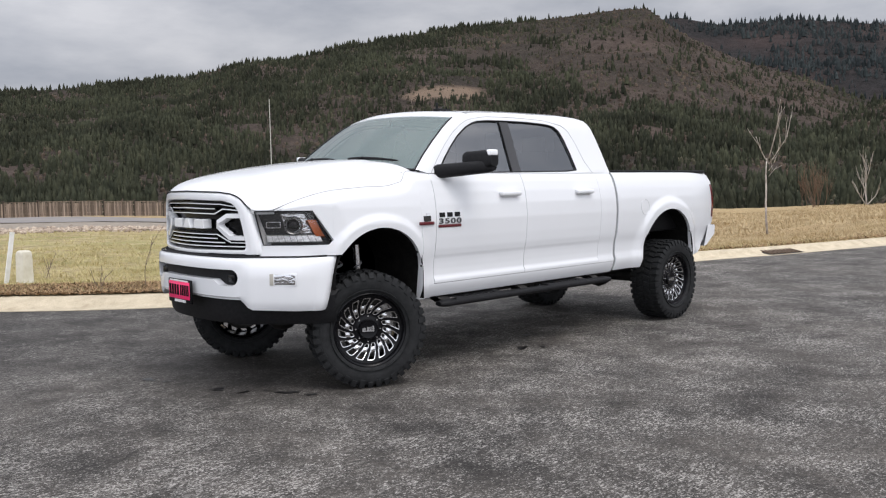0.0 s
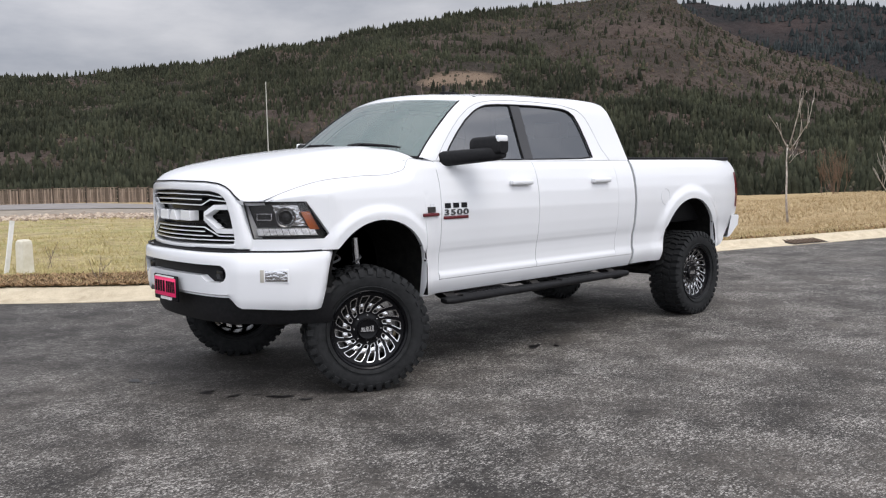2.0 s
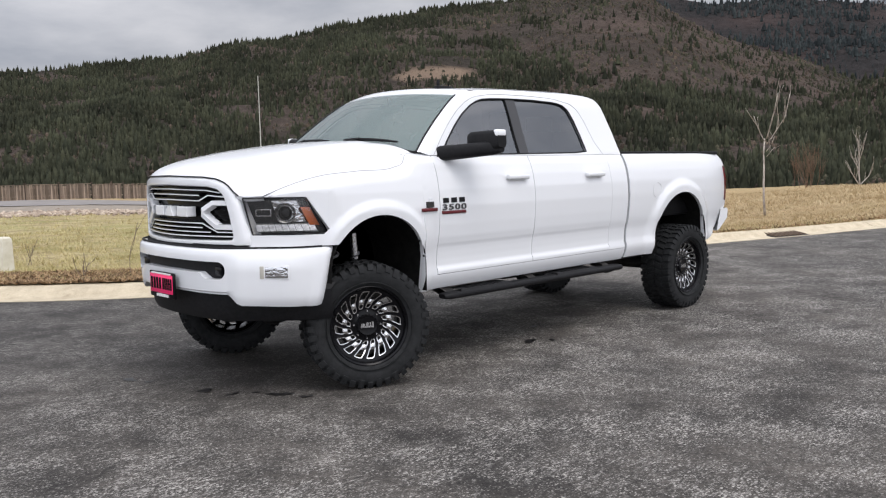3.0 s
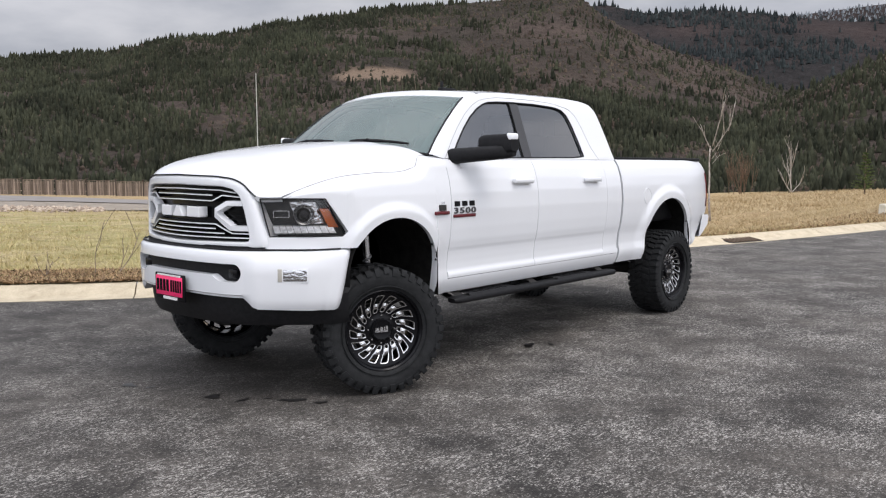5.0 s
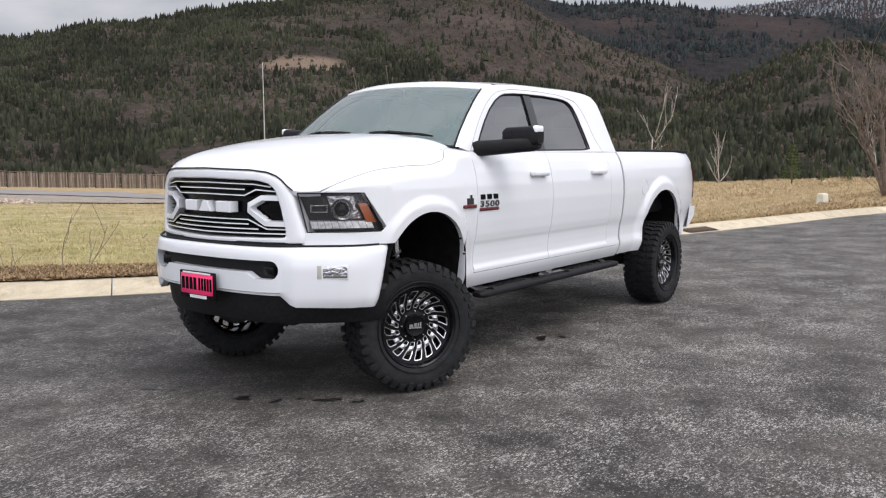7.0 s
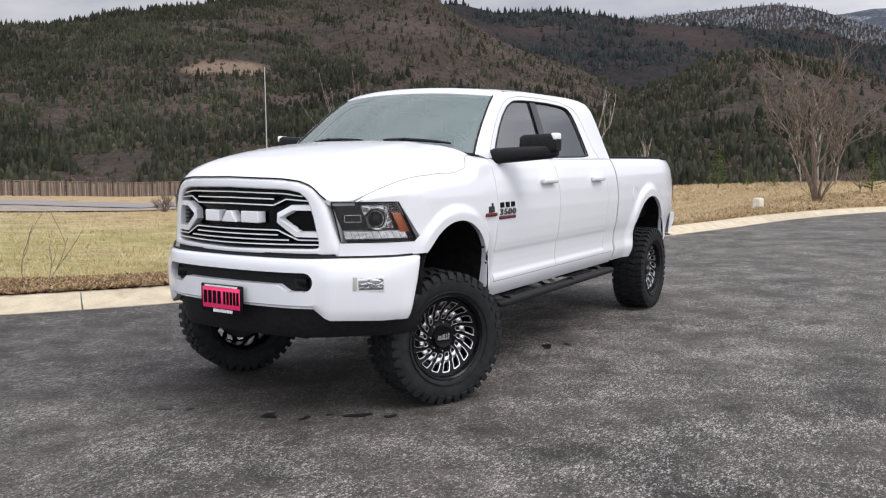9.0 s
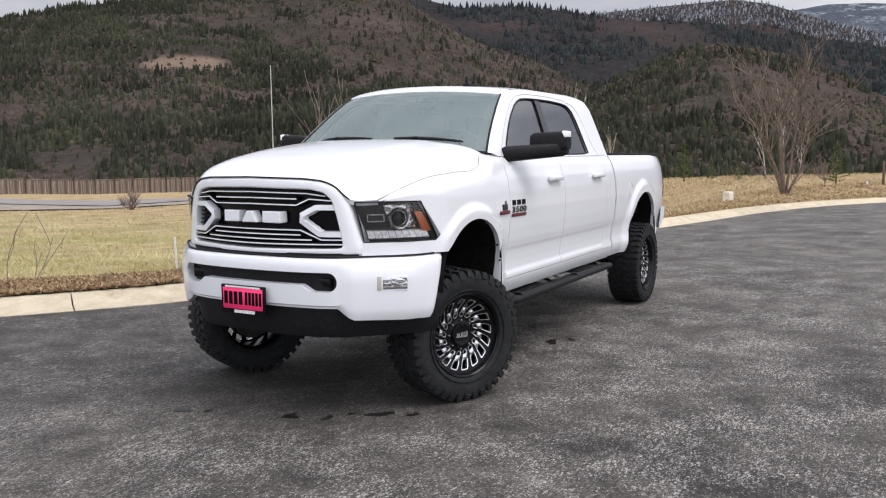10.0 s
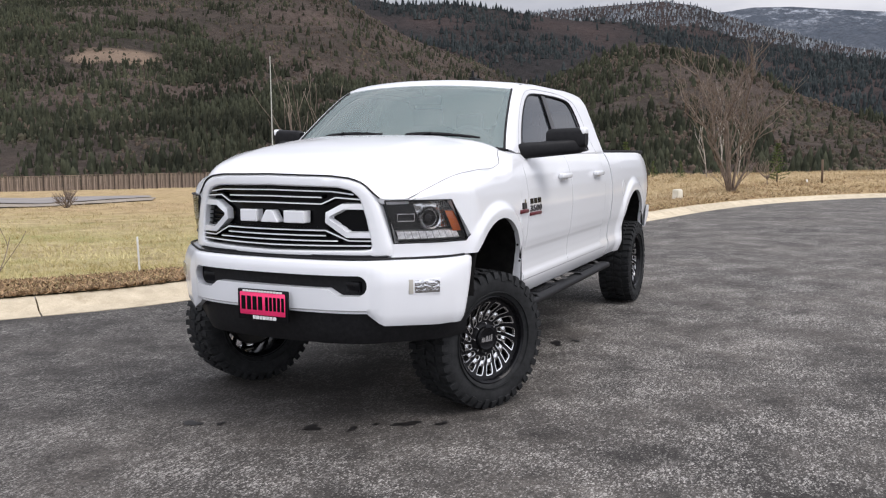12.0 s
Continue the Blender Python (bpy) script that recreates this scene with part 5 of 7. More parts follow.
# ---- head lamps ----
def lamp_point(a, b, sgn, deep=0.0):
    """a: from the grille outwards; b: from top to bottom."""
    it, ib, ot, ob_ = Vector((-0.728, 0.618, 1.289)), Vector((-0.680, 0.648, 1.058)), Vector((-0.437, 0.880, 1.289)), Vector((-0.322, 0.930, 1.060))
    p = it * (1 - a) * (1 - b) + ib * (1 - a) * b + ot * a * (1 - b) + ob_ * a * b
    n = Vector((-0.69, 0.72, 0.05)).normalized()
    p = p + n * (0.035 * math.sin(math.pi * a) + 0.008 * math.sin(math.pi * b) - deep)
    return Vector((p.x, sgn * p.y, p.z))


def on_lamp(sgn, a, b, deep):
    """A frame on the lamp: x along it outwards, y out of it, z up."""
    p = lamp_point(a, b, sgn, deep)
    d = (lamp_point(a + 0.02, b, sgn, deep) - p).normalized()
    u = Vector((0, 0, 1))
    n = (u.cross(d) * -sgn).normalized()
    if n.x > 0:
        n = -n
    return Matrix(((d.x, n.x, 0, p.x), (d.y, n.y, 0, p.y), (d.z, n.z, 1, p.z), (0, 0, 0, 1)))


for sgn in (-1, 1):
    bm = bmesh.new()
    loft(bm, [[lamp_point(a, b, sgn, 0.055) for a in span(0, 1, 16)] for b in span(0, 1, 10)])
    rim_pts = [(a, 0) for a in span(0, 1, 16)] + [(1, b) for b in span(0, 1, 10)][1:] + [(a, 1) for a in reversed(span(0, 1, 16))][1:] + [(0, b) for b in reversed(span(0, 1, 10))][1:-1]
    loft(bm, [[lamp_point(a, b, sgn, 0.057) for a, b in rim_pts], [lamp_point(a, b, sgn, -0.001) for a, b in rim_pts]], True)
    lamp = tpart("head_lamp", bm, LAMP_GREY, "head lamp with black housing, projector and amber reflector")
    bm = bmesh.new()
    ring = [lamp_point(a, b, sgn, -0.002) for a, b in rim_pts]
    tube(bm, ring + [ring[0]], 0.004, 6)
    tpart("lamp_bezel", bm, BLACK_TRIM, "", lamp)
    bm = bmesh.new()
    g = [[lamp_point(a, b, sgn, 0.002) for a in span(0.005, 0.995, 16)] for b in span(0.01, 0.99, 10)]
    loft(bm, g)
    lens = tpart("lamp_lens", bm, LAMP_GLASS, "clear lens", lamp)
    lens.visible_shadow = False
    for name, a, b, r0, r1, depth, material in (("projector_ring", 0.56, 0.42, 0.066, 0.048, 0.040, SILVER), ("projector_lens", 0.56, 0.42, 0.044, 0.012, 0.05, GLOSS_BLACK)):
        bm = bmesh.new()
        m = on_lamp(sgn, a, b, 0.050)
        prof = [(r0 * 0.72, 0.0), (r0, 0.004), (r0, depth * 0.6), (r0 * 0.9, depth), (r0 * 0.78, depth * 0.9), (r0 * 0.72, 0.004)] if r1 > 0.02 else [(r0, 0.0), (r0, 0.012), (r0 * 0.85, 0.026), (r0 * 0.5, 0.036), (0.0005, 0.039)]
        loft(bm, [[m @ Vector((r * math.cos(t), y, r * math.sin(t))) for t in np.linspace(0, 2 * math.pi, 28, endpoint=False)] for r, y in prof], True)
        tpart(name, bm, material, "", lamp)
    bm = bmesh.new()
    loft(bm, [[lamp_point(a, b, sgn, d) for a in span(0.83, 0.965, 5)] for b, d in ((0.24, 0.05), (0.27, 0.020), (0.5, 0.014), (0.76, 0.016), (0.80, 0.05))])
    tpart("amber_reflector", bm, AMBER, "amber side reflector", lamp)
    for k, (a0, a1) in enumerate(zip(span(0.07, 0.90, 9), span(0.07, 0.90, 9)[1:])):
        bm = bmesh.new()
        loft(bm, [[lamp_point(a, b, sgn, d) for a in (a0, a0 + (a1 - a0) * 0.08, a1 - (a1 - a0) * 0.12, a1 - (a1 - a0) * 0.05)] for b, d in ((0.70, 0.05), (0.73, 0.020), (0.91, 0.010), (0.95, 0.045))])
        tpart("lamp_led", bm, LED_STRIP, "silvery lower light strip", lamp)
    bm = bmesh.new()
    m = on_lamp(sgn, 0.25, 0.40, 0.050)
    for x0, x1, z0, z1 in ((-0.05, 0.05, 0.016, 0.022), (-0.05, 0.05, -0.022, -0.016), (-0.05, -0.044, -0.022, 0.022), (0.044, 0.05, -0.022, 0.022)):
        b2 = bmesh.new()
        soft_box(b2, x0, x1, 0.0, 0.02, z0, z1, 0.002, 1)
        add_to(bm, b2, m)
    tpart("lamp_marker", bm, SILVER, "", lamp)
    bm = bmesh.new()
    loft(bm, [[lamp_point(a, b, sgn, d) for b in span(0.08, 0.66, 8)] for a, d in ((0.42, 0.053), (0.50, 0.047), (0.62, 0.038), (0.74, 0.036), (0.82, 0.048))])
    tpart("lamp_bowl", bm, FACETS, "bright reflector bowl", lamp)

# ---- cab above the belt ----
PILLAR = [(0.60, 1.560), (0.72, 1.668), (0.87, 1.790), (1.00, 1.888), (1.10, 1.955), (1.20, 2.010), (1.28, 2.040)]
ROOF_EDGE = [(1.28, 2.040), (1.40, 2.058), (1.7, 2.074), (2.2, 2.079), (2.62, 2.082), (2.84, 2.070), (2.93, 2.044)]
CAB_BACK = [(2.93, 2.044), (2.975, 1.995), (3.005, 1.91), (3.05, 1.75), (3.09, 1.545)]
BELT = [(3.09, 1.545), (2.4, 1.540), (1.5, 1.538), (0.60, 1.545), (0.60, 1.560)]
OPEN_FRONT = [(0.775, 1.552), (0.87, 1.652), (0.99, 1.763), (1.10, 1.852), (1.22, 1.925), (1.31, 1.962), (1.38, 1.978)]
OPEN_TOP = [(1.38, 1.978), (1.5, 1.988), (1.7, 1.994), (2.0, 1.996), (2.25, 1.988), (2.34, 1.980), (2.40, 1.965)]
OPEN_BACK = [(2.40, 1.965), (2.46, 1.925), (2.50, 1.84), (2.54, 1.71), (2.565, 1.575)]
OPEN_BELT = [(2.565, 1.575), (2.4, 1.562), (1.5, 1.552), (0.85, 1.548), (0.775, 1.552)]


def house_w(z):
    return curve_at(GLASSHOUSE, z)


def loop_of(segs):
    out = []
    for s, n in zip(segs, (18, 30, 14, 40)):
        out += even(s, n)[:-1]
    return out


louter, linner = loop_of((PILLAR, ROOF_EDGE, CAB_BACK, BELT)), loop_of((OPEN_FRONT, OPEN_TOP, OPEN_BACK, OPEN_BELT))


def glass_patch(bm, outline, sgn, proud, rows=10):
    """A curved pane within an outline of (x, z), filled by rows between its lower and upper edges."""
    xs = span(min(p[0] for p in outline), max(p[0] for p in outline), 26)
    cols = []
    n = len(outline)
    for x in xs:
        x = min(max(x, xs[0] + 0.004), xs[-1] - 0.004)
        zs = []
        for i in range(n):
            a, b = outline[i], outline[(i + 1) % n]
            if (a[0] - x) * (b[0] - x) <= 0 and a[0] != b[0]:
                zs.append(a[1] + (b[1] - a[1]) * (x - a[0]) / (b[0] - a[0]))
        cols.append([(x, sgn * (house_w(z) + proud), z) for z in span(min(zs), max(zs), rows)])
    loft(bm, cols)


for sgn in (-1, 1):
    bm = bmesh.new()
    loops = []
    for t, push in ((0, -0.03), (0, 0.0), (0.3, 0.004), (0.7, 0.004), (1, 0.0), (1, -0.025)):
        loops.append([(a[0] + (b[0] - a[0]) * t, sgn * (house_w(a[1] + (b[1] - a[1]) * t) + push), a[1] + (b[1] - a[1]) * t) for a, b in zip(louter, linner)])
    loft(bm, loops, True)
    frame_ = tpart("cab_side_frame", bm, WHITE)
    bm = bmesh.new()
    ring = [(x, sgn * (house_w(z) + 0.001), z) for x, z in linner]
    tube(bm, ring + [ring[0]], 0.007, 6)
    tpart("window_seal", bm, BLACK_TRIM, "black rubber seal", frame_)
    # upper door seam lines round the frame
    bm = bmesh.new()
    line = [(0.69, 1.548)] + [(x - 0.055, z + 0.022) for x, z in OPEN_FRONT[1:]] + [(x, z + 0.036) for x, z in OPEN_TOP[1:-1]] + [(2.52, 1.985), (2.60, 1.93), (2.66, 1.82), (2.72, 1.66), (2.80, 1.548)]
    tube(bm, [(x, sgn * (house_w(z) + 0.0035), z) for x, z in even(line, 70)], 0.0022, 4)
    tpart("door_shut_line", bm, SHUT_GREY, "", frame_)
    full = [p for p in linner]
    for name, x0, x1 in (("front_side_window", 0.0, 1.655), ("rear_side_window", 1.775, 9.0)):
        poly = [(min(max(x, x0), x1), z) for x, z in full]
        bm = bmesh.new()
        glass_patch(bm, poly, sgn, -0.010)
        w_ = tpart(name, bm, FRONT_TINT if x0 < 1 else TINT, "lightly tinted door window" if x0 < 1 else "dark tinted side window")
        w_.visible_shadow = False
    bm = bmesh.new()
    loft(bm, [[(x, sgn * (house_w(z) - 0.002), z) for z in span(1.552, 1.993, 10)] for x in (1.655, 1.715, 1.775)])
    tpart("middle_pillar", bm, SATIN, "dark grey satin pillar trim")
    bm = bmesh.new()
    tube(bm, [(1.655, sgn * (house_w(z) + 0.0), z) for z in span(1.552, 1.993, 10)], 0.005, 5)
    tpart("pillar_seal", bm, BLACK_TRIM, "", frame_)

# windscreen and its pillars
PIL = even(PILLAR, 22)
rows = [(x - 0.035, house_w(z) - 0.045, z + 0.012) for x, z in PIL]
for sgn in (-1, 1):
    bm = bmesh.new()
    loft(bm, [[(x, sgn * house_w(z), z) for x, z in PIL], [(x - 0.020, sgn * (house_w(z) - 0.012), z + 0.008) for x, z in PIL], [(x - 0.035, sgn * (house_w(z) - 0.045), z + 0.012) for x, z in PIL], [(x - 0.03, sgn * (house_w(z) - 0.06), z + 0.002) for x, z in PIL]])
    tpart("windscreen_pillar", bm, WHITE)


def screen_point(k, v):
    x, w, z = rows[k]
    u = k / (len(rows) - 1)
    bow = 1 - abs(v) ** 2.2
    return (x - (0.15 * (1 - u) + 0.11 * u) * bow, w * v, z + (0.035 * (1 - u) + 0.030 * u) * bow - 0.004)


bm = bmesh.new()
TOP = 18
loft(bm, [[screen_point(k, v) for v in span(-1, 1, 30)] for k in range(TOP + 1)])
ws = tpart("windscreen", bm, WINDSCREEN, "greenish laminated windscreen")
ws.visible_shadow = False
bm = bmesh.new()
for sgn in (-1, 1):
    tube(bm, [screen_point(k, sgn) for k in range(TOP + 1)], 0.009, 6)
tube(bm, [screen_point(0, v) for v in span(-1, 1, 30)], 0.012, 6)
tpart("windscreen_seal", bm, BLACK_TRIM, "", ws)
bm = bmesh.new()
for sgn in (-1, 1):
    loft(bm, [[tuple(Vector(screen_point(k, sgn * v)) + Vector((0.004, 0, -0.003))) for v in (0.90 + 0.045 * k / TOP, 0.96, 1.0)] for k in range(TOP + 1)])
loft(bm, [[tuple(Vector(screen_point(k, v)) + Vector((0.004, 0, -0.003))) for v in span(-1, 1, 30)] for k in (0, 1)])
loft(bm, [[tuple(Vector(screen_point(k, v)) + Vector((0.004, 0, -0.003))) for v in span(-1, 1, 30)] for k in (TOP - 1, TOP)])
tpart("windscreen_border", bm, BLACK_TRIM, "black printed border of the windscreen", ws)
bm = bmesh.new()
soft_box(bm, 1.06, 1.10, -0.14, 0.12, 1.895, 1.965, 0.018, 3)
tube(bm, [(1.06, -0.01, 1.95), (1.04, -0.01, 2.03)], 0.012, 8)
tpart("rear_view_mirror", bm, BLACK_TRIM, "black rear-view mirror behind the windscreen")
# roof
bm = bmesh.new()
grid = [[(x, y, z - 0.012) for x, y, z in (screen_point(TOP, v) for v in span(-1, 1, 30))]] + [[(x, y, z + 0.004) for x, y, z in (screen_point(k, v) for v in span(-1, 1, 30))] for k in range(TOP, len(rows))]
for x, z in even(ROOF_EDGE, 26)[1:]:
    w = house_w(z) + 0.004
    lead = max(0.0, 1 - (x - 1.28) / 0.5)
    rr = []
    for v in span(-1, 1, 30):
        s = abs(v)
        rr.append((x - 0.11 * lead * (1 - s ** 2.2), w * v, z + (0.030 + 0.018 * min(1.0, max(0.0, (x - 1.28) / 0.8))) * (1 - s ** 2.6)))
    grid.append(rr)
for x, z in even(CAB_BACK, 12)[1:]:
    w = house_w(z)
    grid.append([(x + 0.03 * (1 - v * v), w * v, z + 0.04 * max(0, (z - 1.9) / 0.14) * (1 - abs(v) ** 2.6)) for v in span(-1, 1, 30)])
loft(bm, grid)
roof = tpart("roof", bm, WHITE, "white cab roof", sharp=60)
bm = bmesh.new()
fin = [(0.0, 0.0), (0.05, 0.036), (0.095, 0.075), (0.118, 0.073), (0.13, 0.0)]
loft(bm, [[(1.335 + x, -0.285 + s * 0.016 * (1 - z / 0.09), 2.100 + z * 0.5) for x, z in fin] for s in (-1, -0.6, 0.6, 1)])
soft_box(bm, 1.32, 1.49, -0.311, -0.259, 2.075, 2.112, 0.008)
soft_box(bm, 1.332, 1.352, -0.294, -0.276, 2.10, 2.163, 0.006)
tpart("roof_antenna", bm, BLACK_TRIM, "small black shark-fin antenna", roof)
# wipers
for y0, y1 in ((-0.16, -0.66), (0.50, 0.02)):
    bm = bmesh.new()
    pts = []
    for t in span(0, 1, 8):
        y = y0 + (y1 - y0) * t
        p = Vector(screen_point(2, y / 0.80))
        pts.append((p.x - 0.03 - 0.012 * math.sin(math.pi * t), y, p.z + 0.012 + 0.03 * t * (1 - t)))
    tube(bm, pts, [0.010, 0.013, 0.014, 0.014, 0.013, 0.012, 0.011, 0.010, 0.007], 6)
    tube(bm, [(pts[0][0] - 0.02, y0 + 0.05, 1.625), (pts[3][0] - 0.012, pts[3][1], pts[3][2] + 0.008)], 0.009, 6)
    tpart("wiper", bm, BLACK_TRIM, "black wiper arm and blade")
# whip antenna on the far wing
bm = bmesh.new()
tube(bm, [(0.42, 0.905, 1.48), (0.42, 0.905, 1.56)], 0.016, 10)
tube(bm, [(0.42, 0.905, 1.55), (0.42, 0.905, 1.80), (0.417, 0.905, 2.225)], [0.005, 0.0042, 0.0035], 6)
tpart("whip_antenna", bm, mat("antenna_steel", (0.5, 0.48, 0.42), 0.4, metal=0.6), "thin steel whip antenna")

# ---- mirrors ----
for sgn in (-1, 1):
    bm = bmesh.new()
    secs = []
    for t in span(0, 1, 12):
        y = 0.845 + 0.405 * t
        x = 0.755 + 0.245 * t ** 0.9
        zb = 1.500 + 0.048 * t
        zt = zb + 0.112 - 0.016 * t
        thick = 0.055 + 0.035 * math.sin(math.pi * min(1, t * 1.1))
        e = 1.0 if 0.04 < t < 0.96 else 0.72
        secs.append([(x + thick * math.cos(a) * (abs(math.cos(a)) ** -0.35 if abs(math.cos(a)) > 0.01 else 1) * 0.8 * e, sgn * y, (zb + zt) / 2 + (zt - zb) / 2 * e * math.sin(a) * (abs(math.sin(a)) ** -0.35 if abs(math.sin(a)) > 0.01 else 1)) for a in np.linspace(0, 2 * math.pi, 20, endpoint=False)])
    made = loft(bm, secs, True)
    bm.faces.new(made[0])
    bm.faces.new(made[-1])
    mirror = tpart("mirror", bm, BLACK_TRIM, "large black towing mirror", sharp=50)
    bm = bmesh.new()
    secs = []
    for t in span(0, 1, 10):
        y = 1.00 + 0.262 * t
        e = 0.80 if t in (0, 1) else 1.0
        secs.append([(0.955 + 0.04 * t + 0.055 * e * math.copysign(abs(math.cos(a)) ** 0.5, math.cos(a)), sgn * y, 1.640 + 0.012 * t + 0.070 * e * math.copysign(abs(math.sin(a)) ** 0.5, math.sin(a))) for a in np.linspace(0, 2 * math.pi, 20, endpoint=False)])
    made = loft(bm, secs, True)
    bm.faces.new(made[0])
    bm.faces.new(made[-1])
    tpart("mirror_head", bm, BLACK_TRIM, "", mirror, sharp=50)
    bm = bmesh.new()
    soft_box(bm, 0.940, 1.040, min(sgn * 1.222, sgn * 1.264), max(sgn * 1.222, sgn * 1.264), 1.672, 1.722, 0.016, 3)
    tpart("mirror_lamp", bm, LED_WHITE, "bright clear marker lamp", mirror)
    bm = bmesh.new()
    soft_box(bm, 1.03, 1.05, min(sgn * 1.03, sgn * 1.24), max(sgn * 1.03, sgn * 1.24), 1.585, 1.70, 0.006, 1)
    tpart("mirror_glass", bm, CHROME, "mirror glass", mirror)
    bm = bmesh.new()
    loft(bm, [[(0.715, sgn * 0.885, 1.535), (0.86, sgn * 0.882, 1.535)], [(0.74, sgn * 0.872, 1.60), (0.86, sgn * 0.858, 1.62)]])
    tpart("mirror_foot", bm, BLACK_TRIM, "", mirror)

# ---- badges: plain bars in the badge colours ----
def badge_bar(x0, x1, z0, z1, material, holder, proud=0.006):
    bm = bmesh.new()
    for s in (-1,):
        f = [(x, s * (side_w(x, z) + proud), z) for x, z in ((x0, z0), (x1, z0), (x1, z1), (x0, z1))]
        b = [(x, s * (side_w(x, z) - 0.004), z) for x, z in ((x0, z0), (x1, z0), (x1, z1), (x0, z1))]
        made = loft(bm, [f, b], True)
        bm.faces.new(made[0])
    tpart("badge_bar", bm, material, "", holder, smooth=False)
    return bm


bm = bmesh.new()
soft_box(bm, 0.675, 0.925, -0.9705, -0.962, 1.128, 1.15, 0.003, 1)
door_badge = tpart("door_badge", bm, RED_BADGE, "dark and red badge drawn as plain bars")
for k in range(3):
    badge_bar(0.69 + 0.083 * k, 0.69 + 0.083 * k + 0.055, 1.208, 1.243, GLOSS_BLACK, door_badge)
figures = bpy.data.curves.new("badge_figures", "FONT")
figures.body, figures.size, figures.space_character, figures.extrude, figures.offset = "3500", 0.062, 1.18, 0.0025, 0.0012
_holder = new("badge_figures", figures)
_me = bpy.data.meshes.new_from_object(_holder.evaluated_get(bpy.context.evaluated_depsgraph_get()))
bpy.data.objects.remove(_holder)
_wide_ = max(v.co.x for v in _me.vertices)
_me.transform(Matrix.Translation((0.676, -side_w(0.8, 1.18) - 0.004, 1.158 - ROLL * 0.96)) @ Matrix.Rotation(math.pi / 2, 4, "X") @ Matrix.Diagonal((0.248 / _wide_, 0.92, 1, 1)))
_me.materials.clear()
_me.materials.append(GUNMETAL)
_o = new("badge_figures", _me)
_o.parent = door_badge
tagged(_o, "dark metal figures")
bm = bmesh.new()
soft_box(bm, 0.475, 0.625, -0.978, -0.962, 1.155, 1.178, 0.003, 1)
wing_badge = tpart("wing_badge", bm, RED_BADGE, "dark and red engine badge drawn as plain bars")
badge_bar(0.522, 0.59, 1.182, 1.222, STEEL, wing_badge, 0.010)
badge_bar(0.548, 0.575, 1.222, 1.245, CHROME, wing_badge, 0.010)

# ---- bed, tailgate and rear bumper ----
bm = bmesh.new()
soft_box(bm, 5.015, 5.075, -0.775, 0.775, 0.93, 1.545, 0.015)
tailgate = tpart("tailgate", bm, WHITE, "white tailgate")
bm = bmesh.new()
soft_box(bm, 5.015, 5.075, -0.775, 0.775, 1.546, 1.566, 0.006)
tpart("tailgate_cap", bm, BLACK_TRIM, "", tailgate)
bm = bmesh.new()
soft_box(bm, 3.10, 4.98, -0.78, 0.78, 0.93, 0.95, 0.004, 1)
soft_box(bm, 3.10, 3.12, -0.80, 0.80, 0.95, 1.55, 0.004, 1)
tpart("bed_floor", bm, BLACK_TRIM, "black lined load bed")
bm = bmesh.new()
rows2 = []
for y in span(-0.925, 0.925, 30):
    back = 5.235 - 0.14 * max(0.0, (abs(y) - 0.72) / 0.205) ** 2
    rows2.append([(4.93 if abs(y) > 0.8 else 5.09, y, 0.965), (back - 0.02, y, 0.965), (back, y, 0.945), (back - 0.015, y, 0.86), (back - 0.07 - 0.12 * (abs(y) > 0.75), y, 0.745), (4.95 - 0.10 * (abs(y) > 0.85), y, 0.735)])
made = loft(bm, rows2)
bm.faces.new(made[0])
bm.faces.new(made[-1][::-1])
tpart("rear_bumper", bm, WHITE, "white step bumper")

# ---- running boards ----
for sgn in (-1, 1):
    bm = bmesh.new()
    rings = []
    for x in [0.70, 0.72, 0.76] + span(0.82, 2.88, 24) + [2.94, 2.97, 2.99]:
        e = 0.55 if x in (0.70, 2.99) else 0.85 if x in (0.72, 2.97) else 1.0
        rings.append([(x, sgn * (0.925 + 0.060 * e * math.copysign(abs(math.cos(a)) ** 0.6, math.cos(a))), 0.532 + 0.026 * e * math.copysign(abs(math.sin(a)) ** 0.7, math.sin(a))) for a in np.linspace(0, 2 * math.pi, 18, endpoint=False)])
    made = loft(bm, rings, True)
    bm.faces.new(made[0])
    bm.faces.new(made[-1])
    step = tpart("running_board", bm, BLACK_TRIM, "black tubular running board with raised pads")
    for x0, x1 in ((0.86, 1.42), (2.02, 2.58)):
        bm = bmesh.new()
        loft(bm, [[(x, sgn * y, z) for y, z in ((0.80, 0.548), (0.81, 0.569), (0.955, 0.569), (0.98, 0.548))] for x in (x0, x0 + 0.10, x1 - 0.10, x1)])
        for x in span(x0 + 0.1, x1 - 0.1, 8):
            soft_box(bm, x, x + 0.02, min(sgn * 0.83, sgn * 0.95), max(sgn * 0.83, sgn * 0.95), 0.568, 0.575, 0.002, 1)
        tpart("step_pad", bm, BLACK_TRIM, "ribbed step pad", step)
    for x in (0.80, 1.75, 2.80):
        bm = bmesh.new()
        loft(bm, [[(x + d, sgn * 0.70, 0.66), (x + d, sgn * 0.70, 0.58), (x + d, sgn * 0.90, 0.51), (x + d, sgn * 0.93, 0.55)] for d in (-0.045, 0.045)], True)
        tpart("step_bracket", bm, STEEL, "", step)

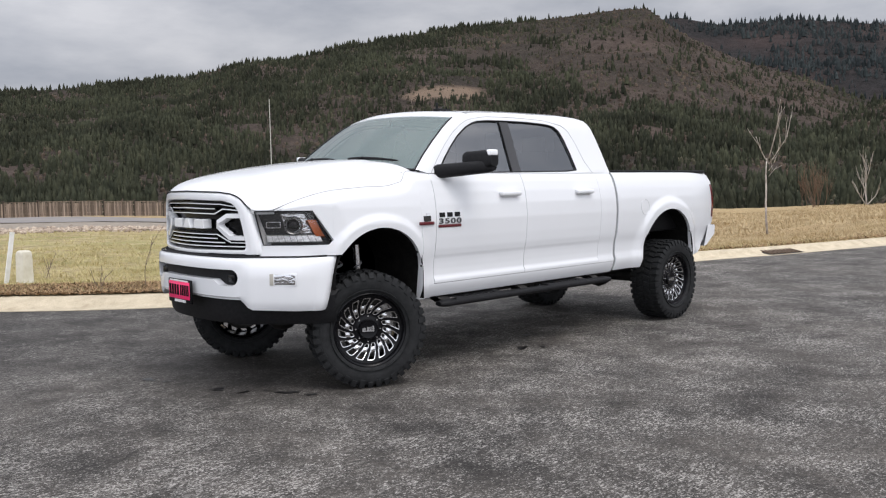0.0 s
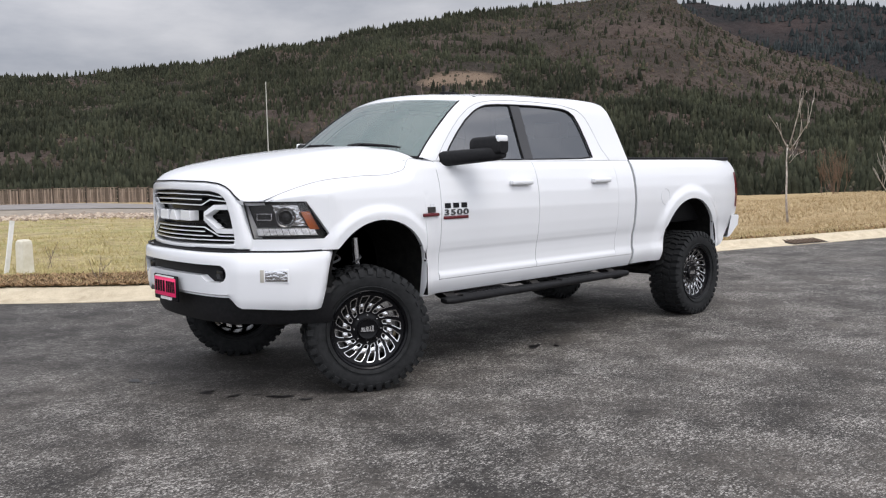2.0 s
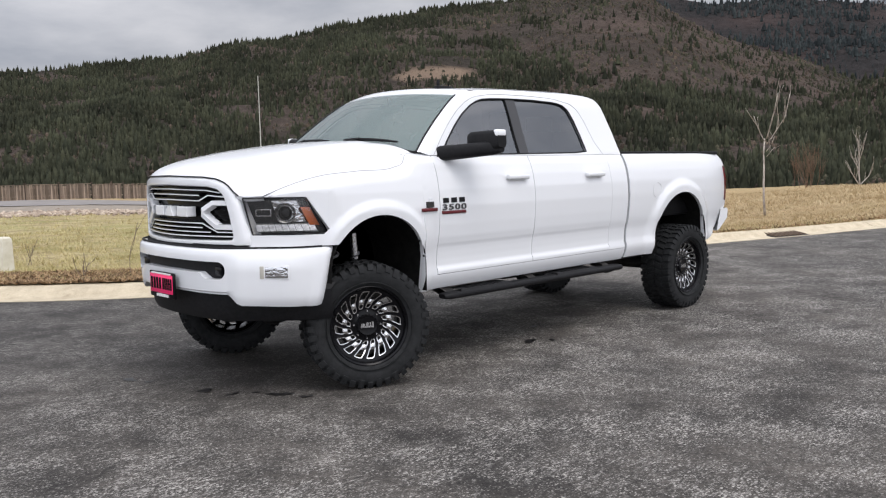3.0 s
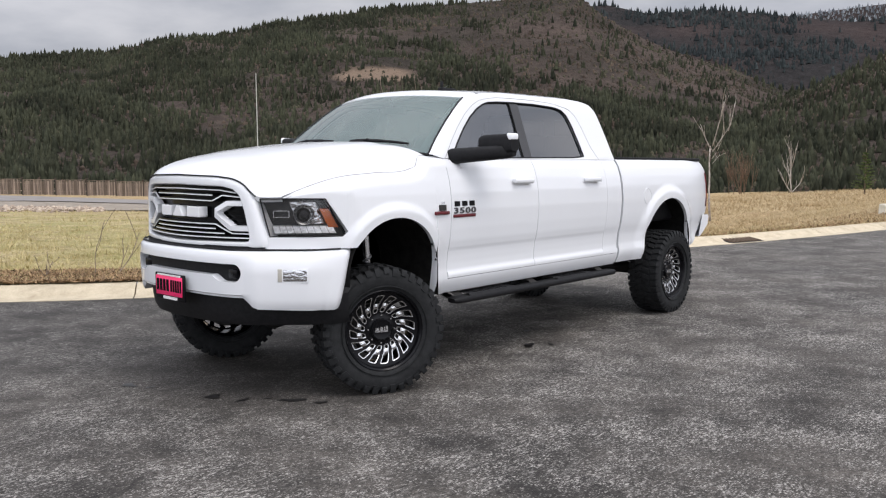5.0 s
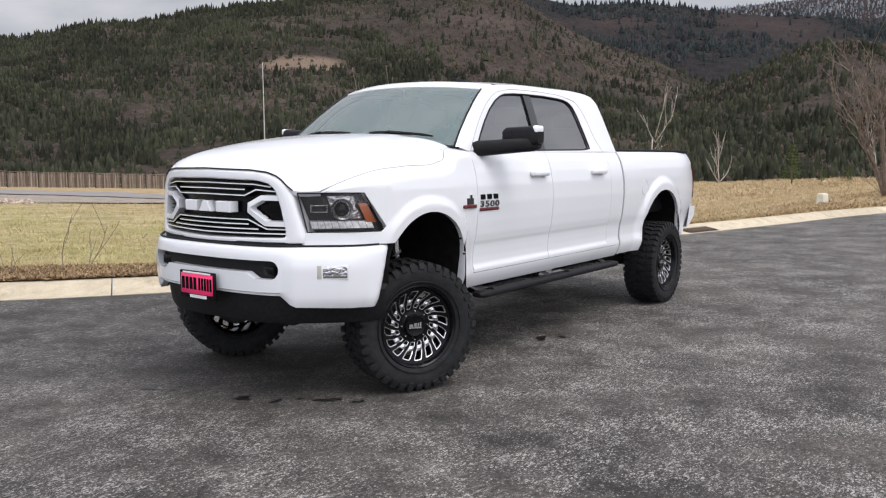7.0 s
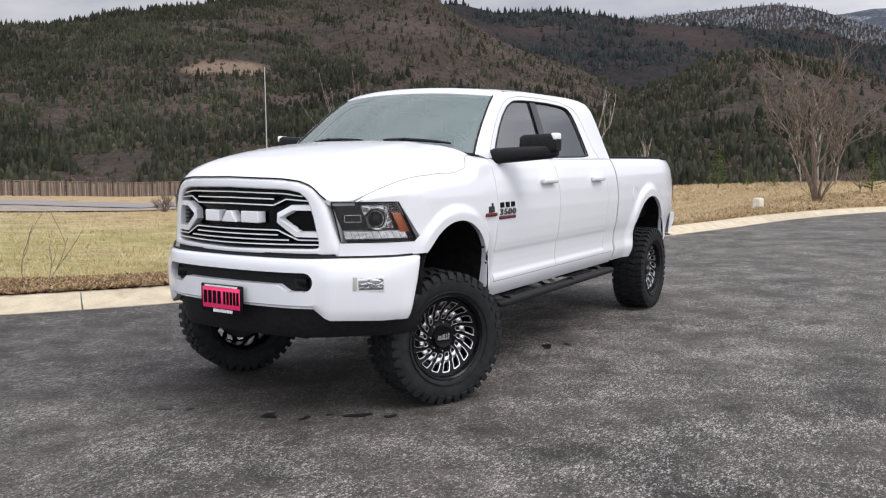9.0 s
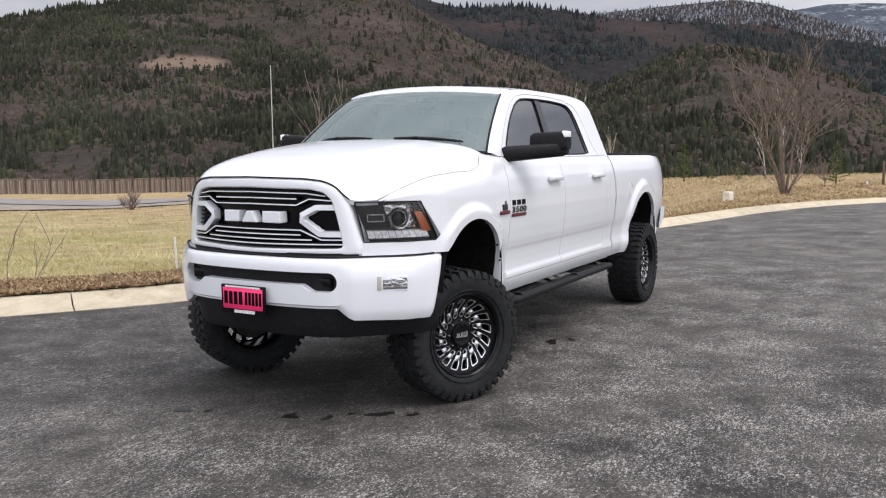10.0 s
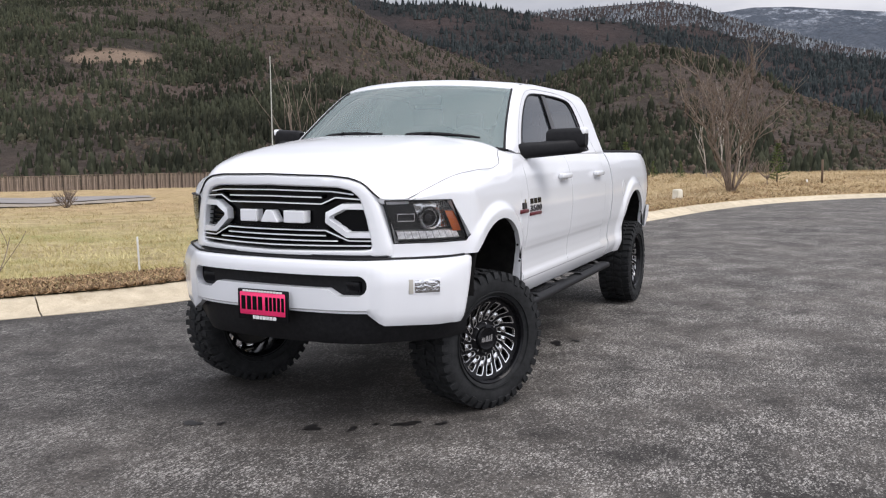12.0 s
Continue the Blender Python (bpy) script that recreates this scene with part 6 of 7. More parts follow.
# ---- chassis ----
for sgn in (-1, 1):
    bm = bmesh.new()
    soft_box(bm, -0.70, 5.0, min(sgn * 0.40, sgn * 0.48), max(sgn * 0.40, sgn * 0.48), 0.50, 0.64, 0.01, 1)
    tpart("chassis_rail", bm, STEEL)
    bm = bmesh.new()
    pts = [(-0.02 + 0.06 * math.cos(t), sgn * 0.60 + 0.06 * math.sin(t), 0.52 + 0.028 * t / 1.0) for t in np.linspace(0, 2 * math.pi * 5.5, 110) for _ in (0,)]
    tube(bm, [(x - 0.02, y - sgn * 0.02, 0.50 + (z - 0.52) * 0.55) for x, y, z in pts], 0.009, 6)
    tpart("coil_spring", bm, GREY_PAINT, "grey painted coil spring")
    bm = bmesh.new()
    tube(bm, [(0.13, sgn * 0.66, 0.42), (0.105, sgn * 0.66, 0.84)], 0.013, 12)
    tpart("shock_rod", bm, CHROME, "bright shock rod")
    bm = bmesh.new()
    tube(bm, [(0.105, sgn * 0.68, 0.80), (0.09, sgn * 0.68, 1.02)], 0.027, 12)
    tpart("shock_body", bm, SILVER, "bright aluminium shock body")
    bm = bmesh.new()
    tube(bm, [(0.105 + 0.028 * math.cos(t), sgn * 0.68 + 0.028 * math.sin(t), 0.74 + 0.012 * t) for t in np.linspace(0, 2 * math.pi * 2.5, 40)], 0.006, 5)
    tpart("bump_spring", bm, GREY_PAINT)
bm = bmesh.new()
tube(bm, [(0.03, -0.72, 0.415), (0.03, 0.72, 0.415)], 0.055, 12)
bmesh.ops.create_icosphere(bm, subdivisions=2, radius=0.15, matrix=Matrix.Translation((0.03, 0.22, 0.43)))
tube(bm, [(-0.16, -0.60, 0.44), (-0.16, 0.60, 0.44)], 0.022, 8)
part("front_axle", bm, STEEL, truck, "", True)
bm = bmesh.new()
tube(bm, [(4.15, -0.72, 0.42), (4.15, 0.72, 0.42)], 0.06, 12)
bmesh.ops.create_icosphere(bm, subdivisions=2, radius=0.17, matrix=Matrix.Translation((4.15, 0, 0.44)))
part("rear_axle", bm, STEEL, truck, "", True)
for y in (-0.52, 0.52):
    bm = bmesh.new()
    for k in range(3):
        loft(bm, [[(x, y - 0.035, 0.50 + 0.012 * k + 0.05 * ((x - 4.15) / 0.7) ** 2), (x, y + 0.035, 0.50 + 0.012 * k + 0.05 * ((x - 4.15) / 0.7) ** 2)] for x in span(3.45 + 0.12 * k, 4.85 - 0.12 * k, 10)])
    part("leaf_spring", bm, STEEL, truck)
bm = bmesh.new()
tube(bm, [(1.3, 0.15, 0.52), (2.3, 0.25, 0.50), (3.4, 0.42, 0.52), (4.9, 0.55, 0.56)], 0.05, 10)
soft_box(bm, 0.7, 1.7, -0.22, 0.22, 0.46, 0.70, 0.04)
soft_box(bm, 2.0, 3.2, -0.40, -0.02, 0.46, 0.66, 0.04)
part("drivetrain", bm, STEEL, truck, "dark gearbox, tank and exhaust under the floor")

# ---- cabin seen through the glass ----
bm = bmesh.new()
soft_box(bm, 0.62, 1.05, -0.74, 0.74, 1.30, 1.555, 0.05, 3)
cabin = tpart("dashboard", bm, CABIN, "charcoal dashboard")
bm = bmesh.new()
c, r = Vector((1.12, -0.38, 1.56)), 0.185
tube(bm, [(c.x - 0.10 * math.sin(t), c.y + r * math.cos(t), c.z + r * math.sin(t) * 0.9) for t in np.linspace(0, 2 * math.pi, 30)], 0.016, 8)
tube(bm, [(c.x, c.y - r, c.z), (c.x, c.y + r, c.z)], 0.02, 6)
tpart("steering_wheel", bm, CABIN, "dark steering wheel")
for x, y in ((1.45, -0.40), (1.45, 0.40), (2.45, -0.42), (2.45, 0.0), (2.45, 0.42)):
    bm = bmesh.new()
    soft_box(bm, x, x + 0.5, y - 0.24, y + 0.24, 1.12, 1.30, 0.05, 3)
    loft_rows = [[(x + 0.42 + 0.10 * t, y - 0.23 + 0.03 * t, 1.25 + 0.52 * t), (x + 0.38 + 0.10 * t, y, 1.25 + 0.52 * t), (x + 0.42 + 0.10 * t, y + 0.23 - 0.03 * t, 1.25 + 0.52 * t), (x + 0.55 + 0.08 * t, y + 0.20, 1.25 + 0.50 * t), (x + 0.55 + 0.08 * t, y - 0.20, 1.25 + 0.50 * t)] for t in span(0, 1, 6)]
    made = loft(bm, loft_rows, True)
    bm.faces.new(made[-1])
    soft_box(bm, x + 0.50, x + 0.60, y - 0.13, y + 0.13, 1.76, 1.92, 0.03, 3)
    tpart("seat", bm, CABIN, "charcoal seat with head rest")
bm = bmesh.new()
soft_box(bm, 0.60, 3.02, -0.80, 0.80, 1.08, 1.12, 0.01, 1)
soft_box(bm, 2.98, 3.02, -0.78, 0.78, 1.12, 1.60, 0.01, 1)
tpart("cabin_floor", bm, CABIN)

# ---- wheels ----
R_TYRE, HALF = 0.408, 0.152


def tyre_mesh():
    bm = bmesh.new()
    prof = [(0.255, 0.118), (0.262, 0.132), (0.272, 0.140), (0.29, 0.150), (0.33, 0.158), (0.366, 0.157), (0.384, 0.150), (0.396, 0.140), (R_TYRE - 0.007, 0.10), (R_TYRE - 0.006, 0.05)]
    prof = [(r, -y) for r, y in prof] + [(R_TYRE - 0.006, 0)] + [(r, y) for r, y in reversed(prof)]
    n = 72
    loft(bm, [[(r * math.cos(t), y, r * math.sin(t)) for t in np.linspace(0, 2 * math.pi, n, endpoint=False)] for r, y in prof], True)
    b2 = bmesh.new()
    rng = random.Random(5)

    def lug(t, dt, y0, y1, skew, r0, r1):
        v = []
        for r in (r0, r1):
            for y, s in ((y0, 0), (y1, skew)):
                k = 1.0 if r == r0 else 0.86
                for e in (-1, 1):
                    a = t + s + e * dt / 2 * k
                    v.append(b2.verts.new((r * math.cos(a), y, r * math.sin(a))))
        for f in ((0, 1, 3, 2), (4, 6, 7, 5), (0, 4, 5, 1), (2, 3, 7, 6), (0, 2, 6, 4), (1, 5, 7, 3)):
            b2.faces.new([v[i] for i in f])
    count = 40
    step = 2 * math.pi / count
    for k in range(count):
        t = k * step
        j = (rng.random() - 0.5) * 0.01
        lug(t + j, step * 0.62, -0.150, -0.086, step * 0.10, R_TYRE - 0.020, R_TYRE + 0.007)
        lug(t + j + step / 2, step * 0.62, 0.150, 0.086, -step * 0.10, R_TYRE - 0.020, R_TYRE + 0.009)
        lug(t + step * 0.2, step * 0.68, -0.076, -0.008, -step * 0.35, R_TYRE - 0.01, R_TYRE + 0.010)
        lug(t + step * 0.7, step * 0.68, 0.008, 0.076, step * 0.35, R_TYRE - 0.01, R_TYRE + 0.010)
    # shoulder lugs that wrap on to both sidewalls
    for k in range(count):
        for s, o in ((-1, 0.0), (1, 0.5)):
            t = (k + o) * step
            v = []
            deep = 0.360 if k % 2 else 0.374
            for r, y in ((R_TYRE + 0.007, 0.147), (0.398, 0.1590), (deep, 0.1635), (deep - 0.005, 0.152), (0.385, 0.138)):
                v.append([b2.verts.new((r * math.cos(t + e * step * 0.30), s * y, r * math.sin(t + e * step * 0.30))) for e in (-1, 1)])
            for a, b in zip(v, v[1:]):
                b2.faces.new((a[0], a[1], b[1], b[0]))
            b2.faces.new([a[0] for a in v])
            b2.faces.new([a[1] for a in v][::-1])
    # raised ribs of the sidewall
    for s in (-1, 1):
        for r in (0.292,):
            loft(bm, [[((r + dr) * math.cos(t), s * y, (r + dr) * math.sin(t)) for t in np.linspace(0, 2 * math.pi, 60, endpoint=False)] for dr, y in ((-0.004, 0.150), (-0.002, 0.161), (0.002, 0.161), (0.004, 0.150))], True)
    made = []
    for name, b in (("tyre", bm), ("tread", b2)):
        bmesh.ops.recalc_face_normals(b, faces=b.faces)
        for e in b.edges:
            if len(e.link_faces) == 2 and e.calc_face_angle(0) > radians(32):
                e.smooth = False
        made.append(mesh_of(name, b, RUBBER, True))
    return made


def turned(prof, n=56):
    bm = bmesh.new()
    loft(bm, [[(r * math.cos(t), y, r * math.sin(t)) for t in np.linspace(0, 2 * math.pi, n, endpoint=False)] for r, y in prof], True)
    bmesh.ops.recalc_face_normals(bm, faces=bm.faces)
    for e in bm.edges:
        if len(e.link_faces) == 2 and e.calc_face_angle(0) > radians(30):
            e.smooth = False
    return bm


SPOKES = 16


def face_y(r):
    """The dished outer face of the rim (towards -y)."""
    return float(np.interp(r, (0.0, 0.06, 0.10, 0.17, 0.225, 0.245), (-0.072, -0.072, -0.060, -0.072, -0.098, -0.104)))


def lean(r):
    """The slots lean with the radius."""
    return float(np.interp(r, (0.10, 0.225), (0.0, -0.33)))


# a big outer and a small inner opening in each slot: (r0, r1, half the angle at r0, at r1, rounding)
HOLES = ((0.168, 0.223, 0.112, 0.108, 0.3), (0.114, 0.140, 0.094, 0.110, 0.5))


def hole_outline(hole, grow):
    """A leaning opening with rounded corners, widened by some metres."""
    r0, r1, w0, w1, soft_ = hole
    pts = []
    for k in range(28):
        t = 2 * math.pi * k / 28
        c, s_ = math.cos(t), math.sin(t)
        u, v = math.copysign(abs(c) ** soft_, c), math.copysign(abs(s_) ** soft_, s_)
        rm = (r0 + r1) / 2 + v * ((r1 - r0) / 2 + grow)
        w = w0 + (w1 - w0) * (v + 1) / 2
        pts.append((rm, lean(rm) + u * (w + grow / rm)))
    return pts


def polar(r, a, y):
    return (r * math.cos(a), y, r * math.sin(a))


def spoke_mesh():
    """The milled edge of one slot: two thin frames and the bright bridge between them."""
    bm = bmesh.new()
    for hole, out in zip(HOLES, (0.0042, 0.004)):
        o, i = hole_outline(hole, out), hole_outline(hole, -0.001)
        loft(bm, [[polar(r, a, face_y(r) + 0.002) for r, a in o], [polar(r, a, face_y(r) - 0.003) for r, a in o], [polar(r, a, face_y(r) - 0.0022) for r, a in i], [polar(r, a, face_y(r) + 0.016) for r, a in i]], True)
    rows_ = []
    for r in (0.137, 0.145, 0.155, 0.171):
        w = float(np.interp(r, (0.137, 0.171), (0.122, 0.118)))
        rows_.append([polar(r, lean(r) + w * k, face_y(r) - 0.0030 - 0.007 * (1 - abs(k)) * (1 - abs(r - 0.154) / 0.018)) for k in (-1, -0.5, 0.0, 0.5, 1)])
    loft(bm, rows_)
    bmesh.ops.recalc_face_normals(bm, faces=bm.faces)
    return mesh_of("milled_spoke", bm, SILVER)


def disc_mesh():
    """The rim's face, open in every slot."""
    radii = (0.247, 0.235, 0.223, 0.204, 0.186, 0.168, 0.154, 0.140, 0.127, 0.114, 0.10, 0.08, 0.06)
    steps = (-math.pi / SPOKES, -0.15, -0.106, -0.053, 0.0, 0.053, 0.106, 0.15)
    bm = bmesh.new()
    angles = [2 * math.pi * k / SPOKES + s_ for k in range(SPOKES) for s_ in steps]
    grid_ = [[bm.verts.new(polar(r, a + lean(r), face_y(r))) for a in angles] for r in radii]
    for i in range(len(radii) - 1):
        for j in range(len(angles)):
            r = (radii[i] + radii[i + 1]) / 2
            s_ = j % len(steps)
            if 2 <= s_ <= 5 and (0.168 < r < 0.223 or 0.114 < r < 0.140):
                continue
            k = (j + 1) % len(angles)
            bm.faces.new((grid_[i][j], grid_[i][k], grid_[i + 1][k], grid_[i + 1][j]))
    loft(bm, [[polar(r, a, y) for a in np.linspace(0, 2 * math.pi, 40, endpoint=False)] for r, y in ((0.06, -0.072), (0.06, -0.05), (0.0005, -0.05))], True)
    bmesh.ops.recalc_face_normals(bm, faces=bm.faces)
    return mesh_of("rim_face", bm, GLOSS_BLACK, True)


TYRE, TREAD = tyre_mesh()
BARREL = mesh_of("wheel", turned([(0.258, 0.130), (0.268, 0.135), (0.262, 0.12), (0.235, 0.09), (0.225, 0.0), (0.230, -0.06), (0.248, -0.112), (0.262, -0.128), (0.268, -0.138), (0.262, -0.141), (0.252, -0.132), (0.246, -0.108)]), GLOSS_BLACK, True)
DISC = disc_mesh()
INNER = mesh_of("brake_drum", turned([(0.0005, 0.05), (0.175, 0.05), (0.185, 0.03), (0.185, -0.01), (0.0005, -0.01)]), STEEL, True)
CAP = mesh_of("hub_cap", turned([(0.074, -0.055), (0.072, -0.082), (0.066, -0.090), (0.058, -0.087), (0.0005, -0.088)], 32), GLOSS_BLACK, True)
_bm = bmesh.new()
for x0, x1, z0, z1 in ((-0.046, -0.020, -0.014, 0.010), (-0.013, 0.006, -0.012, 0.016), (0.012, 0.022, -0.010, 0.018), (0.027, 0.040, -0.010, 0.022)):
    box(_bm, x0, x1, -0.0935, -0.087, z0, z1)
box(_bm, -0.048, 0.042, -0.0905, -0.086, -0.018, -0.008)
CAPBAR = mesh_of("cap_emblem", _bm, SILVER)
_bm = bmesh.new()
bmesh.ops.create_cone(_bm, cap_ends=True, segments=8, radius1=0.007, radius2=0.0055, depth=0.02, matrix=Matrix.Translation(polar(0.092, 0, -0.070)) @ Matrix.Rotation(math.pi / 2, 4, "X"))
NUT = mesh_of("lug_nut", _bm, SILVER)
SPOKE = spoke_mesh()
for x, y, z, turn, spin in ((0.035, -0.842, 0.417, -25, 0.08), (4.155, -0.835, 0.417, 0, 0.3), (0.035, 0.842, 0.417, 180 - 25, 0.5), (4.155, 0.835, 0.417, 180, 0.9)):
    wheel = new("wheel", BARREL)
    wheel.parent = truck
    wheel.matrix_basis = pose(x, y, z, 0, 0, turn) @ pose(0, 0, 0, 0, math.degrees(spin) * 0 + spin * 20, 0)
    tagged(wheel, "black wheel with milled slanted slots")
    for name, me, lab in (("tyre", TYRE, "black mud-terrain tyre"), ("tread", TREAD, "blocky tread lugs"), ("rim_face", DISC, ""), ("brake_drum", INNER, ""), ("hub_cap", CAP, "black hub cap"), ("cap_emblem", CAPBAR, "")):
        o = new(name, me)
        o.parent = wheel
        tagged(o, lab, kind="stuff" if name == "tread" else "")
    for k in range(8):
        o = new("lug_nut", NUT)
        o.parent = wheel
        o.matrix_basis = pose(0, 0, 0, 0, 45 * k, 0)
    for k in range(SPOKES):
        o = new("milled_spoke", SPOKE)
        o.parent = wheel
        o.matrix_basis = pose(0, 0, 0, 0, 360 * k / SPOKES, 0)

# ---- roadside: strips, fence, boxes, stakes ----
def around(phi, d):
    return MID.x + d * math.cos(radians(phi)), MID.y + d * math.sin(radians(phi))


def draped(name, near, far, material, label, lift, n=40, m=10):
    """A strip laid on the land between two lines of (x, y)."""
    a, b = even(near, n), even(far, n)
    verts, faces = [], []
    for p, q in zip(a, b):
        for k in range(m + 1):
            t = k / m
            x, y = p[0] + (q[0] - p[0]) * t, p[1] + (q[1] - p[1]) * t
            wob = 0.0 if k != m else (0.8 if lift > 0.03 else 0.25) * noise.noise((x * 0.35, y * 0.35, 5))
            verts.append((x + wob, y + wob, land_at(x + wob, y + wob) + lift))
    for i in range(n - 1):
        for k in range(m):
            p = i * (m + 1) + k
            faces.append((p, p + 1, p + m + 2, p + m + 1))
    return tagged(new(name, soup(name, verts, faces, material, True)), label, "road", kind="structure")


draped("gravel_verge", [around(88, 40), around(76, 41), around(68, 43), around(58, 42), around(51, 43.5), around(45, 50)], [around(88, 66), around(76, 64), around(68, 62.5), around(58, 53), around(51, 48.2), around(44.5, 56)], GRAVEL, "pale stony gravel verge beside the far road", 0.05)
draped("far_road", [around(88, 65), around(76, 63), around(68, 62), around(58, 52.5), around(51.5, 47.5), around(44.8, 55)], [around(88, 84), around(76, 84), around(68, 82), around(58, 68), around(51.5, 59), around(44.8, 58)], FAR_ROAD, "far strip of grey asphalt road", 0.09)

_left = [i for i in range(len(KERB)) if -6 < KERB[i].x < 6.5]
draped("mulch_bed", [tuple(KERB[i] + KERB_OUT[i] * (KERB_WIDE + 0.02)) for i in _left[::6]], [tuple(KERB[i] + KERB_OUT[i] * (KERB_WIDE + 1.05 + 0.35 * noise.noise((KERB[i].x * 0.9, KERB[i].y * 0.9, 2)))) for i in _left[::6]], MULCH_BED, "strip of brown mulch and dead leaves behind the kerb", 0.028, 90, 8)

# board fence
FENCE_D, PANEL = 90.0, 3.05
fence = tagged(new("board_fence"), "long weathered board fence with dark posts below the hill", "fence")


def panel_mesh(seed):
    rng = random.Random(seed)
    bm = bmesh.new()
    x = 0.05
    while x < PANEL - 0.16:
        w = 0.135 + rng.random() * 0.012
        h = 1.36 + rng.random() * 0.16
        box(bm, x, x + w, rng.random() * 0.02, 0.035 + rng.random() * 0.02, 0.02 + rng.random() * 0.05, h)
        x += w + 0.008 + rng.random() * 0.02
    box(bm, 0.0, PANEL, 0.03, 0.08, 0.35, 0.44)
    box(bm, 0.0, PANEL, 0.03, 0.08, 1.12, 1.21)
    box(bm, 0.0, PANEL, -0.02, 0.07, 1.47, 1.52)
    return mesh_of("fence_panel", bm, FENCE_WOOD)


PANELS = [panel_mesh(k) for k in range(6)]
_bm = bmesh.new()
box(_bm, -0.05, 0.05, -0.05, 0.05, -0.3, 1.56)
box(_bm, -0.12, 0.12, -0.10, 0.10, 1.56, 1.66)
FPOST = mesh_of("fence_post", _bm, FENCE_DARK)
phi_f, k = 82.0, 0
while phi_f > 33:
    w = lerp_table([(33, 0.95), (41, 1.05), (46, 1.35), (51, 1.75), (57, 2.3), (68, 2.95), (82, 3.05)], phi_f)
    step_f = math.degrees(w / FENCE_D)
    p, q = Vector(around(phi_f, FENCE_D)), Vector(around(phi_f - step_f, FENCE_D))
    z0, z1 = land_at(p.x, p.y), land_at(q.x, q.y)
    yaw = math.degrees(math.atan2(q.y - p.y, q.x - p.x))
    o = new("fence_panel", PANELS[k * 7 % 6])
    o.parent = fence
    o.matrix_basis = pose(p.x, p.y, min(z0, z1), 0, 0, yaw) @ Matrix.Diagonal((w / PANEL, 1, 1, 1))
    tagged(o, kind="stuff")
    o = new("fence_post", FPOST)
    o.parent = fence
    o.matrix_basis = pose(p.x, p.y, z0, 0, 0, yaw)
    phi_f -= step_f
    k += 1


def thing(name, bm, material, at, yaw, label, category, smooth=False, sink=0.0):
    """A simple thing standing on the land."""
    ob = new(name, mesh_of(name, bm, material, smooth))
    ob.matrix_basis = pose(at[0], at[1], land_at(*at) - sink, 0, 0, yaw)
    return tagged(ob, label, category)


def pedestal(w, d, h):
    bm = bmesh.new()
    rings = []
    for z, s in ((0, 1.05), (h * 0.08, 1.0), (h * 0.86, 0.94), (h * 0.95, 0.86), (h, 0.62)):
        rings.append([(s * w / 2 * sx, s * d / 2 * sy, z) for sx, sy in ((-1, -1), (-0.3, -1.06), (0.3, -1.06), (1, -1), (1, 1), (0.3, 1.05), (-0.3, 1.05), (-1, 1))])
    made = loft(bm, rings, True)
    bm.faces.new(made[-1])
    bmesh.ops.recalc_face_normals(bm, faces=bm.faces)
    return bm


box_a = thing("utility_pedestal", pedestal(0.18, 0.18, 0.52), BOX_PAINT, (0.84, 8.65), 20, "cream plastic utility pedestal on the turf", "utility box")
_bm = bmesh.new()
box(_bm, -0.035, 0.035, -0.012, 0.012, -0.1, 0.82)
stake_a = thing("marker_stake", _bm, STAKE, (0.64, 8.90), 15, "white painted stake leaning beside the pedestal", "stake")
stake_a.matrix_basis = stake_a.matrix_basis @ pose(0, 0, 0, 0, 10, 0)
_bm = bmesh.new()
box(_bm, -0.022, 0.022, -0.008, 0.008, -0.1, 0.50)
stake_b = thing("marker_stake", _bm, STAKE, (4.0, 5.68), 30, "thin pale stake standing in the turf", "stake")
stake_b.matrix_basis = stake_b.matrix_basis @ pose(0, 0, 0, 0, -6, 0)
box_b = thing("utility_pedestal", pedestal(0.25, 0.22, 0.31), BOX_PAINT, (23.2, 1.56), 60, "low pale utility box behind the kerb", "utility box")
_bm = bmesh.new()
tube(_bm, [(0, 0, -0.2), (0.01, 0, 0.45), (0.025, 0.01, 0.90)], [0.046, 0.042, 0.040], 10)
post_a = thing("wooden_post", _bm, POST_WOOD, (31.0, -2.62), 0, "short weathered wooden post on the bank", "post", True)
_bm = bmesh.new()
tube(_bm, [(0, 0, -0.1), (0, 0, 0.15)], 0.03, 8)
thing("marker_stub", _bm, STAKE, (30.6, -2.1), 0, "low white marker stub on the bank", "marker", True)

# storm drain let into the kerb
_i = min(range(len(KERB)), key=lambda i: (KERB[i] - Vector((12.75, 1.47))).length)
_p, _o = KERB[_i], KERB_OUT[_i]
_yaw = math.degrees(math.atan2(-_o.x, _o.y))
drain = tagged(new("storm_drain"), "rusty dark storm drain grate set in the kerb", "drain")
drain.matrix_basis = pose(_p.x + _o.x * 0.20, _p.y + _o.y * 0.20, 0.034, 9, 0, _yaw)
_bm = bmesh.new()
box(_bm, -0.50, 0.50, -0.18, 0.18, -0.02, 0.004)
part("drain_frame", _bm, STEEL, drain)
for k in range(9):
    _bm = bmesh.new()
    box(_bm, -0.46 + k * 0.105, -0.41 + k * 0.105, -0.15, 0.15, 0.004, 0.024)
    part("drain_bar", _bm, POST_WOOD, drain)

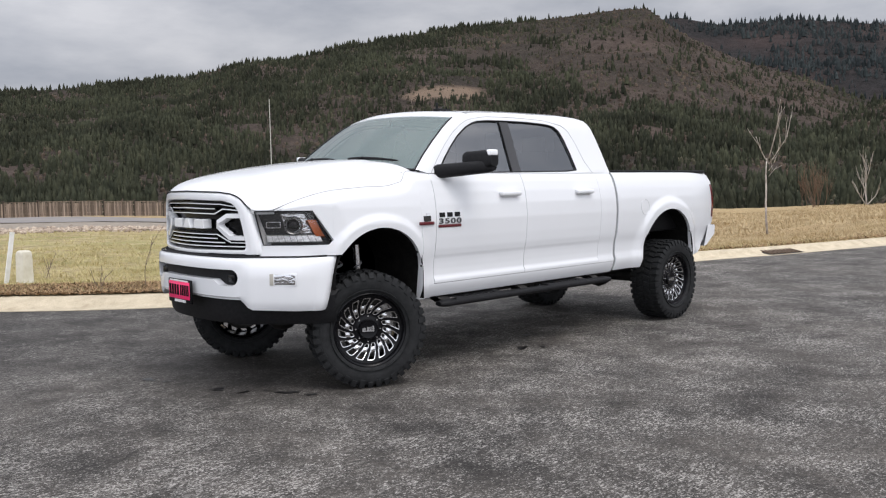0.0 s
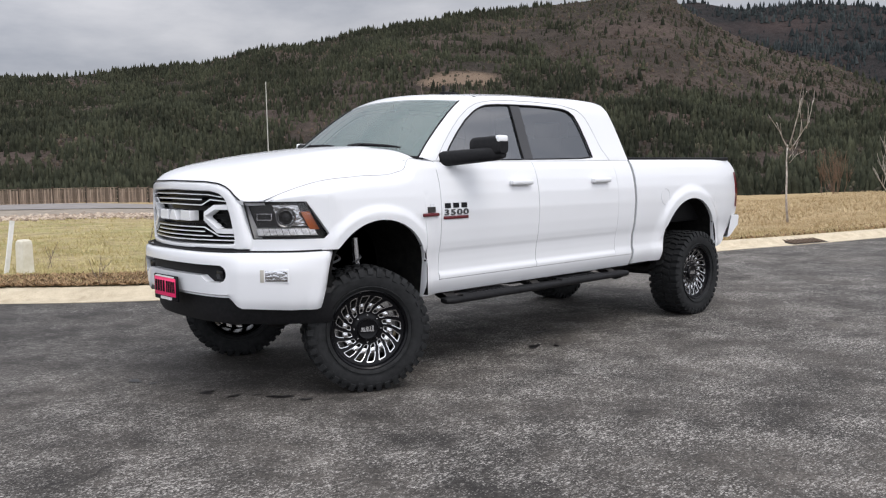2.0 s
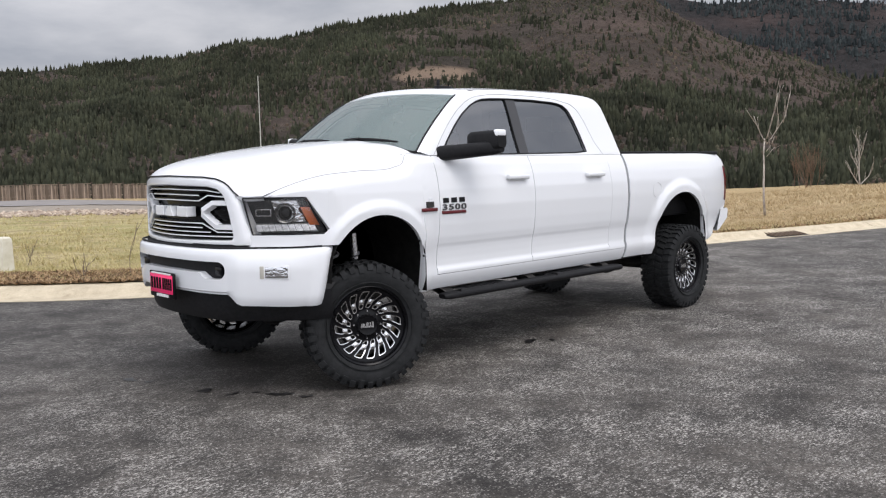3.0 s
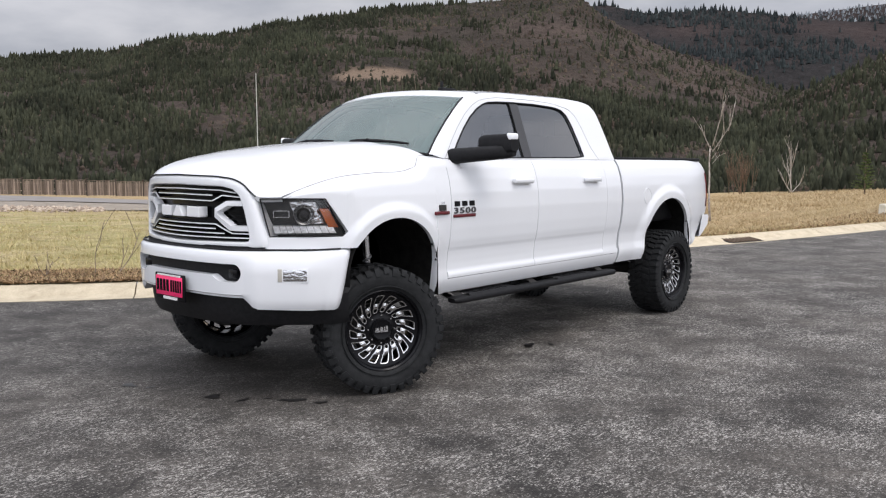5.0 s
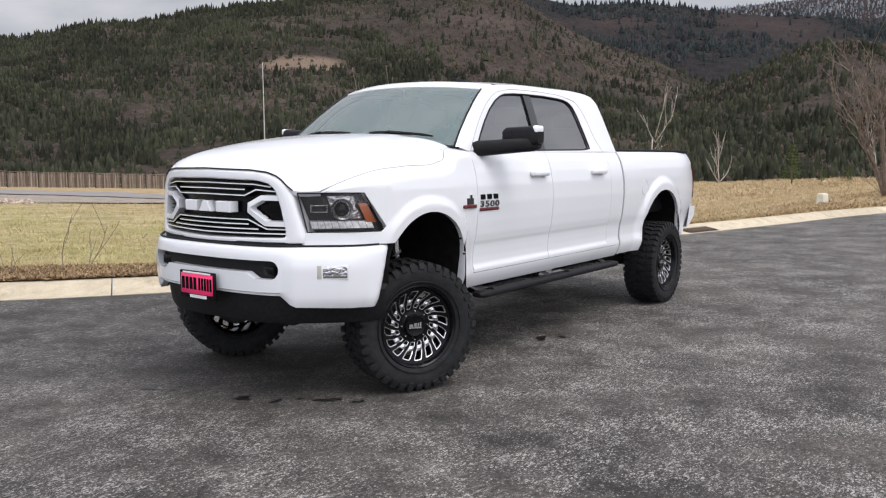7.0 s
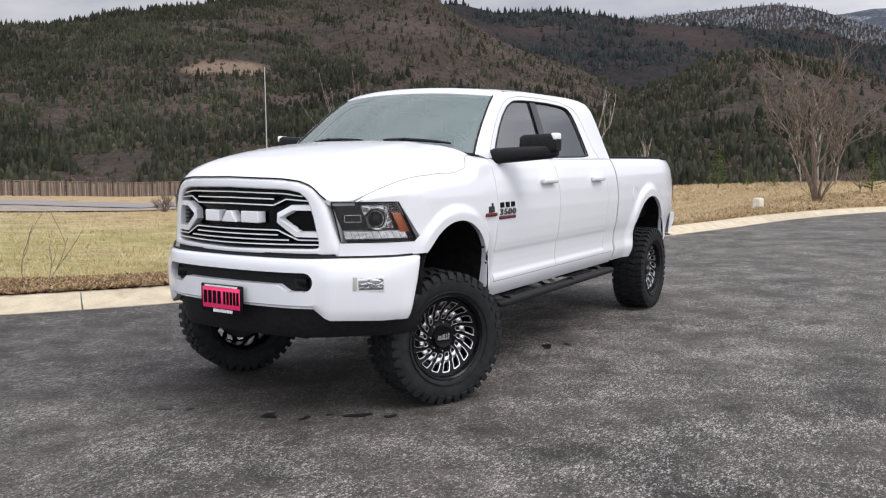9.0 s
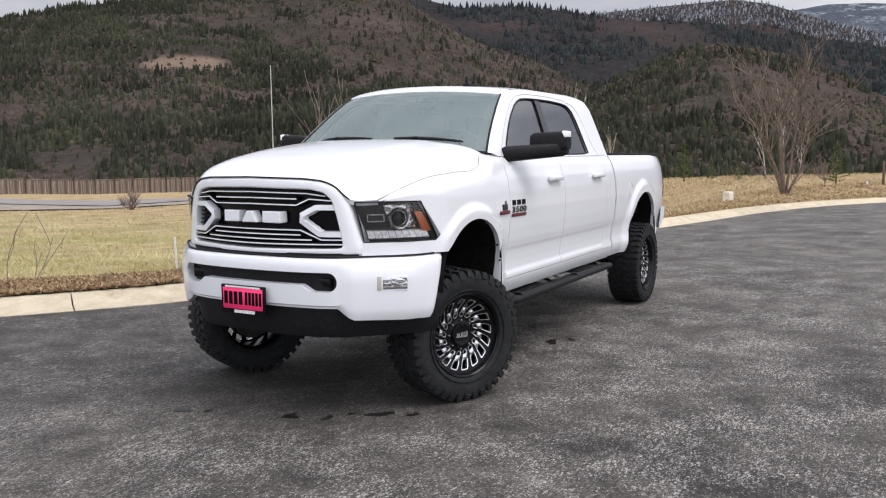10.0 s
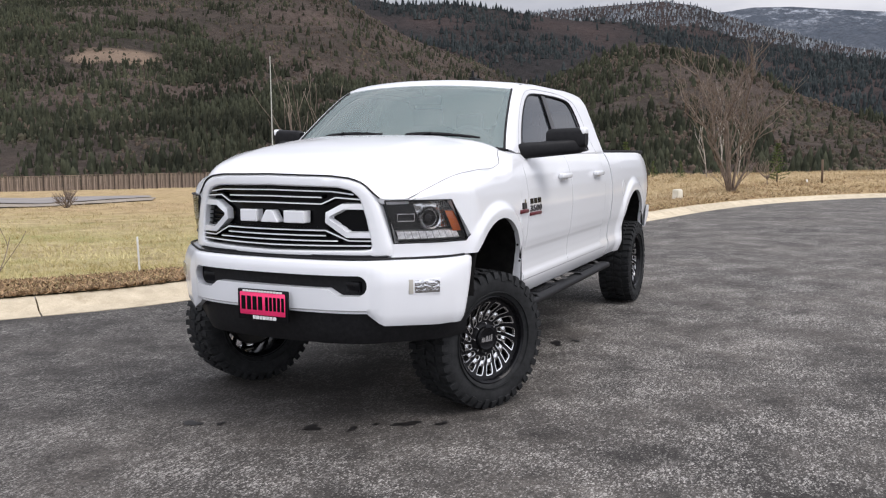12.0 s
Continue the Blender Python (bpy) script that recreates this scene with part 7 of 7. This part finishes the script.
# oil spots on the asphalt: thin ragged films
def oil(at, size, seed, squash=0.5, turn=0.0):
    rng = random.Random(seed)
    bm = bmesh.new()
    a, b, c = rng.random() * 6, rng.random() * 6, rng.random() * 6
    pts = []
    for t in np.linspace(0, 2 * math.pi, 40, endpoint=False):
        r = size * (0.62 + 0.20 * math.sin(2 * t + a) + 0.15 * math.sin(3 * t + b) + 0.10 * math.sin(6 * t + c) + 0.12 * rng.random())
        pts.append(bm.verts.new((r * math.cos(t), squash * r * math.sin(t), 0.0042)))
    bm.faces.new(pts)
    ob = new("oil_spot", mesh_of("oil_spot", bm, OIL))
    ob.matrix_basis = pose(at[0], at[1], 0, 0, 0, turn)
    return tagged(ob, "dark ragged oil stain on the asphalt", "stain", group="oil stains on the asphalt")


for seed, (x, y, size, squash, turn) in enumerate(((1.83, -0.80, 0.10, 0.7, 20), (1.98, -0.92, 0.05, 0.6, 60), (2.35, -0.42, 0.07, 0.6, 40), (-0.80, -0.16, 0.08, 0.7, -30), (-0.72, -0.38, 0.05, 0.7, 10), (-0.52, -0.62, 0.10, 0.6, -50), (-0.44, -0.80, 0.05, 0.8, 0), (-1.0, 0.52, 0.08, 0.7, -60), (-0.94, 0.36, 0.04, 0.7, 20), (-0.60, -0.46, 0.03, 0.8, 0))):
    oil((x, y), size, seed + 3, squash, turn)

# ---- bare trees and shrubs ----
def grow(rng, start, way, length, thick, depth, spread, out, kids=3, up=0.15, bend=0.25, least=0.004):
    """One limb as a bent tapering line, then its side limbs."""
    pts, p, d = [Vector(start)], Vector(start), Vector(way).normalized()
    n = 5
    for _ in range(n):
        d = (d + Vector((rng.gauss(0, bend), rng.gauss(0, bend), rng.gauss(0, bend * 0.6) + up)) * 0.35).normalized()
        p = p + d * (length / n)
        pts.append(p.copy())
    out.append((pts, thick, max(least, thick * 0.45), depth))
    if depth > 0:
        for k in range(kids):
            t = 0.3 + 0.7 * (k + rng.random() * 0.8) / kids
            i = min(n - 1, int(t * n))
            q = pts[i].lerp(pts[i + 1], t * n - i if t * n - i <= 1 else 1.0)
            side = Vector((rng.gauss(0, 1), rng.gauss(0, 1), rng.gauss(0.1, 0.4))).normalized()
            w = (d * (1 - spread) + side * spread + Vector((0, 0, up))).normalized()
            grow(rng, q, w, length * (0.45 + 0.3 * rng.random()), thick * 0.55, depth - 1, spread, out, kids, up, bend, least)


def limbs(bm, lines, sides):
    for pts, r0, r1, _ in lines:
        tube(bm, pts, [r0 + (r1 - r0) * k / (len(pts) - 1) for k in range(len(pts))], sides)


def bare_tree(name, at, stems, label, category, bark, seed, group="", up=0.15, bend=0.25):
    """stems: start offset, way, length, thickness, depth, spread, kids."""
    rng = random.Random(seed)
    ob = tagged(new(name), label, category, group)
    ob.location = (at[0], at[1], land_at(*at) - 0.05)
    for off, way, length, thick, depth, spread, kids in stems:
        out = []
        grow(rng, off, way, length, thick, depth, spread, out, kids, up, bend)
        top = max(l[3] for l in out)
        bm = bmesh.new()
        limbs(bm, [l for l in out if l[3] == top], 7)
        part("trunk", bm, bark, ob, "", True)
        bm = bmesh.new()
        limbs(bm, [l for l in out if l[3] == top - 1], 5)
        if len(bm.verts):
            tagged(part("limb", bm, bark, ob, "", True), kind="stuff")
        else:
            bm.free()
        bm = bmesh.new()
        limbs(bm, [l for l in out if l[3] < top - 1], 4)
        if len(bm.verts):
            tagged(part("twig_crown", bm, bark, ob, "", True), kind="stuff")
        else:
            bm.free()
    return ob


bare_tree("slender_tree", (26.2, 8.1), [((0, 0, 0), (0.02, 0.01, 1), 2.9, 0.046, 0, 0.2, 0), ((0.02, 0, 2.8), (0.10, -0.16, 1), 1.65, 0.026, 1, 0.25, 3), ((0.0, 0, 2.65), (-0.36, 0.78, 1.05), 1.05, 0.021, 1, 0.3, 2), ((0.03, 0, 2.6), (0.24, -0.56, 0.85), 1.2, 0.024, 1, 0.3, 3), ((0.22, -0.50, 3.35), (0.16, -0.34, 1), 1.0, 0.017, 1, 0.3, 2), ((0.01, 0, 2.35), (0.30, -0.5, 0.9), 0.6, 0.013, 1, 0.5, 3), ((0.01, 0, 2.15), (0.25, -0.5, 0.5), 0.45, 0.010, 1, 0.5, 3)], "slender leafless pale-barked young tree on the turf", "tree", PALE_BARK, 3, up=0.12, bend=0.22)
x, y = 88.5, 31.2
rng0 = random.Random(8)
bare_tree("rusty_shrub", (x, y), [((rng0.gauss(0, 0.4), rng0.gauss(0, 0.4), 0), (rng0.gauss(0, 0.13), rng0.gauss(0, 0.13), 1), 2.0 + 1.2 * rng0.random(), 0.026, 2, 0.28, 5) for _ in range(12)], "rust-brown leafless upright shrub on the crest", "shrub", RUST_TWIG, 9)
x, y = 75.4, 21.6
bare_tree("small_bare_tree", (x, y), [((0, 0, 0), (0.1, 0, 1), 2.9, 0.07, 2, 0.32, 5), ((0.2, 0, 0), (-0.5, 0.4, 1), 1.9, 0.05, 1, 0.4, 4), ((0, 0, 0.1), (0.6, -0.5, 0.9), 1.9, 0.045, 1, 0.4, 4)], "small leafless pale tree on the crest", "tree", PALE_BARK, 21)
_rb = random.Random(12)
_big = []
for k, (side_, fore) in enumerate(((0.0, 0.0), (0.05, 0.06), (-0.06, 0.03), (0.13, -0.06), (-0.15, -0.03), (0.02, -0.10))):
    _big.append(((side_ * -0.06, side_ * 0.55, 0), (side_ * -0.10 + fore, side_, 1), 2.55 - 2.6 * abs(side_) + 0.5 * _rb.random(), 0.06 - 0.12 * abs(side_), 3, 0.44, 4))
for k in range(5):
    _big.append(((0, 0, 0.05), (_rb.gauss(0, 0.4), _rb.choice((-1, 1)) * (0.6 + 0.4 * _rb.random()), 0.8), 0.7 + 0.3 * _rb.random(), 0.012, 2, 0.45, 3))
bare_tree("bare_tree", (25.1, 0.12), _big, "many-stemmed leafless brown tree behind the kerb", "tree", BARK, 36, up=0.15, bend=0.36)
x, y = 41.0, 2.1
bare_tree("aspen_clump", (x, y), [((-0.5, 0.7, 0), (0, 0.05, 1), 2.1, 0.035, 2, 0.3, 4), ((0, 0, 0), (0.02, -0.05, 1), 2.6, 0.04, 2, 0.3, 4), ((0.3, -0.7, 0), (0.05, -0.12, 1), 2.2, 0.035, 2, 0.3, 4)], "clump of pale leafless aspen stems", "tree", PALE_BARK, 44)
bare_tree("twig_shrub", (29.6, -0.75), [((0, 0, 0), (0, 0, 1), 0.42, 0.025, 0, 0.5, 0)] + [((0, 0, 0.25), (rng0.gauss(0, 0.5), rng0.gauss(0, 0.6), 0.6), 0.55, 0.016, 2, 0.5, 4) for _ in range(6)], "low leafless twiggy shrub behind the kerb", "shrub", BARK, 51)
bare_tree("young_bare_tree", (5.3, 3.95), [((rng0.gauss(0, 0.06), rng0.gauss(0, 0.06), 0), (rng0.gauss(0, 0.10), rng0.gauss(0, 0.10), 1), 1.6 + 0.4 * rng0.random(), 0.010, 2, 0.30, 3) for _ in range(3)], "young leafless slender tree behind the kerb", "tree", BARK, 61)
x, y = 22.9, 27.9
bare_tree("round_bush", (x, y), [((0, 0, 0), (rng0.gauss(0, 0.5), rng0.gauss(0, 0.5), 0.8), 0.60, 0.022, 2, 0.5, 5) for _ in range(10)], "round leafless bush in the field", "shrub", BARK, 71)
bare_tree("dry_weed", (1.70, 5.72), [((0, 0, 0), (0.9, 0.1, 0.75), 0.75, 0.007, 1, 0.35, 2), ((-0.22, 0.05, 0), (0.05, 0, 1), 0.72, 0.005, 1, 0.3, 2), ((0.05, 0, 0), (0.5, 0.2, 0.8), 0.5, 0.005, 1, 0.3, 2)], "dry leaning weed stalks beside the kerb", "weed", BARK, 81)
bare_tree("dry_weed", (1.4, 9.4), [((0, 0, 0), (0.35, 0.1, 0.9), 0.4, 0.006, 1, 0.35, 3), ((0.1, 0, 0), (-0.2, 0, 1), 0.32, 0.005, 1, 0.3, 2)], "dry weed stalks in the turf", "weed", BARK, 82)
bare_tree("dry_weed", (0.85, 5.9), [((0, 0, 0), (0.5, -0.1, 0.6), 0.3, 0.005, 1, 0.4, 3), ((0.1, 0, 0), (-0.5, 0.3, 0.7), 0.25, 0.005, 1, 0.4, 2)], "dry weed stalks beside the kerb", "weed", BARK, 83)


def young_pine(at, tall, seed, label):
    rng = random.Random(seed)
    ob = tagged(new("young_pine"), label, "tree", "young pines on the bank")
    ob.location = (at[0], at[1], land_at(*at) - 0.03)
    bm = bmesh.new()
    tube(bm, [(0, 0, 0), (0, 0, tall * 0.6), (0.02, 0, tall)], [tall * 0.018, tall * 0.012, tall * 0.004], 6)
    part("trunk", bm, BARK, ob, "", True)
    verts, faces = [], []
    for k in range(12):
        z = tall * (0.10 + 0.85 * k / 12)
        reach = tall * 0.30 * (1 - k / 12.5)
        for _ in range(6):
            a = rng.random() * 6.28
            tip = Vector((math.cos(a), math.sin(a), 0.28)) * reach * (0.7 + 0.5 * rng.random())
            for j in range(26):
                q = Vector((0, 0, z)) + tip * (0.15 + 0.85 * rng.random())
                w = Vector((rng.gauss(0, 1), rng.gauss(0, 1), rng.gauss(0.4, 0.7))).normalized() * tall * 0.05
                s = w.orthogonal().normalized() * tall * 0.006
                i = len(verts)
                verts += [tuple(q - s), tuple(q + s), tuple(q + w)]
                faces.append((i, i + 1, i + 2))
    o = new("crown", soup("crown", verts, faces, SAPLING))
    o.parent = ob


young_pine(around(13.9, 56), 2.7, 1, "young green pine on the crest of the bank")
young_pine(around(12.2, 54), 1.2, 2, "small young pine on the crest of the bank")
young_pine((31.2, -1.0), 1.75, 3, "young yellowish pine behind the kerb")
young_pine(around(10.8, 46), 1.1, 4, "small young pine on the crest of the bank")


# ---- grass and litter ----
def tufts(name, material, label, count, pick, tall, wide, seed, blades=4, lean=0.5):
    rng = random.Random(seed)
    verts, faces = [], []
    for _ in range(count):
        x, y = pick(rng)
        z = land_at(x, y) + (0.02 if name == "leaf_litter" else -0.01)
        h = tall * (0.5 + rng.random())
        for _b in range(blades):
            a = rng.random() * 6.28
            bx, by = x + rng.gauss(0, tall * 0.5), y + rng.gauss(0, tall * 0.5)
            s = wide * (0.6 + 0.8 * rng.random())
            i = len(verts)
            verts += [(bx - s * math.sin(a), by + s * math.cos(a), z), (bx + s * math.sin(a), by - s * math.cos(a), z), (bx + lean * h * rng.gauss(0, 1), by + lean * h * rng.gauss(0, 1), z + h * (0.5 + 0.7 * rng.random()))]
            faces.append((i, i + 1, i + 2))
    return tagged(new(name, soup(name, verts, faces, material)), label, "grass", kind="stuff")


def behind(phi0, phi1, o0, o1, power=1.6):
    def pick(rng):
        phi = phi0 + (phi1 - phi0) * rng.random()
        d = kerb_reach(phi) + o0 + (o1 - o0) * rng.random() ** power
        return around(phi, d)
    return pick


tufts("dry_grass", GRASS, "short straw-coloured grass behind the kerb", 26000, behind(34, 84, 0.15, 16), 0.055, 0.006, 1)
tufts("dry_grass", GRASS, "short straw-coloured grass on the bank", 16000, behind(-6, 30, 0.1, 26, 1.3), 0.09, 0.012, 2)
tufts("dry_grass", GRASS, "coarse straw-coloured grass up to the crest of the bank", 12000, behind(0, 34, 18, 80, 1.0), 0.15, 0.03, 6)
tufts("dry_grass", GRASS, "taller dry grass clumps in the field", 5000, behind(34, 84, 3, 34, 1.0), 0.10, 0.012, 3)
tufts("leaf_litter", MULCH, "brown dead leaves and stalks along the kerb", 12000, behind(36, 84, 0.0, 2.1, 1.4), 0.035, 0.018, 4, 3, 1.4)
tufts("leaf_litter", MULCH, "brown dead stalks along the bank", 3500, behind(-6, 30, 0.0, 7.0, 1.6), 0.06, 0.014, 5, 3, 1.0)


# rubble along the gravel verge
def rubble(count, seed):
    rng = random.Random(seed)
    verts, faces = [], []
    for _ in range(count):
        phi = 62 + 28 * rng.random()
        d = lerp_table([(44, 50), (51, 43.5), (58, 42), (68, 43), (76, 41), (90, 40)], phi) + rng.gauss(2.2, 2.0)
        x, y = around(phi, d)
        z = land_at(x, y) + 0.03
        r = 0.035 + 0.10 * rng.random() ** 2.5
        k = len(verts)
        verts.append((x, y, z + r * (0.7 + 0.5 * rng.random())))
        for lv, rad in ((0.35, 1.0), (-0.3, 1.1)):
            for q in range(5):
                a = q * 1.2566 + rng.random() * 0.6
                verts.append((x + r * rad * (0.7 + 0.6 * rng.random()) * math.cos(a), y + r * rad * (0.7 + 0.6 * rng.random()) * math.sin(a), z + r * lv))
        for q in range(5):
            n = (q + 1) % 5
            faces.append((k, k + 1 + q, k + 1 + n))
            faces.append((k + 1 + q, k + 6 + q, k + 6 + n, k + 1 + n))
    return tagged(new("rubble", soup("rubble", verts, faces, RUBBLE)), "pale broken stones along the gravel verge", "stones", kind="stuff")


rubble(3600, 17)
